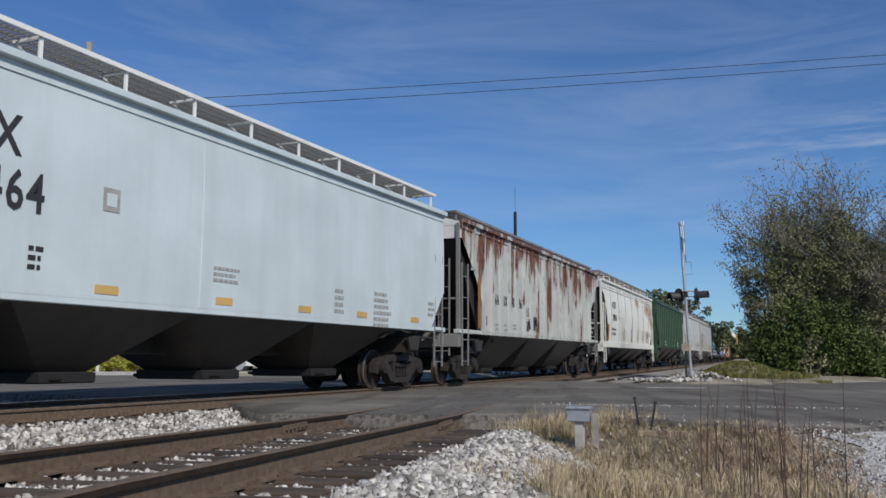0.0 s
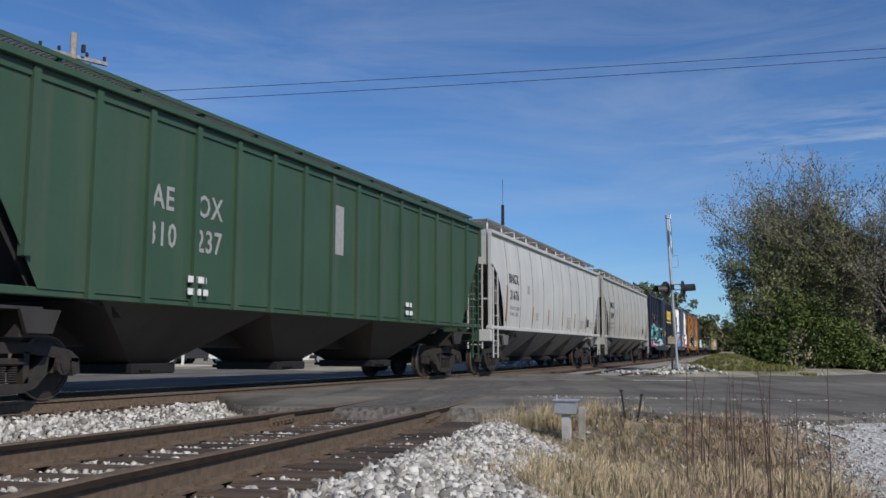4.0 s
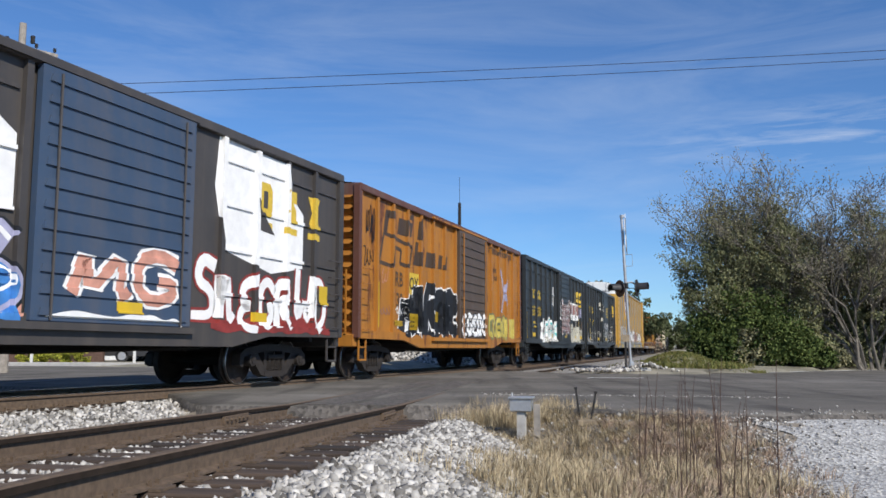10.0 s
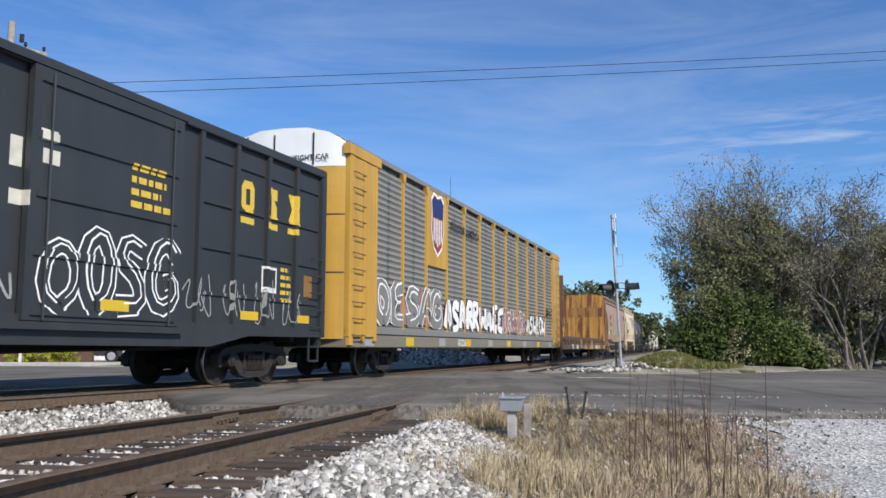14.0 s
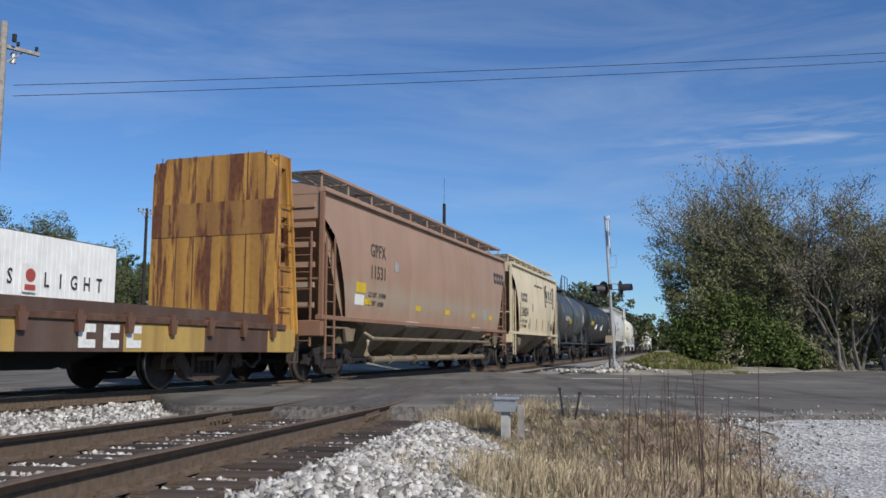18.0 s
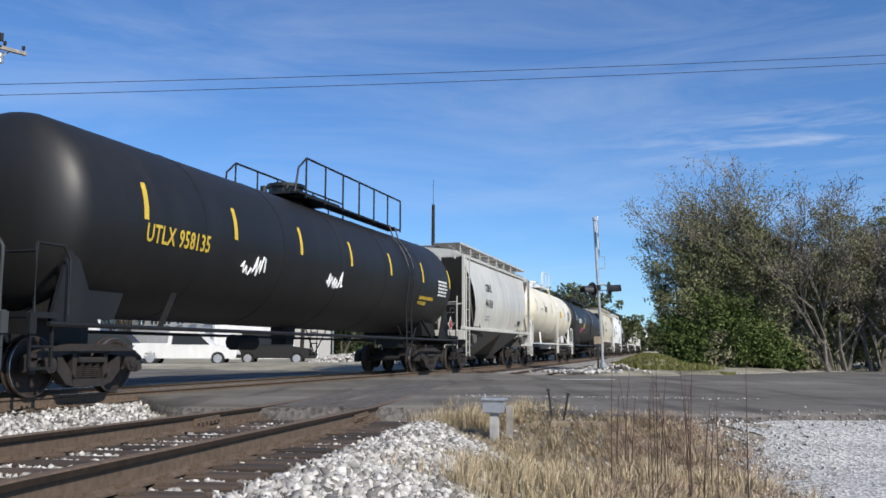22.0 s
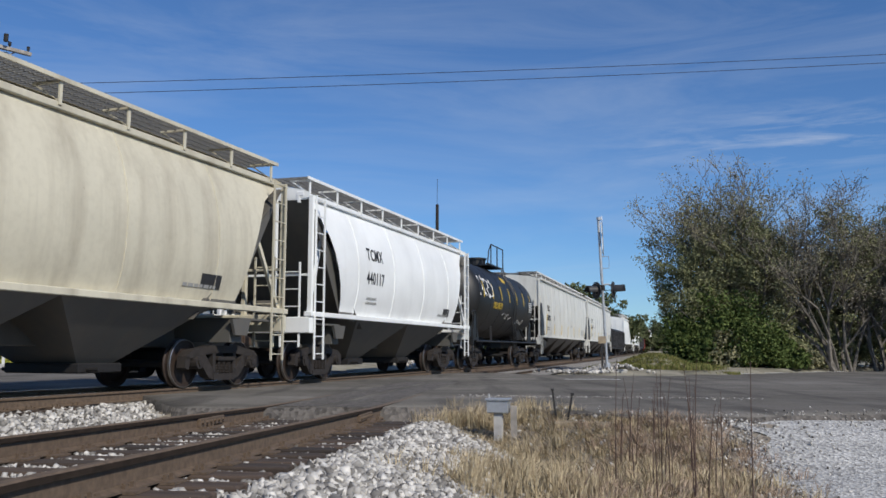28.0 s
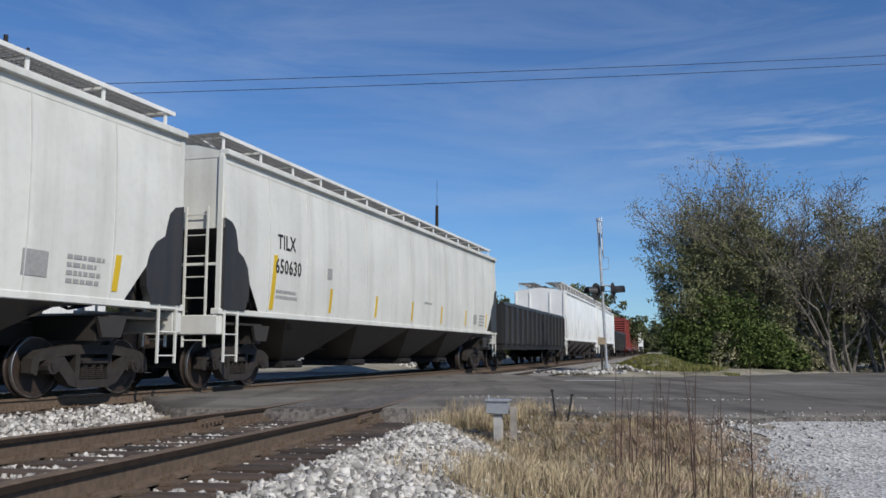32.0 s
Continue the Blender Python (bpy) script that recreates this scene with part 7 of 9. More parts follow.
MAT["grey_car_warm"] = paint("grey_car_warm", (0.42, 0.41, 0.37), 0.35)
MAT["blue_box"] = paint("blue_box", (0.0055, 0.0095, 0.024), 0.22, (0.07, 0.07, 0.07))
MAT["brown_box"] = paint("brown_grey_box", (0.055, 0.050, 0.048), 0.3)
MAT["blue_door"] = paint("faded_blue_door", (0.045, 0.075, 0.13), 0.35)
MAT["orange_box"] = paint("orange_box", (0.40, 0.165, 0.025), 0.5, (0.12, 0.05, 0.02), rust=0.42)
MAT["brown_door"] = paint("brown_door", (0.085, 0.058, 0.042), 0.4, rust=0.15)
MAT["rust_chord"] = paint("rust_chord", (0.12, 0.05, 0.035), 0.5)
MAT["slate_box"] = paint("slate_box", (0.029, 0.033, 0.036), 0.2, (0.075, 0.07, 0.06))
MAT["rack_yellow"] = paint("rack_yellow", (0.52, 0.30, 0.05), 0.45, (0.20, 0.10, 0.03))
MAT["rack_grey"] = paint("rack_grey", (0.21, 0.21, 0.195), 0.4)
MAT["rack_rust"] = paint("rack_rust", (0.10, 0.06, 0.035), 0.5)
MAT["shield_blue"] = plain("shield_blue", (0.02, 0.03, 0.13), 0.5, 0, 4, 0.1)
MAT["brown_bulkhead"] = paint("brown_bulkhead", (0.085, 0.047, 0.033), 0.5, rust=0.2)
MAT["end_grimy"] = paint("end_grimy", (0.22, 0.215, 0.205), 0.8, (0.04, 0.035, 0.03))
MAT["brown_wall"] = paint("brown_wall", (0.125, 0.058, 0.034), 0.45, rust=0.2)
MAT["yellow_rusty"] = paint("yellow_rusty", (0.50, 0.265, 0.055), 0.95, (0.13, 0.045, 0.017), rust=0.56, grain=3.0)
MAT["sill_yellow"] = paint("sill_yellow", (0.42, 0.28, 0.08), 0.7, (0.16, 0.09, 0.04), rust=0.22)
MAT["band_brown"] = paint("band_brown", (0.36, 0.19, 0.05), 0.9, (0.14, 0.05, 0.02), rust=0.55, grain=2.2)
# weld-seam lines: shadow and dirt drawn together in one darker tone
MAT["seam_shade_dirt"] = plain("seam_shade_dirt", (0.20, 0.19, 0.17), 0.8)
MAT["deck_wood"] = plain("deck_wood", (0.10, 0.058, 0.042), 0.9, 0, 6, 0.35, 0.4)
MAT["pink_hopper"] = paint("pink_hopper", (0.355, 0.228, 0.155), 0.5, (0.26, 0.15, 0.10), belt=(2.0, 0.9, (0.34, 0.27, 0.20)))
MAT["cream_hopper"] = paint("cream_hopper", (0.66, 0.56, 0.38), 0.22)
MAT["tank_grey"] = paint("tank_grey", (0.044, 0.048, 0.050), 0.2, (0.10, 0.095, 0.085), rough=0.42)
MAT["tank_black"] = paint("tank_black", (0.010, 0.010, 0.010), 0.2, (0.05, 0.045, 0.037), rough=0.5)
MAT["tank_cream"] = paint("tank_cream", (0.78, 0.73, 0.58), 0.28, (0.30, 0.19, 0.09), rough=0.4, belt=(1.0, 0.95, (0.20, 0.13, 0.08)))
MAT["cage_hopper"] = paint("light_grey_hopper", (0.55, 0.54, 0.49), 0.35, rough=0.4)
MAT["cream_dirty"] = paint("cream_dirty", (0.58, 0.54, 0.42), 0.5, (0.20, 0.16, 0.11), rust=0.05)
# hopper grey darkened by grime and by shade put into the colour
MAT["cage_under"] = paint("grimy_shade_grey", (0.10, 0.096, 0.086), 0.5)
MAT["white_bright"] = paint("white_bright", (0.82, 0.83, 0.81), 0.10, rough=0.4)
MAT["tilx_white"] = paint("chalk_white", (0.66, 0.66, 0.61), 0.30)
# grime with the shade below the cars mixed into its tone
MAT["grimy_shade_dark"] = paint("grimy_shade_dark", (0.042, 0.036, 0.031), 0.7, (0.015, 0.013, 0.012))
MAT["pink_sill"] = paint("pink_sill", (0.25, 0.135, 0.085), 0.5, (0.28, 0.22, 0.16))
# grimy colours for bays and pipes, their shade painted in
MAT["grimy_shade_pale"] = paint("grimy_shade_pale", (0.15, 0.145, 0.135), 0.8, (0.02, 0.018, 0.016))
MAT["grimy_shade_cream"] = paint("grimy_shade_cream", (0.22, 0.17, 0.11), 0.8, (0.03, 0.025, 0.018))
MAT["rack_sill"] = paint("rack_sill", (0.20, 0.18, 0.14), 0.5)
MAT["rack_roof"] = paint("rack_roof", (0.56, 0.57, 0.56), 0.3)
MAT["red_far"] = paint("red_far", (0.22, 0.035, 0.025), 0.3)
MAT["spray_white"] = plain("spray_white", (0.80, 0.80, 0.79), 0.6, 0, 5, 0.08)
MAT["spray_teal"] = plain("spray_teal", (0.12, 0.50, 0.50), 0.6, 0, 5, 0.3)
MAT["spray_aqua"] = plain("spray_aqua", (0.42, 0.68, 0.68), 0.6, 0, 5, 0.15)
MAT["spray_peach"] = plain("spray_peach", (0.55, 0.27, 0.20), 0.6, 0, 4, 0.25)
MAT["graffiti_pale"] = plain("pale_yellow_ink", (0.50, 0.48, 0.26), 0.6, 0, 5, 0.15)
MAT["spray_plum"] = plain("spray_plum", (0.075, 0.030, 0.050), 0.6, 0, 3, 0.4)
MAT["spray_pink"] = plain("spray_pink", (0.45, 0.05, 0.15), 0.6, 0, 3, 0.4)
MAT["spray_black"] = plain("spray_black", (0.012, 0.014, 0.018), 0.6)
MAT["spray_blue"] = plain("spray_blue", (0.05, 0.20, 0.50), 0.6, 0, 4, 0.4)
MAT["spray_lilac"] = plain("spray_lilac", (0.36, 0.36, 0.50), 0.6, 0, 4, 0.3)
MAT["graffiti_olive"] = plain("spray_olive", (0.16, 0.17, 0.09), 0.6, 0, 4, 0.3)
MAT["graffiti_yellow"] = plain("spray_yellow", (0.48, 0.40, 0.10), 0.6, 0, 4, 0.3)
MAT["spray_cream"] = plain("spray_cream", (0.55, 0.53, 0.45), 0.6, 0, 4, 0.2)
MAT["spray_rose"] = plain("spray_rose", (0.28, 0.16, 0.15), 0.6, 0, 4, 0.3)
MAT["spray_red"] = plain("spray_red", (0.24, 0.035, 0.03), 0.6, 0, 4, 0.3)
MAT["spray_grey_green"] = plain("spray_grey_green", (0.25, 0.34, 0.29), 0.6, 0, 4, 0.3)
MAT["rust_stain"] = stain_mat("rust_stain", (0.44, 0.24, 0.09))
MAT["spray_green"] = plain("spray_green", (0.10, 0.25, 0.14), 0.6, 0, 4, 0.3)


def side_marks(car, hb, hw, z, mat, xs, w=0.42, h=0.12):
    for x in xs:
        decal(car, x - w / 2, x + w / 2, z - h / 2, z + h / 2, -hw, mat, "reflector_strip")


def slant_marks(car, hw, xs, z0, z1, mat, y=None):
    for x in xs:
        decal(car, x - 0.06, x + 0.06, z0, z1, -hw if y is None else y, mat, "reflector_strip", skew=0.05)


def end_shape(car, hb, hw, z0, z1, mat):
    """Stepped black shape that draws the shaded opening at a hopper side's corners."""
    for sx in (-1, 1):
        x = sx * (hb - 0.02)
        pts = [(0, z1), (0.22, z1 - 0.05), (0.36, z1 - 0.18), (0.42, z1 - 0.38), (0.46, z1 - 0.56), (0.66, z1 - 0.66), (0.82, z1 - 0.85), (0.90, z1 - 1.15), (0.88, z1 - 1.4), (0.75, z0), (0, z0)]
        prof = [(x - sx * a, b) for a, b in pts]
        part("corner_patch", Shape().prism(prof, -hw - 0.008, -hw + 0.12), mat, car, "flat black shape drawn for the shaded corner opening")


def lead_hopper():
    car, hb, hw = covered_hopper("covered_hopper", "pale blue-white smooth-sided covered hopper with orange reflectors", 2.13, 20.00, "paleblue", bays=4, curve=0.03, board_h=0.48, eave=4.29, seams=2, cut=0.8, cut_z=2.3, bracket_mat="white_paint", frame_mat="end_grimy")
    text_part(car, "464", 0.50, -3.45, 2.42, -hw, "ink_black", 0.8)
    text_part(car, "PX", 0.50, -3.75, 3.08, -hw, "ink_black", 0.8)
    decal(car, -2.05, -1.75, 2.62, 2.94, -hw, "ink_grey", "data_plate")
    decal(car, -1.99, -1.81, 2.69, 2.87, -hw - 0.006, "paleblue", "data_plate")
    bars(car, [(-3.2, 1.95, 0.3, 0.06, 3)], -hw, "ink_black")
    bars(car, [(0.3, 2.05, 0.9, 0.05, 3), (4.0, 1.95, 0.5, 0.07, 4), (5.6, 2.0, 0.8, 0.07, 6), (8.3, 1.95, 0.4, 0.07, 3)], -hw, "ink_grey")
    side_marks(car, hb, hw, 1.56, "amber_mark", [-7.4, -4.6, -1.9, 0.6, 2.95, 5.1, 7.6])


def rusty_hopper():
    # bays are given black paint to hold the shade under this car
    car, hb, hw = covered_hopper("covered_hopper", "badly rusted off-white covered hopper with upright ribs", 22.13, 18.25, "offwhite_rusty", bays=3, rib=21, curve=0.0, eave=4.30, cut=1.6, cut_z=3.85, cut_pow=0.9, cut_k=1.75, end_mat="black_paint", under="black_paint", board=True, bracket_mat="end_grimy", board_mat="mesh_dark", board_h=0.28, gable_mat="white_clean", frame_mat="end_grimy", bay_w=1.2, deep=0.28, step=0.56)
    bay = (2 * hb - 0.24) / 21
    at = lambda k: -hb + 0.12 + bay * (k + 0.5)
    for k, s in ((3, "NA"), (4, "HX"), (5, "48"), (6, "86")):
        text_part(car, s, 0.30, at(k) - 0.02, 2.24, -hw, "ink_black", 0.78)
    text_part(car, "15", 0.28, at(7), 2.02, -hw, "ink_black", 0.75)
    bars(car, [(at(3) - 0.12, 1.62, 0.40, 0.07, 2), (at(4) - 0.1, 1.62, 0.42, 0.07, 2), (at(5), 1.66, 0.35, 0.06, 2), (7.0, 1.9, 0.45, 0.1, 2)], -hw, "ink_grey")
    decal(car, at(2) - 0.38, at(2) - 0.06, 1.60, 1.86, -hw, "ink_black", "data_plate")
    decal(car, at(2) - 0.32, at(2) - 0.12, 1.66, 1.80, -hw - 0.006, "end_grimy", "data_plate")
    decal(car, at(1) - 0.02, at(1) + 0.20, 1.5, 2.9, -hw, "orange_mark", "reflector_strip")
    for k in (6, 9, 12, 15):
        decal(car, at(k) - 0.33, at(k) - 0.21, 1.5, 1.95, -hw, "orange_mark", "reflector_strip")
    scribble(car, at(7) - 0.28, at(7) + 0.26, 1.50, 1.95, -hw - 0.004, 6, 3, "spray_black", 0.022)
    scribble(car, at(8) - 0.22, at(8) + 0.24, 1.45, 2.15, -hw - 0.004, 5, 4, "spray_black", 0.024)
    for k, q in (("NAHX", 4.0), ("488615", 3.72)):
        text_part(car, k, 0.13, 0, 0, 0, "ink_black", 0.8).matrix_basis = pose(-hb + 0.0, -0.75, q, 0, 0, -90)


def stained_white():
    car, hb, hw = covered_hopper("covered_hopper", "white covered hopper with rust stains and faint graffiti", 40.38, 17.76, "white_stained", "white_clean", sill_h=0.27, board_h=0.40, bays=4, curve=0.10, eave=4.24, cut=1.3, cut_z=3.9, cut_pow=0.55, seams=8, bracket_mat="white_stained", rail_mat="grille", seam_mat="seam_shade_dirt")
    text_part(car, "ACFX", 0.32, -5.35, 3.05, -hw, "ink_black")
    text_part(car, "27054", 0.32, -5.3, 2.45, -hw, "ink_black")
    text_part(car, "LD LMT 197200", 0.12, -5.5, 1.98, -hw, "ink_brown", 0.85)
    text_part(car, "LT WT  61800", 0.12, -5.5, 1.76, -hw, "ink_brown", 0.85)
    decal(car, -4.2, -3.85, 2.62, 2.95, -hw, "ink_grey", "data_plate")
    decal(car, -4.15, -3.9, 2.67, 2.9, -hw - 0.006, "white_stained", "data_plate")
    decal(car, -7.1, -6.75, 1.5, 2.25, -hw, "orange_mark", "reflector_strip", skew=0.06)
    for q in (0.22, 0.34):
        part("eave_ridge", conform(car, Shape().box(-hb + 0.02, hb - 0.02, -hw - 0.03, -hw + 0.02, 4.24 - q - 0.02, 4.24 - q + 0.02)), "white_stained", car)
    slant_marks(car, hw, [-2.5, -0.3, 1.85, 3.7, 5.4], 1.55, 2.2, "orange_mark")
    bars(car, [(6.1, 2.1, 0.7, 0.05, 3)], -hw, "ink_grey")
    for x0, x1, z0, z1 in ((4.2, 6.6, 2.9, 4.1), (5.6, 8.1, 2.7, 4.3), (6.4, 8.1, 2.2, 3.3), (4.8, 6.2, 1.4, 2.4), (1.0, 3.0, 3.3, 4.1)):
        decal(car, x0, x1, z0, z1, -hw - 0.004, "rust_stain", "rust_stain", "soft orange-brown rust stain")
    for x0, x1, sd in ((1.6, 2.6, 12), (2.9, 3.9, 13), (4.2, 5.3, 14)):
        scribble(car, x0, x1, 1.6, 2.35, -hw - 0.004, 3, sd, "spray_grey_green", 0.009)


def green_hopper():
    car, hb, hw = covered_hopper("covered_hopper", "dark green covered hopper with upright ribs", 58.14, 18.61, "green_car", bays=3, rib=16, curve=0.0, eave=4.24, cut=1.5, cut_z=3.5, end_mat="black_paint", board_mat="mesh_dark", bracket_mat="green_car", board_h=0.28)
    for s, x, z in (("AE", -4.95, 2.75), ("OX", -3.85, 2.75), ("310", -4.95, 2.2), ("237", -3.85, 2.2)):
        text_part(car, s, 0.36, x, z, -hw, "ink_grey", 0.8)
    decal(car, 0.0, 0.5, 2.6, 3.6, -hw, "ink_grey", "painted_patch", "faded white painted patch")
    bars(car, [(-4.4, 1.7, 0.6, 0.1, 2), (3.4, 1.7, 0.6, 0.1, 2)], -hw - 0.06, "ink_white")


def grey_hopper(front, length, number, mat, bays):
    car, hb, hw = covered_hopper("covered_hopper", "pale grey covered hopper with curved welded sides", front, length, mat, bays=bays, curve=0.12, under="grimy_shade_pale", board_h=0.36, eave=4.31, cut=1.35, cut_z=3.3, cut_pow=0.5, seams=11, bracket_mat="white_paint", rail_mat="grille", seam_mat="seam_shade_dirt")
    text_part(car, "BNGX", 0.31, -hb + 2.25, 2.85, -hw, "ink_black")
    text_part(car, number, 0.31, -hb + 2.3, 2.32, -hw, "ink_black")
    text_part(car, "LD LMT  221600", 0.12, -hb + 2.35, 2.0, -hw, "ink_grey", 0.85)
    text_part(car, "LT WT  64400", 0.12, -hb + 2.3, 1.8, -hw, "ink_grey", 0.85)
    for q, z in (("BNGX", 3.78), (number, 3.52)):
        part("lettering", text_shape(q, 0.19, 0, 0, 0, 0.85, 1.1), "ink_black", car, at=pose(-hb - 0.012, -0.55, z, 0, 0, -90))
    decal(car, -hb + 1.35, -hb + 1.5, 1.6, 2.75, -hw, "orange_mark", "reflector_strip", skew=0.08)
    slant_marks(car, hw, [-hb + 4.6 + k * (2 * hb - 5.6) / 5 for k in range(6)], 1.62, 2.2, "orange_mark")
    bars(car, [(-hb + 5.0, 1.95, 0.6, 0.05, 3), (1.5, 1.95, 0.7, 0.05, 5), (4.0, 1.9, 0.7, 0.05, 4), (hb - 2.2, 1.9, 0.6, 0.05, 4)], -hw, "ink_grey")
    decal(car, hb - 3.0, hb - 2.55, 1.72, 2.05, -hw, "ink_black", "data_plate")
    decal(car, -hb + 3.9, -hb + 4.15, 2.6, 2.9, -hw, "ink_grey", "data_plate")
    # added black sheet that draws the shaded recess of the leading end
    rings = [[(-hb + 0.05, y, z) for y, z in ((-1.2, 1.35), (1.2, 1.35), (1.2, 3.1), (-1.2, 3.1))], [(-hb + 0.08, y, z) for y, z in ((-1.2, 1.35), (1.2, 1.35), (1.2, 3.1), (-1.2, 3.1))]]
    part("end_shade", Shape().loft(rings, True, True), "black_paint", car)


def logo(car, x, z, s, y, mat):
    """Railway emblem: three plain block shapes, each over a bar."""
    blocks = ([(-0.26, 0.6), (0.26, 0.6), (0.44, 0.36), (0.44, -0.36), (0.26, -0.6), (-0.26, -0.6), (-0.44, -0.36), (-0.44, 0.36)],
              [(-0.36, 0.6), (0.40, 0.6), (0.40, 0.16), (0.16, 0.16), (0.38, -0.1), (0.38, -0.6), (-0.40, -0.6), (-0.40, -0.16), (-0.16, -0.16), (-0.38, 0.1)],
              [(-0.46, 0.6), (0.46, 0.6), (0.16, 0.0), (0.46, -0.6), (-0.46, -0.6), (-0.16, 0.0)])
    core = [(-0.14, 0.3), (0.14, 0.3), (0.14, -0.3), (-0.14, -0.3)]
    for k, pts in enumerate(blocks):
        cx = x + k * s * 1.72
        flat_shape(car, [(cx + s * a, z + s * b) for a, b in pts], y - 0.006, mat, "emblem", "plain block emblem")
        if k == 0 and car.name in BOXES:
            flat_shape(car, [(cx + s * a, z + s * b) for a, b in core], y - 0.012, car["paint"], "emblem_core")
        flat_shape(car, [(cx - s * 0.46, z - s * 1.02), (cx + s * 0.46, z - s * 1.02), (cx + s * 0.46, z - s * 0.78), (cx - s * 0.46, z - s * 0.78)], y - 0.006, mat, "emblem_bar")


def blue_boxcar():
    car, hb, hw = boxcar("boxcar", "dark blue steel boxcar with large teal and pink graffiti", 113.38, 16.88, "blue_box", "blue_box", posts=14, panels=9, door=(0.35, 3.0), number="138750")
    y = -hw - 0.004
    logo(car, 4.45, 3.5, 0.6, y, "ink_yellow")
    letter_blocks(car, -6.2, 3.0, 2, 0.22, 0.28, 0.10, y, "spray_rose")
    letter_blocks(car, -4.75, 2.95, 2, 0.22, 0.28, 0.10, y, "graffiti_yellow")
    cloud(car, -7.62, 0.2, 0.95, 3.0, y, "spray_plum", 21, 0.45)
    cloud(car, -7.62, -0.2, 0.93, 1.75, y - 0.002, "spray_pink", 22, 0.5)
    burner(car, -7.5, -0.7, 1.15, 2.6, y - 0.002, 9, 24, "spray_black", "spray_teal", "spray_aqua", 0.13, 0.20, 1, tail="spray_black")
    burner(car, -7.4, -0.7, 0.95, 1.7, y - 0.008, 8, 29, None, "spray_aqua", "spray_red", 0.06, 0.04, 1)
    burner(car, -7.5, -0.7, 1.3, 2.55, y - 0.014, 7, 25, None, "spray_black", "spray_aqua", 0.06)
    burner(car, 0.4, 1.6, 1.7, 2.3, y, 3, 26, None, "graffiti_yellow", None, 0.035)
    text_part(car, "138", 0.34, -6.1, 2.25, y - 0.045, "ink_white")
    text_part(car, "750", 0.34, -4.6, 2.2, y - 0.045, "ink_white")
    bars(car, [(6.3, 1.75, 0.8, 0.12, 2), (2.2, 1.9, 0.5, 0.09, 3)], y, "ink_yellow")
    side_marks(car, hb, hw + 0.02, 1.0, "yellow_mark", [2.6, 4.6, 6.9], 0.62, 0.16)


def white_letter_boxcar():
    car, hb, hw = boxcar("boxcar", "brown-grey boxcar with huge white graffiti letters and a blue door", 130.26, 16.84, "brown_box", "brown_box", "blue_door", posts=14, panels=4, door=(0.7, 3.3), number="136567")
    y = -hw - 0.004
    one = [(-4.85, 4.32), (-2.2, 4.42), (-2.05, 3.9), (-1.2, 3.4), (-1.2, 2.4), (-3.4, 2.3), (-4.3, 2.45), (-4.4, 3.5)]
    two = [(3.2, 4.40), (5.5, 4.34), (5.6, 3.8), (6.2, 3.4), (6.2, 2.3), (5.0, 2.1), (3.4, 2.4), (3.1, 3.5)]
    for pts, tri in ((one, [(-3.15, 3.45), (-2.55, 2.75), (-3.0, 2.8)]), (two, [(4.4, 3.5), (5.1, 2.85), (4.5, 2.9)])):
        flat_shape(car, pts, y, "spray_white", "graffiti", "large white painted letter")
        flat_shape(car, tri, y - 0.008, "brown_box", "graffiti", "bare gap in the painted letter")
    flat_shape(car, [(-4.35, 2.98), (-4.3, 2.88), (-2.5, 2.72), (-2.5, 2.8)], y - 0.008, "spray_black", "graffiti", "dark spray line")
    cloud(car, -6.1, -1.0, 0.93, 2.1, y - 0.004, "spray_peach", 30, 0.5)
    burner(car, -5.7, -1.05, 0.98, 2.3, y - 0.006, 5, 31, "spray_black", "spray_lilac", "spray_white", 0.24, 0.05, 2, tail="spray_blue")
    cloud(car, -5.6, -1.05, 0.95, 1.45, y - 0.012, "spray_blue", 35, 0.7)
    cloud(car, 3.0, 7.3, 0.92, 1.5, y - 0.004, "spray_red", 36, 0.6)
    burner(car, 2.5, 7.2, 0.95, 2.3, y - 0.006, 7, 37, "spray_red", "spray_white", None, 0.10, 0.05, 2)
    burner(car, -0.4, 2.2, 1.25, 2.2, y, 2, 38, "spray_white", "spray_peach", None, 0.10, 0.06, 1)
    cloud(car, -0.7, 2.2, 0.9, 1.2, y - 0.004, "spray_white", 39, 0.5)
    scribble(car, -6.5, -5.5, 3.9, 4.35, y, 4, 40, "spray_white")
    scribble(car, -7.45, -6.9, 2.9, 3.3, y, 2, 41, "ink_grey")
    scribble(car, -6.45, -5.5, 1.85, 2.05, y, 4, 42, "spray_white", 0.022)
    scribble(car, -6.5, -5.5, 1.4, 1.65, y, 4, 43, "spray_white", 0.022)
    letter_blocks(car, -6.35, 2.98, 2, 0.26, 0.38, 0.12, y, "graffiti_pale")
    letter_blocks(car, -5.3, 2.98, 2, 0.26, 0.38, 0.12, y, "graffiti_pale")
    text_part(car, "136", 0.38, -6.0, 2.22, y, "graffiti_pale")
    text_part(car, "567", 0.38, -4.9, 2.22, y, "graffiti_pale")
    logo(car, 4.75, 3.5, 0.55, y + 0.003, "ink_yellow")
    side_marks(car, hb, hw + 0.02, 1.80, "yellow_mark", [-7.25, 7.1], 0.36, 0.40)
    side_marks(car, hb, hw + 0.02, 1.25, "yellow_mark", [-6.0, -2.9, 0.9, 4.6], 0.55, 0.17)


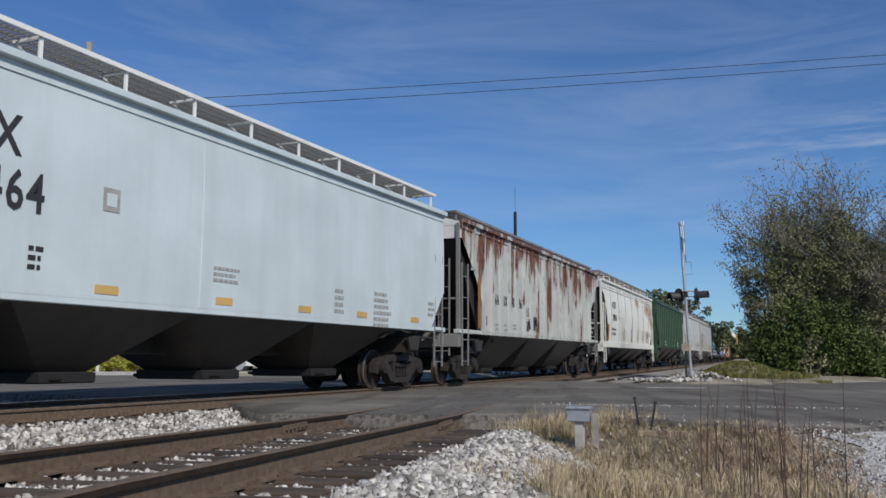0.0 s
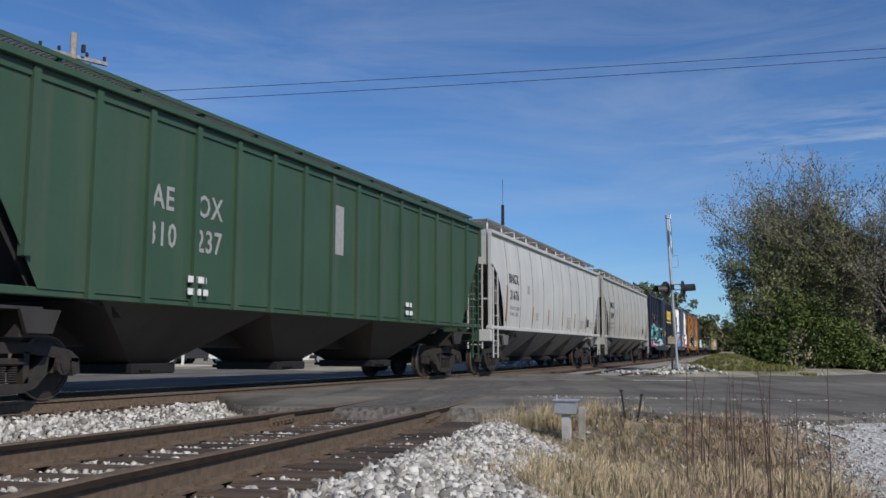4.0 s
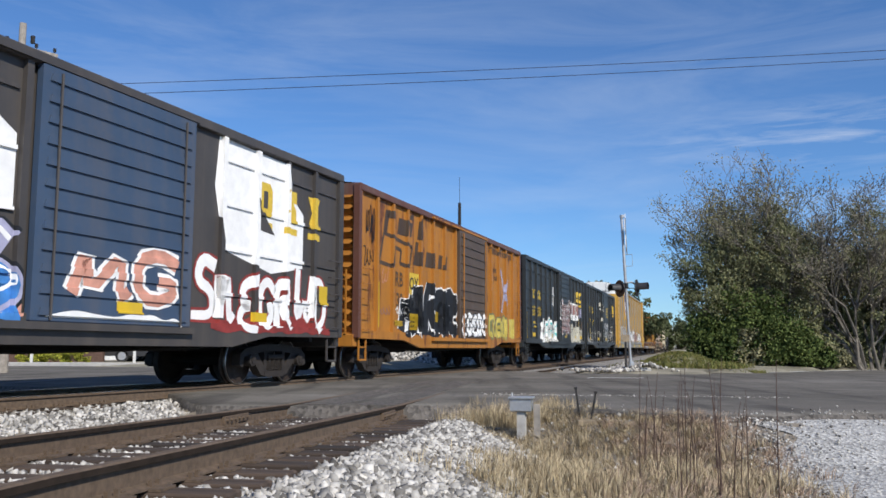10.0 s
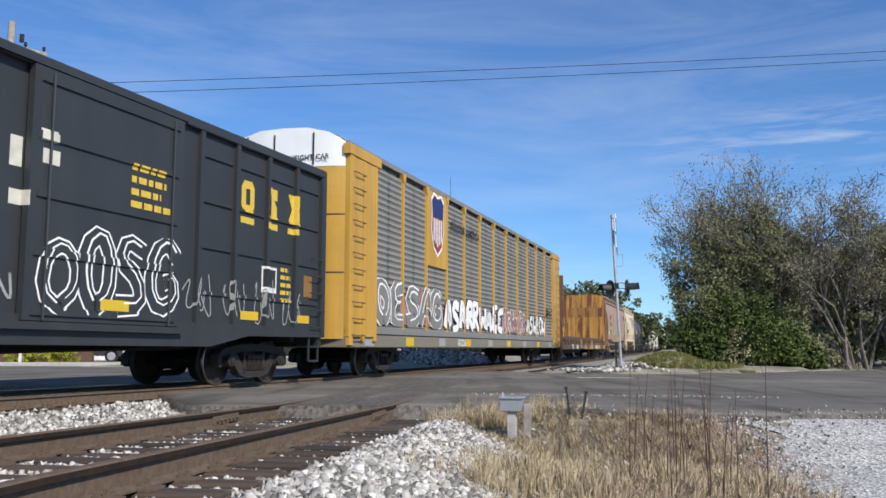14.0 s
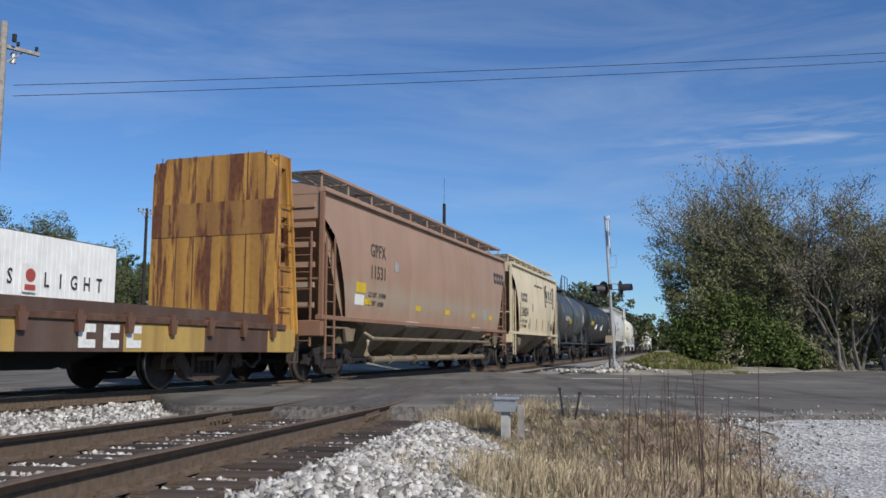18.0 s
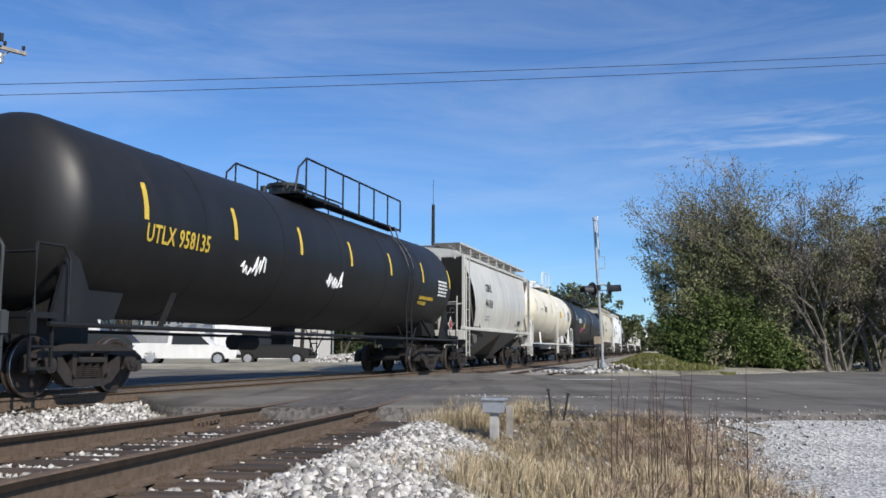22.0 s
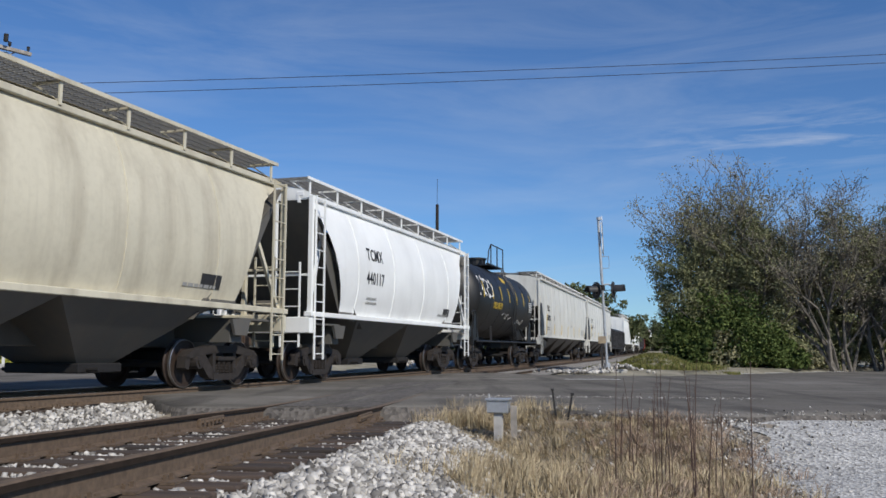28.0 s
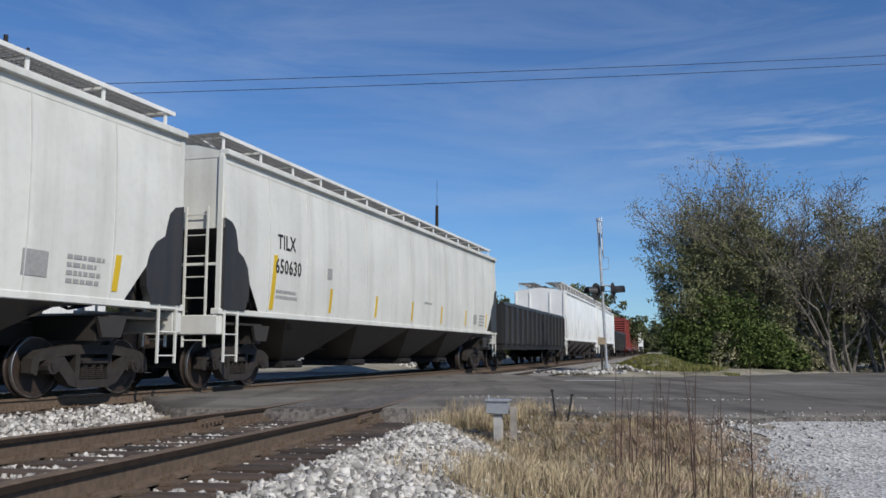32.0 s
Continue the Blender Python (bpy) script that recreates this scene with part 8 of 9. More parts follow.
def orange_boxcar():
    car, hb, hw = boxcar("boxcar", "faded orange boxcar with rust, a dark door and graffiti", 147.10, 17.01, "orange_box", "rust_chord", "brown_door", "orange_box", "orange_box", posts=15, panels=1, door=(1.2, 3.1), beads=False, chord_mat="rust_chord", number="32796")
    y = -hw - 0.004
    MAT["faded_black"] = paint("faded_black", (0.065, 0.042, 0.028), 0.4)
    em = "faded dark block emblem"
    for x, w, z, h in ((-6.3, 0.26, 3.62, 0.56), (-6.04, 0.36, 4.0, 0.2), (-5.35, 0.62, 3.66, 0.44), (-4.55, 0.24, 3.68, 0.40), (-4.43, 0.26, 4.16, 0.14), (-3.85, 0.26, 3.68, 0.60),
                       (-4.15, 0.24, 2.95, 0.66), (-3.91, 0.40, 2.95, 0.40), (-3.2, 0.64, 2.98, 0.44), (-2.1, 0.34, 3.02, 0.42), (-1.66, 0.34, 3.02, 0.42)):
        flat_shape(car, [(x, z), (x + w, z), (x + w + h * 0.28, z + h), (x + h * 0.28, z + h)], y, "faded_black", "emblem", em)
    for a, b in (((-6.25, 3.58), (-6.55, 2.82)), ((-6.55, 2.82), (-5.75, 2.78)), ((-5.75, 2.78), (-5.6, 3.3)), ((-5.6, 3.3), (-5.05, 3.25)), ((-5.05, 3.25), (-5.15, 2.9)), ((-5.15, 2.9), (-4.45, 2.86)), ((-4.45, 2.86), (-4.25, 3.42)), ((-4.25, 3.42), (-6.25, 3.58))):
        part("emblem_line", conform(car, ribbon([a, b], y, 0.05, 0.05, 0, 9)), "faded_black", car, em)
    for q, x, z in (("RB", -5.2, 2.30), ("32", -5.15, 1.75)):
        text_part(car, q, 0.38, x, z, y, "faded_black", 0.85)
    decal(car, -4.52, -3.72, 1.72, 2.72, y, "ink_yellow", "number_panel", "yellow painted number panel")
    text_part(car, "OX", 0.36, -4.12, 2.26, y - 0.022, "ink_black", 0.85)
    text_part(car, "796", 0.36, -4.12, 1.78, y - 0.022, "ink_black", 0.8)
    cloud(car, -4.9, -0.42, 0.93, 2.5, y - 0.002, "spray_black", 43, 0.5, "black sprayed letter shapes")
    burner(car, -5.1, -0.5, 0.95, 2.55, y - 0.006, 5, 44, "spray_white", "spray_black", None, 0.24, 0.055, 1)
    burner(car, -0.2, 2.65, 1.0, 1.85, y - 0.004, 5, 47, "spray_black", "spray_white", None, 0.09, 0.05, 2)
    burner(car, 3.4, 5.7, 0.95, 1.95, y - 0.004, 5, 53, "graffiti_olive", "graffiti_yellow", None, 0.09, 0.06, 1)
    decal(car, 6.3, 6.8, 1.05, 1.8, y, "graffiti_yellow", "graffiti", "yellow spray paint")
    decal(car, -4.5, -3.8, 1.18, 1.62, y - 0.03, "yellow_mark", "data_panel")
    bars(car, [(-4.42, 1.48, 0.5, 0.06, 3)], y - 0.034, "ink_black")
    decal(car, -2.35, -2.1, 1.45, 1.75, y - 0.03, "yellow_mark", "data_panel")
    decal(car, -1.5, -1.36, 1.1, 1.5, y - 0.03, "yellow_mark", "reflector_strip")
    decal(car, -5.7, -4.95, 1.26, 1.40, y - 0.03, "ink_yellow", "data_panel")
    decal(car, -6.75, -6.56, 1.2, 2.3, y, "yellow_mark", "reflector_strip")
    scribble(car, -7.4, -6.85, 3.2, 4.2, y, 5, 54, "spray_black", 0.016)
    scribble(car, -7.5, -6.9, 2.6, 3.2, y, 3, 55, "spray_black", 0.014)
    scribble(car, -6.4, -6.0, 2.3, 2.75, y, 2, 56, "spray_peach", 0.012)
    scribble(car, -5.4, -4.7, 1.5, 1.8, y, 4, 57, "spray_white", 0.016)
    scribble(car, -6.5, -5.8, 1.5, 1.75, y, 3, 58, "spray_rose", 0.014)
    text_part(car, "The nationwide boxcar pool", 0.30, 5.05, 4.08, y, "faded_black", 0.72, 1.0)
    text_part(car, "next", 0.22, 4.25, 3.42, y, "faded_black", 0.8)
    text_part(car, "load", 0.22, 4.35, 3.14, y, "faded_black", 0.8)
    for a, b in (((5.2, 2.0), (6.0, 3.6)), ((6.0, 2.0), (5.1, 3.6))):
        part("graffiti", conform(car, ribbon([a, b], y - 0.004, 0.07, 0.07, 0, 9)), "spray_lilac", car, "pale spray-painted cross")


def slate_boxcar(front, length, number, seed, plug):
    car, hb, hw = boxcar("boxcar", "dark slate-grey boxcar with yellow lettering and white graffiti", front, length, "slate_box", "slate_box", posts=14, panels=4, door=(1.1, 3.2), door_ribs=14 if not plug else 5, number=number)
    y = -hw - 0.004
    logo(car, 4.85, 3.5, 0.5, y, "ink_yellow")
    letter_blocks(car, -6.65, 2.85, 2, 0.28, 0.38, 0.14, y, "ink_yellow")
    letter_blocks(car, -5.3, 2.85, 2, 0.28, 0.38, 0.14, y, "ink_yellow")
    text_part(car, number[:3], 0.42, -6.25, 2.1, y, "ink_yellow", 0.9)
    text_part(car, number[3:], 0.42, -4.95, 2.1, y, "ink_yellow", 0.9)
    if not plug:
        cloud(car, -4.6, -0.6, 0.93, 1.5, y - 0.002, "spray_cream", seed, 0.6)
        burner(car, -4.7, -0.62, 0.95, 2.15, y - 0.004, 5, seed, "spray_black", "spray_white", "spray_teal", 0.20, 0.03, 1)
        burner(car, -0.3, 2.6, 1.35, 3.2, y - 0.004, 4, seed + 1, "spray_white", "spray_rose", "spray_white", 0.22, 0.06, 1)
        scribble(car, -0.4, 0.1, 1.8, 2.9, y - 0.004, 5, seed + 6, "spray_white")
        cloud(car, 2.9, 5.6, 0.93, 2.05, y - 0.002, "spray_cream", seed + 4, 0.5)
        burner(car, 2.95, 7.3, 0.95, 2.05, y - 0.004, 6, seed + 2, "spray_black", "spray_cream", None, 0.16, 0.02, 2)
        for q in range(3):
            gx = 3.05 + q * 1.02
            flat_shape(car, [(gx + 0.05, 2.2), (gx + 0.85, 2.15), (gx + 0.95, 2.95), (gx + 0.75, 3.1), (gx + 0.1, 3.12), (gx, 2.9)], y - 0.006, "spray_white", "graffiti", "white spray-painted block letter")
            flat_shape(car, [(gx + 0.13, 2.5), (gx + 0.78, 2.48), (gx + 0.82, 2.9), (gx + 0.68, 3.0), (gx + 0.16, 3.0)], y - 0.012, "spray_rose", "graffiti", "rose spray-painted fill")
            part("graffiti", conform(car, ribbon([(gx + 0.45, 2.2), (gx + 0.47, 2.95)], y - 0.018, 0.02, 0.02, 0, 9)), "spray_white", car, "white spray line")
        scribble(car, 6.3, 7.2, 2.2, 3.2, y, 4, seed + 7, "spray_lilac", 0.014)
        flat_shape(car, [(-1.65, 2.75), (-1.45, 2.7), (-1.4, 3.6), (-1.6, 3.65)], y, "spray_white", "graffiti", "white spray stroke")
    else:
        for k in range(7):
            scribble(car, -7.3 + k * 1.0, -6.5 + k * 1.0, 1.05, 1.75 + 0.2 * (k % 2), y, 3, seed + 10 + k, "spray_cream" if k % 2 else "ink_grey", 0.022)
        cloud(car, -7.4, -5.2, 0.93, 1.6, y - 0.001, "ink_grey", seed + 3, 0.9)
        burner(car, -0.3, 2.6, 1.1, 2.4, y - 0.004, 4, seed + 1, "spray_white", "slate_box", "spray_white", 0.12, 0.03, 1)
        for k in range(4):
            scribble(car, 3.0 + k * 1.05, 3.8 + k * 1.05, 1.1, 2.0, y, 3, seed + 20 + k, "ink_grey", 0.014)
        flat_shape(car, [(-2.9, 1.85), (-1.75, 1.8), (-1.75, 2.6), (-2.9, 2.62)], y, "spray_black", "graffiti", "black painted-out square")
        for x, z, w, h in ((-1.45, 3.45, 0.35, 0.25), (-1.25, 3.2, 0.3, 0.12), (-0.35, 3.4, 0.3, 0.16), (-0.3, 3.1, 0.3, 0.2), (-0.72, 3.0, 0.2, 0.4), (-0.7, 2.5, 0.22, 0.2)):
            decal(car, x, x + w, z, z + h, y, "spray_cream", "paper_tag", "torn pale paper tag")
        bars(car, [(1.45, 3.35, 1.1, 0.10, 4)], y - 0.004, "ink_yellow")
    decal(car, 5.4, 5.95, 1.75, 2.25, y, "ink_white", "data_plate", "white framed data plate")
    decal(car, 5.45, 5.9, 1.85, 2.2, y - 0.01, "ink_black", "data_plate")
    side_marks(car, hb, hw + 0.02, 1.28, "yellow_mark", [-6.1, -2.0, 1.2, 5.0, 7.0], 0.6, 0.16)
    decal(car, -hb + 0.1, -hb + 0.27, 1.1, 2.2, -hw - 0.03, "yellow_mark", "reflector_strip")
    decal(car, 7.05, 7.4, 1.75, 2.2, y, "orange_mark", "data_plate")
    bars(car, [(-6.2, 1.75, 0.6, 0.1, 2), (6.1, 2.2, 0.5, 0.08, 5)], y, "ink_yellow")


def autorack():
    car = new_car("autorack", "grey-panelled autorack with yellow frame and white roof", 198.16, 28.59)
    hb, hw, z0, z1 = 13.5, 1.56, 0.95, 5.45
    part("frame", Shape().box(-hb, hb, -hw - 0.03, hw + 0.03, 0.70, 1.02, 0.02), "rack_sill", car)
    part("inner_wall", Shape().box(-hb + 0.3, hb - 0.3, -hw + 0.10, hw - 0.10, 1.1, z1), "rack_grey", car)
    n = 24
    bay = (2 * hb - 3.4) / n

    def panel():
        w = bay - 0.05
        h = (z1 - z0 - 0.45) / 26
        rows = []
        for j in range(26):
            za = z0 + 0.30 + h * j
            rows += [[(-w / 2, -0.035, za), (w / 2, -0.035, za)], [(-w / 2, 0.0, za + h * 0.35), (w / 2, 0.0, za + h * 0.35)], [(-w / 2, 0.0, za + h * 0.6), (w / 2, 0.0, za + h * 0.6)]]
        return Shape().loft(rows, False)

    def post():
        sh = Shape().box(-0.04, 0.04, -0.05, 0.05, z0 + 0.2, z1 - 0.12, 0.006)
        return sh.prism([(-0.04, z1 - 0.3), (0.04, z1 - 0.3), (0.14, z1 - 0.06), (-0.14, z1 - 0.06)], -0.07, 0.06)

    for sy in (-1, 1):
        sh = Shape().box(-hb, hb, sy * hw - 0.05, sy * hw + 0.05, z1 - 0.08, z1 + 0.05).box(-hb, hb, sy * hw - 0.06, sy * hw + 0.06, z0 + 0.08, z0 + 0.28, 0.01)
        part("side_chord", sh, "rack_grey", car)
        for k in range(n + 1):
            xa = -hb + 1.7 + bay * k
            if k < n:
                part("side_panel", panel, "rack_grey", car, at=pose(xa + bay / 2, sy * (hw - 0.01), 0, 0, 0, 0 if sy < 0 else 180), key="rack_panel")
            if k % 2 == 0:
                part("side_post", post, "rack_yellow", car, at=pose(xa, sy * (hw + 0.02), 0, 0, 0, 0 if sy < 0 else 180), key="rack_post")
        for sx in (-1, 1):
            xc = sx * (hb - 0.85)
            part("corner_panel", Shape().box(xc - 0.85, xc + 0.85, sy * hw - 0.09, sy * hw + 0.03, z0, z1 - 0.1, 0.01), "rack_yellow", car)
            yo = sy * (hw + 0.03)
            fr = Shape().box(sx * (hb - 0.14) - 0.12, sx * (hb - 0.14) + 0.12, yo - 0.07, yo + 0.07, z0 - 0.2, z1 - 0.1, 0.01).box(sx * (hb - 0.86) - 0.07, sx * (hb - 0.86) + 0.07, yo - 0.07, yo + 0.07, z0 - 0.1, z1 - 0.1, 0.01)
            fr.box(sx * (hb - 1.62) - 0.07, sx * (hb - 1.62) + 0.07, yo - 0.07, yo + 0.07, z0 - 0.1, z1 - 0.1, 0.01).box(sx * (hb - 0.9) - 0.98, sx * (hb - 0.9) + 0.98, yo - 0.09, yo + 0.09, z1 - 0.28, z1 - 0.02, 0.015)
            part("corner_frame", fr, "rack_yellow", car)
            for j in range(11):
                def rung():
                    return Shape().tube([(-0.3, 0, 0), (-0.28, -0.09, -0.02), (0.28, -0.09, -0.02), (0.3, 0, 0)], 0.014, 5)
                part("ladder_rung", rung, "rack_rust", car, at=pose(sx * (hb - 0.48), sy * (hw + 0.09), 1.0 + j * 0.38, 0, 0, 0 if sy < 0 else 180), key="rack_rung")
    rows = []
    for k in range(121):
        x = -hb + 2 * hb * k / 120
        up = 0.028 if k % 2 else 0
        rows.append([(x, (hw + 0.02) * q, z1 + 0.02 + (0.38 + up) * (1 - abs(q) ** 3.2)) for q in (-1, -0.93, -0.84, -0.7, -0.4, 0, 0.4, 0.7, 0.84, 0.93, 1)])
    part("roof", Shape().loft(rows, False), "rack_roof", car, "pale grey corrugated roof")
    qs = (-1, -0.92, -0.75, -0.4, 0, 0.4, 0.75, 0.92, 1)
    bow = lambda q: hb + 0.16 * (1 - q ** 4)
    for sx in (-1, 1):
        rows = [[(sx * bow(q), hw * q * 0.98, z) for z in (0.9, 2.4, 3.9, 4.9)] for q in qs]
        d = part("end_door", Shape().loft(rows, False), "rack_yellow", car, smooth=True)
        rows = [[(sx * (bow(q) + 0.01), hw * q * 0.98, z) for z in (4.9, z1, z1 + 0.03 + 0.38 * (1 - abs(q) ** 3.2))] for q in qs]
        cap = part("end_cap", Shape().loft(rows, False), "white_bright", car, "white-painted top of the end door", smooth=True)
        for q in (-0.5, 0.15, 0.62):
            part("door_seam", Shape().box(sx * (bow(q) + 0.018) - 0.012, sx * (bow(q) + 0.018) + 0.012, hw * q - 0.014, hw * q + 0.014, 4.95, z1 + 0.26), "steel_dirty", cap)
        for z in (2.4, 3.75):
            part("door_seam", Shape().loft([[(sx * (bow(q) + 0.004), hw * q * 0.98, z), (sx * (bow(q) + 0.012), hw * q * 0.98, z + 0.02), (sx * (bow(q) + 0.004), hw * q * 0.98, z + 0.04)] for q in qs], False), "rack_rust", d)
        truck_parts(car, sx * 9.9, rad=0.40)
        coupler(car, sx * (14.26 - 0.75), sx)
    for q, h, z, c in (("TTGX", 0.16, 4.68, -0.62), ("851226", 0.16, 4.44, -0.62), ("EXCESS HEIGHT CAR", 0.13, 5.06, -0.35)):
        part("lettering", text_shape(q, h, 0, 0, 0, 0.9, 1.1), "ink_black", car, at=pose(-bow(0.4) - 0.02, c, z, 0, 0, -90))
    y = -hw - 0.055
    xs0 = -hb + 1.7 + bay * 4
    part("sign_panel", Shape().box(xs0, xs0 + 2 * bay, y - 0.004, y + 0.02, 3.1, z1 - 0.1, 0.002), "rack_yellow", car, "yellow sign panel")
    cx = xs0 + bay
    shield = [(-0.62, 0.75), (-0.35, 0.95), (0.0, 0.85), (0.35, 0.95), (0.62, 0.75), (0.55, 0.3), (0.62, -0.2), (0.40, -0.75), (0.0, -1.0), (-0.40, -0.75), (-0.62, -0.2), (-0.55, 0.3)]
    for k, mat, d in ((1.0, "white_bright", 0.010), (0.9, "spray_red", 0.016)):
        part("shield", Shape().add([(cx + a * k, y - d, 4.4 + b * k) for a, b in shield], [tuple(range(len(shield)))]), mat, car, "plain shield-shaped emblem")
    for k in range(5):
        part("shield_stripe", Shape().box(cx - 0.41 + k * 0.18, cx - 0.33 + k * 0.18, y - 0.024, y - 0.018, 3.72 + 0.08 * abs(k - 2), 4.55), "white_bright", car)
    part("shield_top", Shape().add([(cx + a * 0.88, y - 0.024, 4.4 + b * 0.88) for a, b in [(-0.62, 0.75), (-0.35, 0.95), (0.0, 0.85), (0.35, 0.95), (0.62, 0.75), (0.55, 0.22), (-0.55, 0.22)]], [tuple(range(7))]), "shield_blue", car)
    text_part(car, "BUILDING AMERICA", 0.30, xs0 + 2 * bay + 2.1, 4.42, y, "ink_black", 0.82)
    bars(car, [(12.0, 3.9, 0.6, 0.07, 4)], y, "ink_black", "small_lettering")
    cloud(car, -11.9, -6.3, 1.25, 2.55, y + 0.004, "spray_rose", 60, 0.5)
    burner(car, -11.8, -6.4, 1.25, 2.45, y, 5, 61, "spray_white", "rack_grey", "spray_white", 0.20, 0.05, 1)
    burner(car, -6.2, 1.2, 1.2, 2.3, y, 9, 62, "spray_black", "spray_white", None, 0.15, 0.025, 1)
    cloud(car, 1.2, 5.4, 1.2, 2.2, y + 0.004, "spray_rose", 63, 0.6)
    burner(car, 1.3, 5.5, 1.2, 2.3, y, 6, 64, "spray_white", "spray_rose", None, 0.10, 0.05, 1)
    burner(car, 5.6, 9.6, 1.2, 2.2, y, 6, 65, "spray_black", "spray_white", None, 0.10, 0.02, 1)
    burner(car, 9.7, 11.6, 2.1, 2.6, y, 4, 66, None, "spray_black", None, 0.035, 0.02, 1)
    for z, q in ((4.3, 71), (2.9, 72), (2.3, 73)):
        scribble(car, -hb + 0.95, -hb + 1.5, z, z + 0.4, y + 0.004, 3, q, "spray_black", 0.02)
    text_part(car, "851226", 0.22, -4.2, 0.76, -hw - 0.035, "ink_white", 0.9)
    for k in range(9):
        decal(car, -12.4 + k * 2.9, -11.8 + k * 2.9, 0.74, 0.98, -hw - 0.032, "yellow_mark" if k % 2 else "ink_grey", "reflector_strip")


def bulkhead_flat():
    car = new_car("bulkhead_flat", "empty bulkhead flatcar, rusty deck, yellow end walls", 226.75, 22.35)
    hb, hw = 10.3, 1.5
    for sy in (-1, 1):
        for k, c in enumerate("bbbbbbbbbybyybbyybby"):
            xa = -hb + 2 * hb * k / 20
            mat = {"y": "sill_yellow", "b": "brown_bulkhead", "k": "spray_black"}[c]
            part("side_sill", Shape().box(xa, xa + 2 * hb / 20 - 0.004, sy * hw - 0.06, sy * hw + 0.06, 0.62, 1.08, 0.006), mat, car)
        part("deck_edge", Shape().box(-hb + 0.4, hb - 0.4, sy * hw - 0.10, sy * hw + 0.10, 1.06, 1.17, 0.01), "deck_wood", car)
        for k in range(19):
            x = -hb + 0.9 + (2 * hb - 1.8) * k / 18
            part("stake_pocket", lambda: Shape().prism([(-0.09, 1.14), (-0.05, 0.90), (0.05, 0.90), (0.09, 1.14)], -0.07, 0.07).box(-0.05, 0.05, -0.05, 0.05, 1.1, 1.22), "sill_yellow" if k in (6, 11) else "brown_wall", car, at=pose(x, sy * (hw + 0.07), 0), key=("stake", k in (6, 11)))
    for k in range(60):
        xa = -hb + 0.5 + (2 * hb - 1.0) * k / 60
        part("deck_board", lambda: Shape().box(0, (2 * hb - 1.0) / 60 - 0.015, -hw, hw, 1.08, 1.15), "deck_wood", car, at=pose(xa, 0, 0.006 * math.sin(k * 2.3)), key="deck_board")
    part("centre_sill", Shape().prism([(-hb, 1.08), (-hb, 0.75), (-6.5, 0.7), (-5, 0.35), (5, 0.35), (6.5, 0.7), (hb, 0.75), (hb, 1.08)], -0.35, 0.35), "steel_dirty", car)
    rails = Shape()
    for sy in (-1, 1):
        rails.box(-hb + 0.6, hb - 0.6, sy * 1.3 - 0.08, sy * 1.3 + 0.08, 1.15, 1.36)
    part("deck_riser", rails, "brown_bulkhead", car)
    for sx in (-1, 1):
        mat = "brown_wall" if sx < 0 else "yellow_rusty"
        xi = -9.35 if sx < 0 else 9.62
        xo = -10.45 if sx < 0 else 10.45
        prof = [(-hw, 1.1), (hw, 1.1), (hw, 4.36), (hw - 0.34, 4.68), (-hw + 0.34, 4.68), (-hw, 4.36)]
        face = Shape().loft([[(xi - 0.05, a, b) for a, b in prof], [(xi + 0.05, a, b) for a, b in prof]], True, True)
        bh = part("bulkhead", face, mat, car, "rusty brown end wall" if sx < 0 else "rusty yellow end wall")
        if sx > 0:
            part("painted_band", Shape().box(xi - 0.062, xi - 0.052, -hw + 0.03, hw - 0.03, 3.0, 3.7), "band_brown", bh, "weathered brown painted band")
            for q in range(7):
                part("side_rib", Shape().box(xi - 0.058, xi - 0.05, -hw + 0.25 + q * 0.42, -hw + 0.27 + q * 0.42, 1.15, 4.7), "brown_wall", bh)
        for q in (-0.97, -0.33, 0.33, 0.97):
            k = xo - xi
            lean = lambda z: xi + k * (1 - 0.55 * (z - 1.0) / 3.6)
            webs = [[(xi, 1.0), (lean(1.0), 1.0), (lean(2.35), 2.35), (xi, 2.35)],
                    [(xi, 2.35), (xi + k * 0.20, 2.35), (xi + k * 0.14, 4.55), (xi, 4.55)],
                    [(lean(2.35) - k * 0.17, 2.35), (lean(2.35), 2.35), (lean(4.55), 4.55), (lean(4.55) - k * 0.15, 4.55)],
                    [(xi + k * 0.18, 3.35), (lean(3.35) - k * 0.15, 3.35), (lean(3.55) - k * 0.15, 3.55), (xi + k * 0.18, 3.55)],
                    [(xi + k * 0.14, 4.35), (lean(4.35) - k * 0.14, 4.35), (lean(4.55) - k * 0.14, 4.55), (xi + k * 0.14, 4.55)]]
            for w in webs:
                part("buttress", Shape().prism(w, q * hw - 0.05, q * hw + 0.05), mat, bh)
            if q < -0.9:
                part("top_plate", Shape().prism([(xi, 4.5), (lean(4.5), 4.5), (lean(4.62), 4.62), (xi, 4.62)], -hw, hw), mat, bh)
            part("buttress_flange", Shape().beam((lean(1.0), q * hw, 1.0), (lean(4.6), q * hw, 4.6), 0.2, 0.05), mat, bh)
        for j in range(6):
            z = 1.5 + 0.42 * j
            gx = xi + k * 0.35
            part("grab_iron", Shape().tube([(gx - 0.2, -hw - 0.02, z), (gx - 0.2, -hw - 0.1, z), (gx + 0.2, -hw - 0.1, z), (gx + 0.2, -hw - 0.02, z)], 0.014, 5), mat, bh)
        part("end_sill", Shape().box(sx * hb - 0.15, sx * hb + 0.15, -hw, hw, 0.72, 1.1, 0.02), mat, car)
        step_iron(car, "truck_rust", sx * (hb + 0.05), -hw)
        truck_parts(car, sx * 7.9, "truck_rust")
        coupler(car, sx * (11.0 - 0.75), sx)
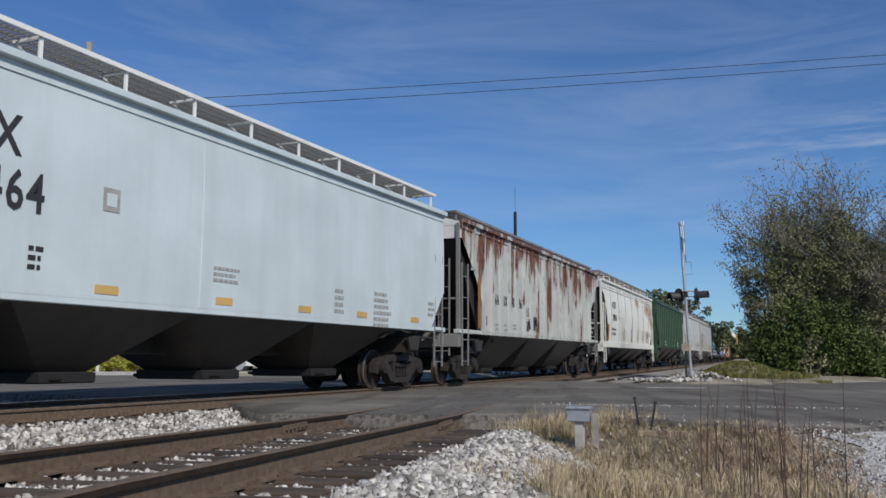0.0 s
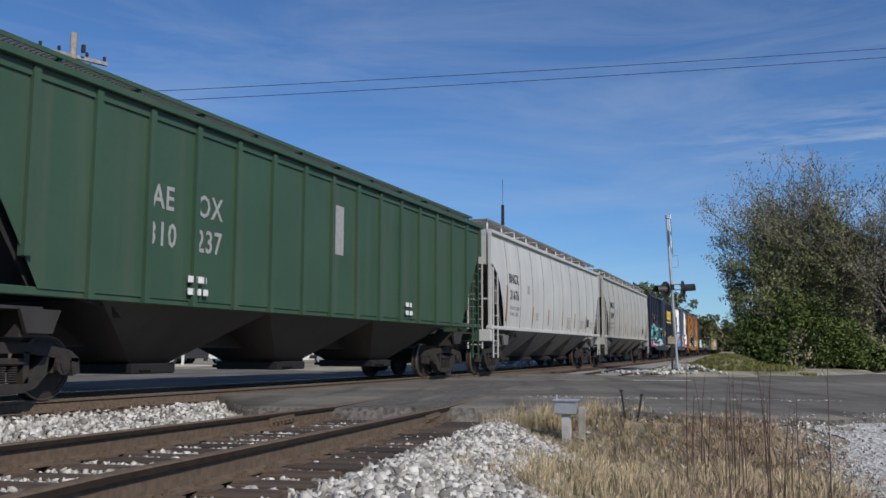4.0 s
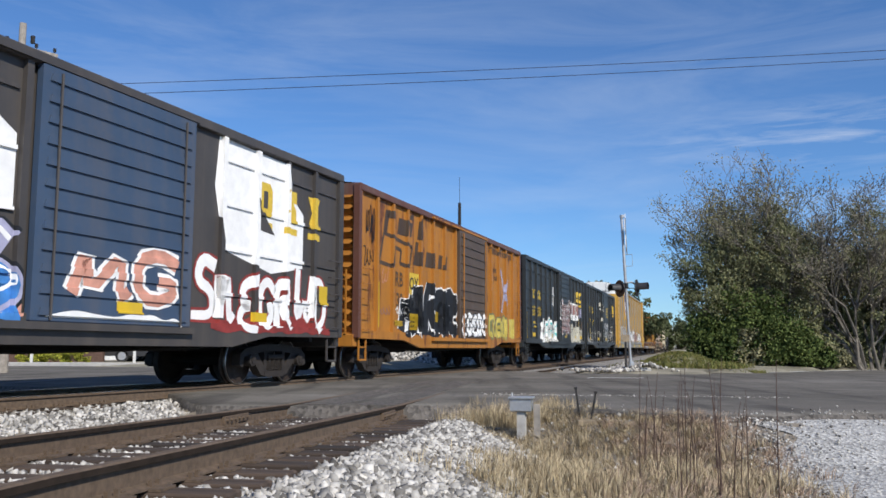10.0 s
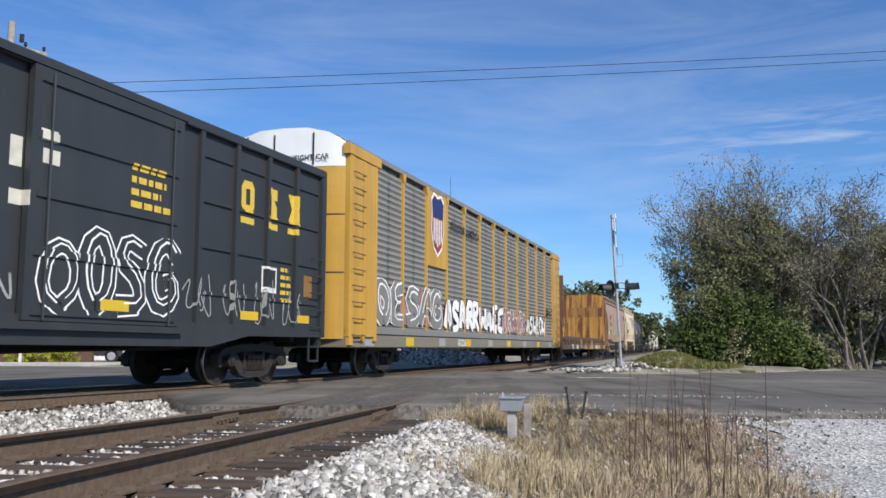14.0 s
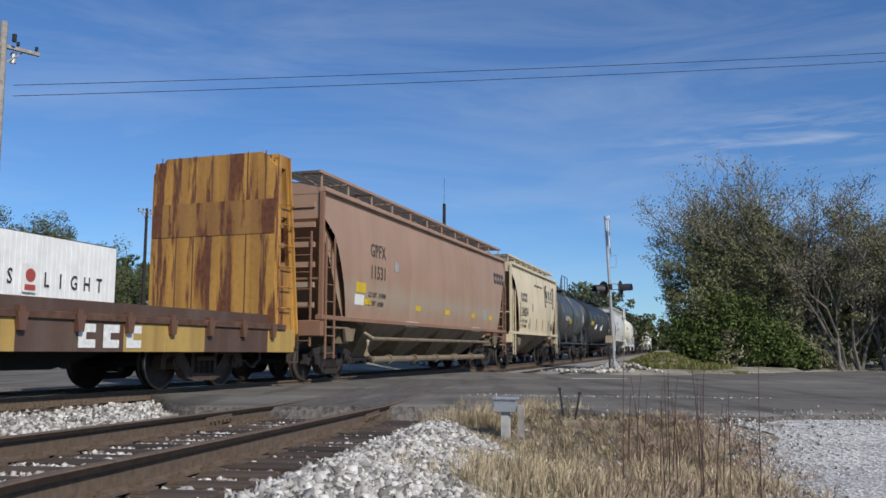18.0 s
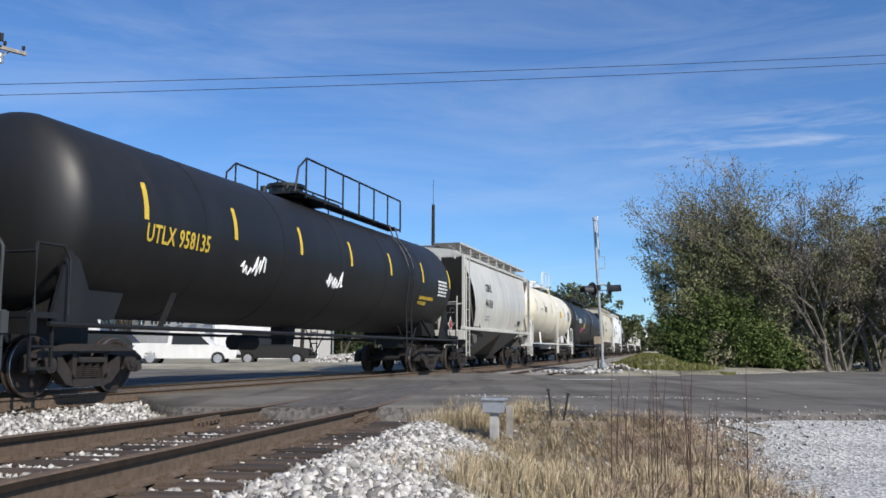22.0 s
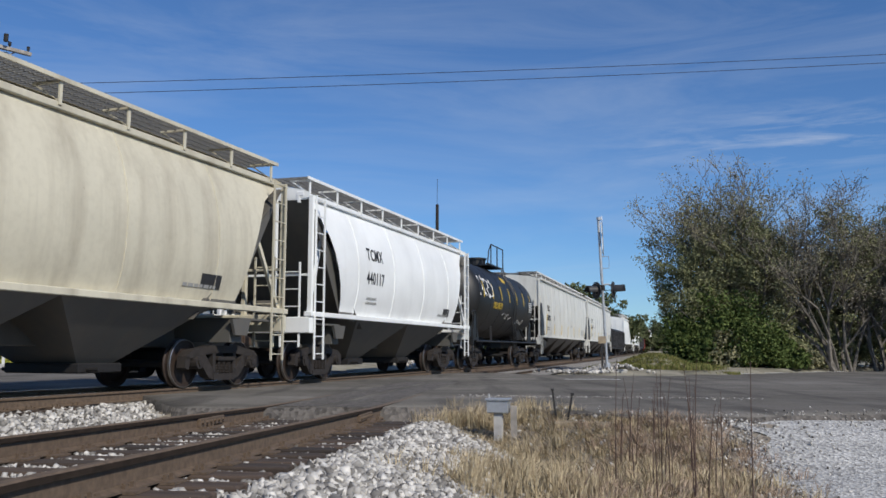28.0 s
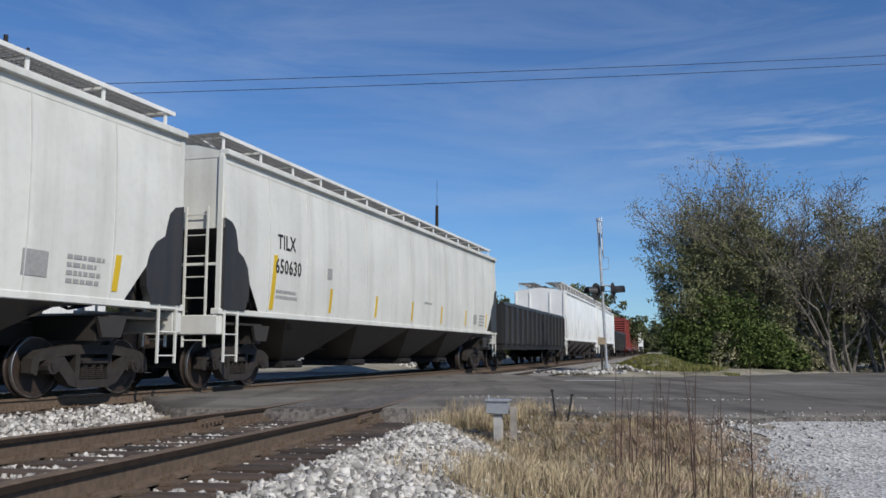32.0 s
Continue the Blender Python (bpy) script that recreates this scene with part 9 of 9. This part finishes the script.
    decal(car, -10.1, -9.65, 1.3, 1.8, -hw - 0.06, "yellow_mark", "reflector_strip")
    text_part(car, "TTPX", 0.24, -6.5, 0.655, -hw - 0.07, "ink_white")
    text_part(car, "81628", 0.24, -4.6, 0.655, -hw - 0.07, "ink_white")
    letter_blocks(car, 4.2, 0.68, 3, 0.34, 0.34, 0.16, -hw - 0.07, "ink_white")
    scribble(car, -0.6, 0.3, 0.72, 0.98, -hw - 0.055, 3, 91, "spray_black", 0.012)
    scribble(car, 0.9, 2.0, 0.72, 1.0, -hw - 0.055, 4, 92, "spray_black", 0.012)
    bars(car, [(-3.1, 0.70, 0.9, 0.16, 1), (-1.8, 0.86, 0.7, 0.14, 1), (-1.8, 0.68, 0.6, 0.12, 1)], -hw - 0.07, "ink_grey")


def pink_hopper():
    car, hb, hw = covered_hopper("covered_hopper", "faded pink-red covered hopper with unloading pipes below", 249.10, 18.47, "pink_hopper", "pink_sill", bays=4, curve=0.12, under="grimy_shade_cream", board_h=0.42, eave=4.26, cut=1.3, cut_z=3.6, cut_pow=0.5, seams=3, bracket_mat="pink_hopper", end_mat="pink_hopper", board_mat="mesh_dark")
    pp = Shape().tube([(-5.2, -1.35, 0.42), (5.6, -1.35, 0.42)], 0.09, 10)
    pp.tube([(-5.6, -1.3, 1.1), (-5.5, -1.5, 0.95), (2.0, -1.5, 0.95), (6.0, -1.5, 0.95), (6.2, -1.3, 1.05)], 0.05, 8)
    pp.tube([(-5.7, -1.45, 0.9), (-5.9, -1.5, 0.55), (-5.2, -1.35, 0.42)], 0.06, 8)
    for x in (-4, -2, 0, 2, 4):
        pp.cyl((x - 0.06, -1.35, 0.42), (x + 0.06, -1.35, 0.42), 0.13, 10)
    part("unloading_pipe", pp, "grimy_shade_cream", car, "grey steel unloading pipe")
    letter_blocks(car, hb - 1.9, 3.2, 4, 0.30, 0.42, 0.10, -hw, "ink_black")
    text_part(car, "GPFX", 0.34, -5.35, 3.0, -hw, "ink_brown", 0.85)
    text_part(car, "11531", 0.34, -5.35, 2.45, -hw, "ink_brown", 0.85)
    text_part(car, "LD LMT  216900", 0.13, -5.4, 1.98, -hw, "ink_brown", 0.85)
    text_part(car, "LT WT  69500", 0.13, -5.45, 1.76, -hw, "ink_brown", 0.85)
    decal(car, -6.75, -6.15, 2.05, 2.3, -hw, "yellow_mark", "reflector_strip")
    decal(car, -6.8, -6.25, 1.75, 2.0, -hw, "ink_white", "data_panel", "pale painted patch")
    decal(car, -4.2, -3.9, 2.75, 3.0, -hw, "ink_grey", "data_plate")
    side_marks(car, hb, hw, 1.85, "yellow_mark", [-6, -2.2, 0.6, 3.6, 6.0], 0.45, 0.15)
    side_marks(car, hb, hw, 1.38, "ink_white", [-2.6, 4.2], 1.0, 0.15)
    decal(car, 4.9, 5.4, 1.75, 2.1, -hw, "ink_grey", "data_plate")
    for j in range(6):
        part("end_brace", Shape().box(-hb - 0.02, -hb + 0.06, -1.3, 1.3, 1.6 + j * 0.45, 1.72 + j * 0.45), "pink_hopper", car)


def cream_hopper():
    car, hb, hw = covered_hopper("covered_hopper", "short cream two-bay covered hopper with black emblem", 267.57, 12.93, "cream_hopper", bays=2, curve=0.12, under="grimy_shade_cream", board_h=0.36, eave=4.30, cut=1.5, cut_z=3.95, cut_pow=0.5, seams=6, end_mat="grimy_shade_cream", bracket_mat="cream_hopper", seam_mat="cream_dirty")
    letter_blocks(car, -hb + 1.75, 2.78, 4, 0.26, 0.38, 0.10, -hw, "ink_black")
    text_part(car, "243074", 0.40, -hb + 2.5, 2.14, -hw, "ink_black", 0.85)
    text_part(car, "LD LMT  231700", 0.14, -hb + 2.4, 1.86, -hw, "ink_brown", 0.85)
    text_part(car, "LT WT  54300", 0.14, -hb + 2.35, 1.64, -hw, "ink_brown", 0.85)
    text_part(car, "How tomorrow moves", 0.16, 0.3, 3.62, -hw, "ink_brown", 0.85)
    decal(car, -hb + 4.2, -hb + 4.5, 2.42, 2.78, -hw, "ink_grey", "data_plate")
    decal(car, -hb + 3.4, -hb + 3.75, 1.66, 1.86, -hw, "ink_grey", "data_plate")
    decal(car, hb - 2.15, hb - 1.75, 1.62, 1.95, -hw, "ink_black", "data_plate")
    decal(car, -hb + 1.45, -hb + 1.57, 1.55, 2.75, -hw, "orange_mark", "reflector_strip", skew=0.06)
    sh = Shape()
    y = -hw
    for a, b, c, d in ((1.85, 2.0, 2.75, 3.85), (4.15, 4.3, 2.75, 3.85), (1.85, 2.2, 2.75, 2.87), (1.85, 2.2, 3.73, 3.85), (3.95, 4.3, 2.75, 2.87), (3.95, 4.3, 3.73, 3.85)):
        sh.box(a, b, y - 0.01, y - 0.002, c, d)
    part("emblem", sh, "ink_black", car, "black bracket-shaped emblem")
    logo(car, 2.45, 3.4, 0.38, y, "ink_black")
    slant_marks(car, hw, [-2.0, -0.4, 1.2, 2.8, 4.2], 1.6, 2.1, "orange_mark")


def barrel_text(car, s, h, x, z, rad, zc, mat, squeeze=0.85):
    part("lettering", on_barrel(text_shape(s, h, x, z, 0.0, squeeze, 1.1), rad, zc), mat, car)


def barrel_panel(car, x0, x1, z0, z1, rad, zc, mat, name="data_plate", label=""):
    n = 5
    rows = []
    for k in range(n):
        z = z0 + (z1 - z0) * k / (n - 1)
        a = math.pi / 2 - (z - zc) / rad
        rows.append([(x, -(rad + 0.007) * math.sin(a), zc + (rad + 0.007) * math.cos(a)) for x in (x0, x1)])
    part(name, Shape().loft(rows, False), mat, car, label)


def note_panel(car, x0, x1, z0, z1, rad, zc, mat="ink_white"):
    """Table of small print on a barrel: a thin frame and rows of plain bars."""
    barrel_panel(car, x0, x1, z0, z1, rad, zc, "ink_black", "data_plate")
    rnd = random.Random(int(x0 * 10))
    h = (z1 - z0) / 6
    for k in range(5):
        z = z0 + h * (k + 0.6)
        a = x0 + 0.05
        while a < x1 - 0.12:
            b = min(x1 - 0.05, a + rnd.uniform(0.08, 0.26))
            barrel_panel(car, a, b, z, z + h * 0.55, rad + 0.004, zc, mat, "small_lettering")
            a = b + 0.03


def tanks():
    car, hb, r = tank_car("tank_car", "dark grey tank car with white lettering and yellow strips", 280.50, 12.70, "tank_grey", rad=1.52, zc=2.72, ladder_x=-0.69)
    barrel_text(car, "NATX 190135", 0.26, -2.6, 2.35, r, 2.72, "ink_white", 0.7)
    barrel_panel(car, -1.55, -0.95, 2.2, 2.5, r, 2.72, "yellow_mark")
    note_panel(car, 3.7, 4.6, 2.35, 2.95, r, 2.72)
    car, hb, r = tank_car("tank_car", "long black pressure tank car with yellow lettering", 293.20, 20.29, "tank_black", rad=1.54, zc=2.75, nmarks=7, rail_span=(-0.8, 5.55), ladder_x=4.85, mark_shift=0.6)
    barrel_text(car, "UTLX 958135", 0.30, -6.6, 2.4, r, 2.75, "ink_yellow", 0.7)
    barrel_text(car, "LIQUEFIED PETROLEUM GAS", 0.11, 6.5, 2.22, r, 2.75, "ink_yellow", 0.6)
    barrel_text(car, "NON ODORIZED", 0.11, 6.2, 2.05, r, 2.75, "ink_yellow", 0.6)
    note_panel(car, 7.45, 8.5, 2.35, 3.0, r, 2.75)
    for x in (-4.5, -0.7):
        sh = Shape()
        rnd = random.Random(int(x * 10))
        pts = [(x + 0.06 * k, 0, 2.35 + rnd.uniform(-0.24, 0.28)) for k in range(16)]
        part("graffiti", on_barrel(Shape().tube(pts, 0.022, 4), r, 2.75), "spray_white", car, "white graffiti scrawl")
    flat_shape(car, [(8.9, 1.28), (9.15, 1.55), (8.9, 1.82), (8.65, 1.55)], -1.52, "ink_white", "placard", "white-edged red diamond placard")
    flat_shape(car, [(8.9, 1.34), (9.1, 1.55), (8.9, 1.76), (8.7, 1.55)], -1.526, "spray_red", "placard")
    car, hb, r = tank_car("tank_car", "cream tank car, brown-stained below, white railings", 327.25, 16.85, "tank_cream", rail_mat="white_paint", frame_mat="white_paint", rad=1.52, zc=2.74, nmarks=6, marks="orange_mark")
    barrel_text(car, "72637", 0.30, -3.6, 2.75, r, 2.74, "ink_black", 0.7)
    bars_b = text_shape("- - -", 0.30, -4.9, 2.75, 0.0, 1.0)
    part("lettering", on_barrel(bars_b, r, 2.74), "ink_black", car)
    barrel_panel(car, 1.7, 2.5, 2.6, 3.0, r, 2.74, "yellow_mark")
    note_panel(car, 5.3, 6.1, 2.5, 3.1, r, 2.74, "ink_grey")
    car, hb, r = tank_car("tank_car", "black tank car with a long railed walkway on top", 344.10, 20.96, "tank_black", rad=1.52, zc=2.72, nmarks=4, marks="ink_white", long_rail=True)
    barrel_text(car, "TILX 300829", 0.30, -6.55, 2.6, r, 2.72, "ink_white", 0.7)
    barrel_panel(car, -4.0, -3.4, 2.25, 2.65, r, 2.72, "yellow_mark")
    barrel_panel(car, -5.4, -4.3, 1.95, 2.3, r, 2.72, "spray_pink", "graffiti", "pink and orange spray marks")
    car, hb, r = tank_car("tank_car", "black tank car with white scrawl and yellow lettering", 392.90, 13.27, "tank_black", rad=1.51, zc=2.72, nmarks=7, ladder_x=0.95)
    barrel_text(car, "UTLX 601379", 0.26, -2.2, 2.35, r, 2.72, "ink_yellow", 0.7)
    sc = Shape()
    for x0, pts in ((-5.2, ((0, 0.0), (0.05, 0.75), (0.35, 0.2), (0.6, 0.8), (0.75, 0.05))), (-4.5, ((0, 0.1), (0.08, 0.7))), (-4.25, ((0, 0), (0.02, 0.7), (0.45, 0.6), (0.4, 0.35), (0.05, 0.3), (0.55, -0.05))), (-3.75, ((0, 0), (0.3, 0.7), (0.65, 0.4), (0.55, 0.05), (0.1, 0.0), (0.3, 0.7)))):
        sc.tube([(x0 + a, 0, 2.75 + b) for a, b in pts], 0.022, 4)
    part("graffiti", on_barrel(sc, r, 2.72), "spray_white", car, "white graffiti scrawl")
    rnd = random.Random(5)
    for x0, n, z in ((-1.2, 16, 2.05), (2.0, 12, 1.9)):
        pts = [(x0 + 0.13 * q, 0, z + rnd.uniform(-0.16, 0.2)) for q in range(n)]
        part("graffiti", on_barrel(Shape().tube(rounded(pts), 0.011, 4), r, 2.72), "ink_grey", car, "thin grey graffiti scrawl")
    barrel_panel(car, -0.4, 0.25, 3.6, 3.9, r, 2.72, "yellow_mark")
    note_panel(car, 4.2, 5.0, 2.4, 3.0, r, 2.72)


def cage_hopper(front, length, mat, mark, number, label, trim):
    car, hb, hw = covered_hopper("covered_hopper", label, front, length, mat, trim, bays=2, curve=0.34, eave=4.14, width=3.2, sill=1.30, cut=1.75, cut_z=4.0, seams=5, bracket_mat=trim, ends="cage", under="cage_under", end_mat="cage_under", board_h=0.36, cut_pow=0.5)
    text_part(car, mark, 0.31, -hb + 3.6, 2.95, -hw, "ink_black")
    text_part(car, number, 0.31, -hb + 3.6, 2.35, -hw, "ink_black")
    bars(car, [(-hb + 3.1, 1.95, 0.9, 0.06, 2), (hb - 3.4, 1.75, 1.4, 0.06, 1)], -hw, "ink_grey")
    decal(car, hb - 2.9, hb - 2.3, 1.75, 2.0, -hw, "ink_black", "data_plate")


def tilx(front, length, number):
    car, hb, hw = covered_hopper("covered_hopper", "long chalk-white covered hopper with shaded corner openings drawn in black", front, length, "tilx_white", bays=4, curve=0.08, board_h=0.36, eave=4.31, cut=1.5, cut_z=2.9, seams=12, bracket_mat="white_paint", end_mat="black_paint", seam_mat="grey_car")
    text_part(car, "TILX", 0.30, -hb + 2.4, 2.75, -hw, "ink_black")
    text_part(car, number, 0.30, -hb + 2.5, 2.25, -hw, "ink_black")
    decal(car, -hb + 1.75, -hb + 1.9, 1.5, 2.6, -hw, "yellow_mark", "reflector_strip", skew=0.12)
    slant_marks(car, hw, [-hb + 4.6 + k * (2 * hb - 6.2) / 5 for k in range(6)], 1.55, 2.1, "yellow_mark")
    bars(car, [(-hb + 2.0, 1.85, 1.2, 0.06, 2), (hb - 2.6, 1.95, 0.9, 0.06, 4), (1.2, 2.1, 1.0, 0.06, 1)], -hw, "ink_grey")
    decal(car, hb - 3.4, hb - 2.95, 1.65, 2.0, -hw, "ink_grey", "data_plate")
    decal(car, -hb + 4.4, -hb + 4.65, 2.3, 2.55, -hw, "ink_grey", "data_plate")
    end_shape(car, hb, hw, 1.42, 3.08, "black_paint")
    text_part(car, "TILX", 0.22, 0, 0, 0, "ink_black").matrix_basis = pose(-hb - 0.02, -0.4, 4.05, 0, 0, -90)
    text_part(car, number, 0.22, 0, 0, 0, "ink_black").matrix_basis = pose(-hb - 0.02, -0.4, 3.75, 0, 0, -90)


def gondola(front, length):
    car = new_car("gondola", "black ribbed gondola car with steel sides", front, length)
    hb, hw = length / 2 - 0.7, 1.55
    for sy in (-1, 1):
        part("side", Shape().box(-hb, hb, sy * hw - 0.04, sy * hw + 0.04, 1.0, 2.65), "black_paint", car)
        part("top_rail", Shape().box(-hb, hb, sy * hw - 0.09, sy * hw + 0.09, 2.55, 2.72, 0.02), "black_paint", car)
        for k in range(15):
            x = -hb + 0.1 + (2 * hb - 0.2) * k / 14
            part("side_rib", lambda: Shape().box(-0.07, 0.07, -0.1, 0.1, 0.95, 2.6, 0.02), "black_paint", car, at=pose(x, sy * (hw + 0.05), 0), key="gon_rib")
    for sx in (-1, 1):
        part("end", Shape().box(sx * hb - 0.05, sx * hb + 0.05, -hw, hw, 1.0, 2.6), "black_paint", car)
        truck_parts(car, sx * (length / 2 - 2.3))
        coupler(car, sx * (length / 2 - 0.75), sx)
    part("floor", Shape().box(-hb, hb, -hw, hw, 0.75, 1.05), "steel_dirty", car)


def white_tail(front, length):
    car, hb, hw = covered_hopper("covered_hopper", "white covered hopper with rounded frame ends", front, length, "white_bright", bays=4, curve=0.1, eave=4.3, cut=1.2, cut_z=2.8, seams=10, ends="cage", bracket_mat="white_paint")
    slant_marks(car, hw, [-4, 0, 4], 1.6, 2.2, "ink_grey")


lead_hopper()
rusty_hopper()
stained_white()
green_hopper()
grey_hopper(76.75, 18.20, "31676", "grey_car", 4)
grey_hopper(94.95, 18.43, "31819", "grey_car_warm", 4)
blue_boxcar()
white_letter_boxcar()
orange_boxcar()
slate_boxcar(164.11, 17.20, "135281", 71, False)
slate_boxcar(181.31, 16.85, "137439", 82, True)
autorack()
bulkhead_flat()
pink_hopper()
cream_hopper()
tanks()
cage_hopper(313.49, 13.76, "cage_hopper", "CBFX", "441424", "light grey round-sided covered hopper with caged ends", "cage_hopper")
cage_hopper(365.06, 13.87, "cream_dirty", "TCMX", "441101", "dirty cream round-sided covered hopper with caged ends", "cream_dirty")
cage_hopper(378.93, 13.97, "white_bright", "TCMX", "440117", "bright white round-sided covered hopper with caged ends", "white_bright")
tilx(406.17, 21.57, "650758")
tilx(427.74, 21.76, "650630")
gondola(449.50, 18.20)
white_tail(467.70, 20.30)
white_tail(487.98, 18.4)
gondola(506.4, 16.0)
_c = boxcar("boxcar", "red boxcar far along the train", 522.4, 17.0, "red_far", "red_far", posts=8, panels=3)
_c = boxcar("boxcar", "brown-red boxcar far along the train", 539.4, 17.0, "rust_chord", "rust_chord", posts=8, panels=3)
white_tail(556.4, 19.0)
_c = tank_car("tank_car", "black tank car far along the train", 575.4, 16.0, "tank_black")
_c = boxcar("boxcar", "dark grey boxcar far along the train", 591.4, 17.0, "slate_box", "slate_box", posts=8, panels=3)


def travelled(t):
    return 1.26 + 12.7101 * t + 0.0064579 * t * t


def car_pose(front, length, t):
    s = front + length / 2 - travelled(t)
    d = length / 2 - 2.2
    ax, ay, _ = main_line(s - d)
    bx, by, _ = main_line(s + d)
    za, zb = rise(s - d), rise(s + d)
    tilt = Matrix.Rotation(-math.atan2(zb - za, 2 * d), 4, "Y")
    return Matrix.Translation(((ax + bx) / 2, (ay + by) / 2, (za + zb) / 2)) @ Matrix.Rotation(math.atan2(by - ay, bx - ax), 4, "Z") @ tilt




def motions():
    for car, front, length in CARS:
        walk(car, [(t, car_pose(front, length, t)) for t in (k * 0.5 for k in range(65))])


motions()
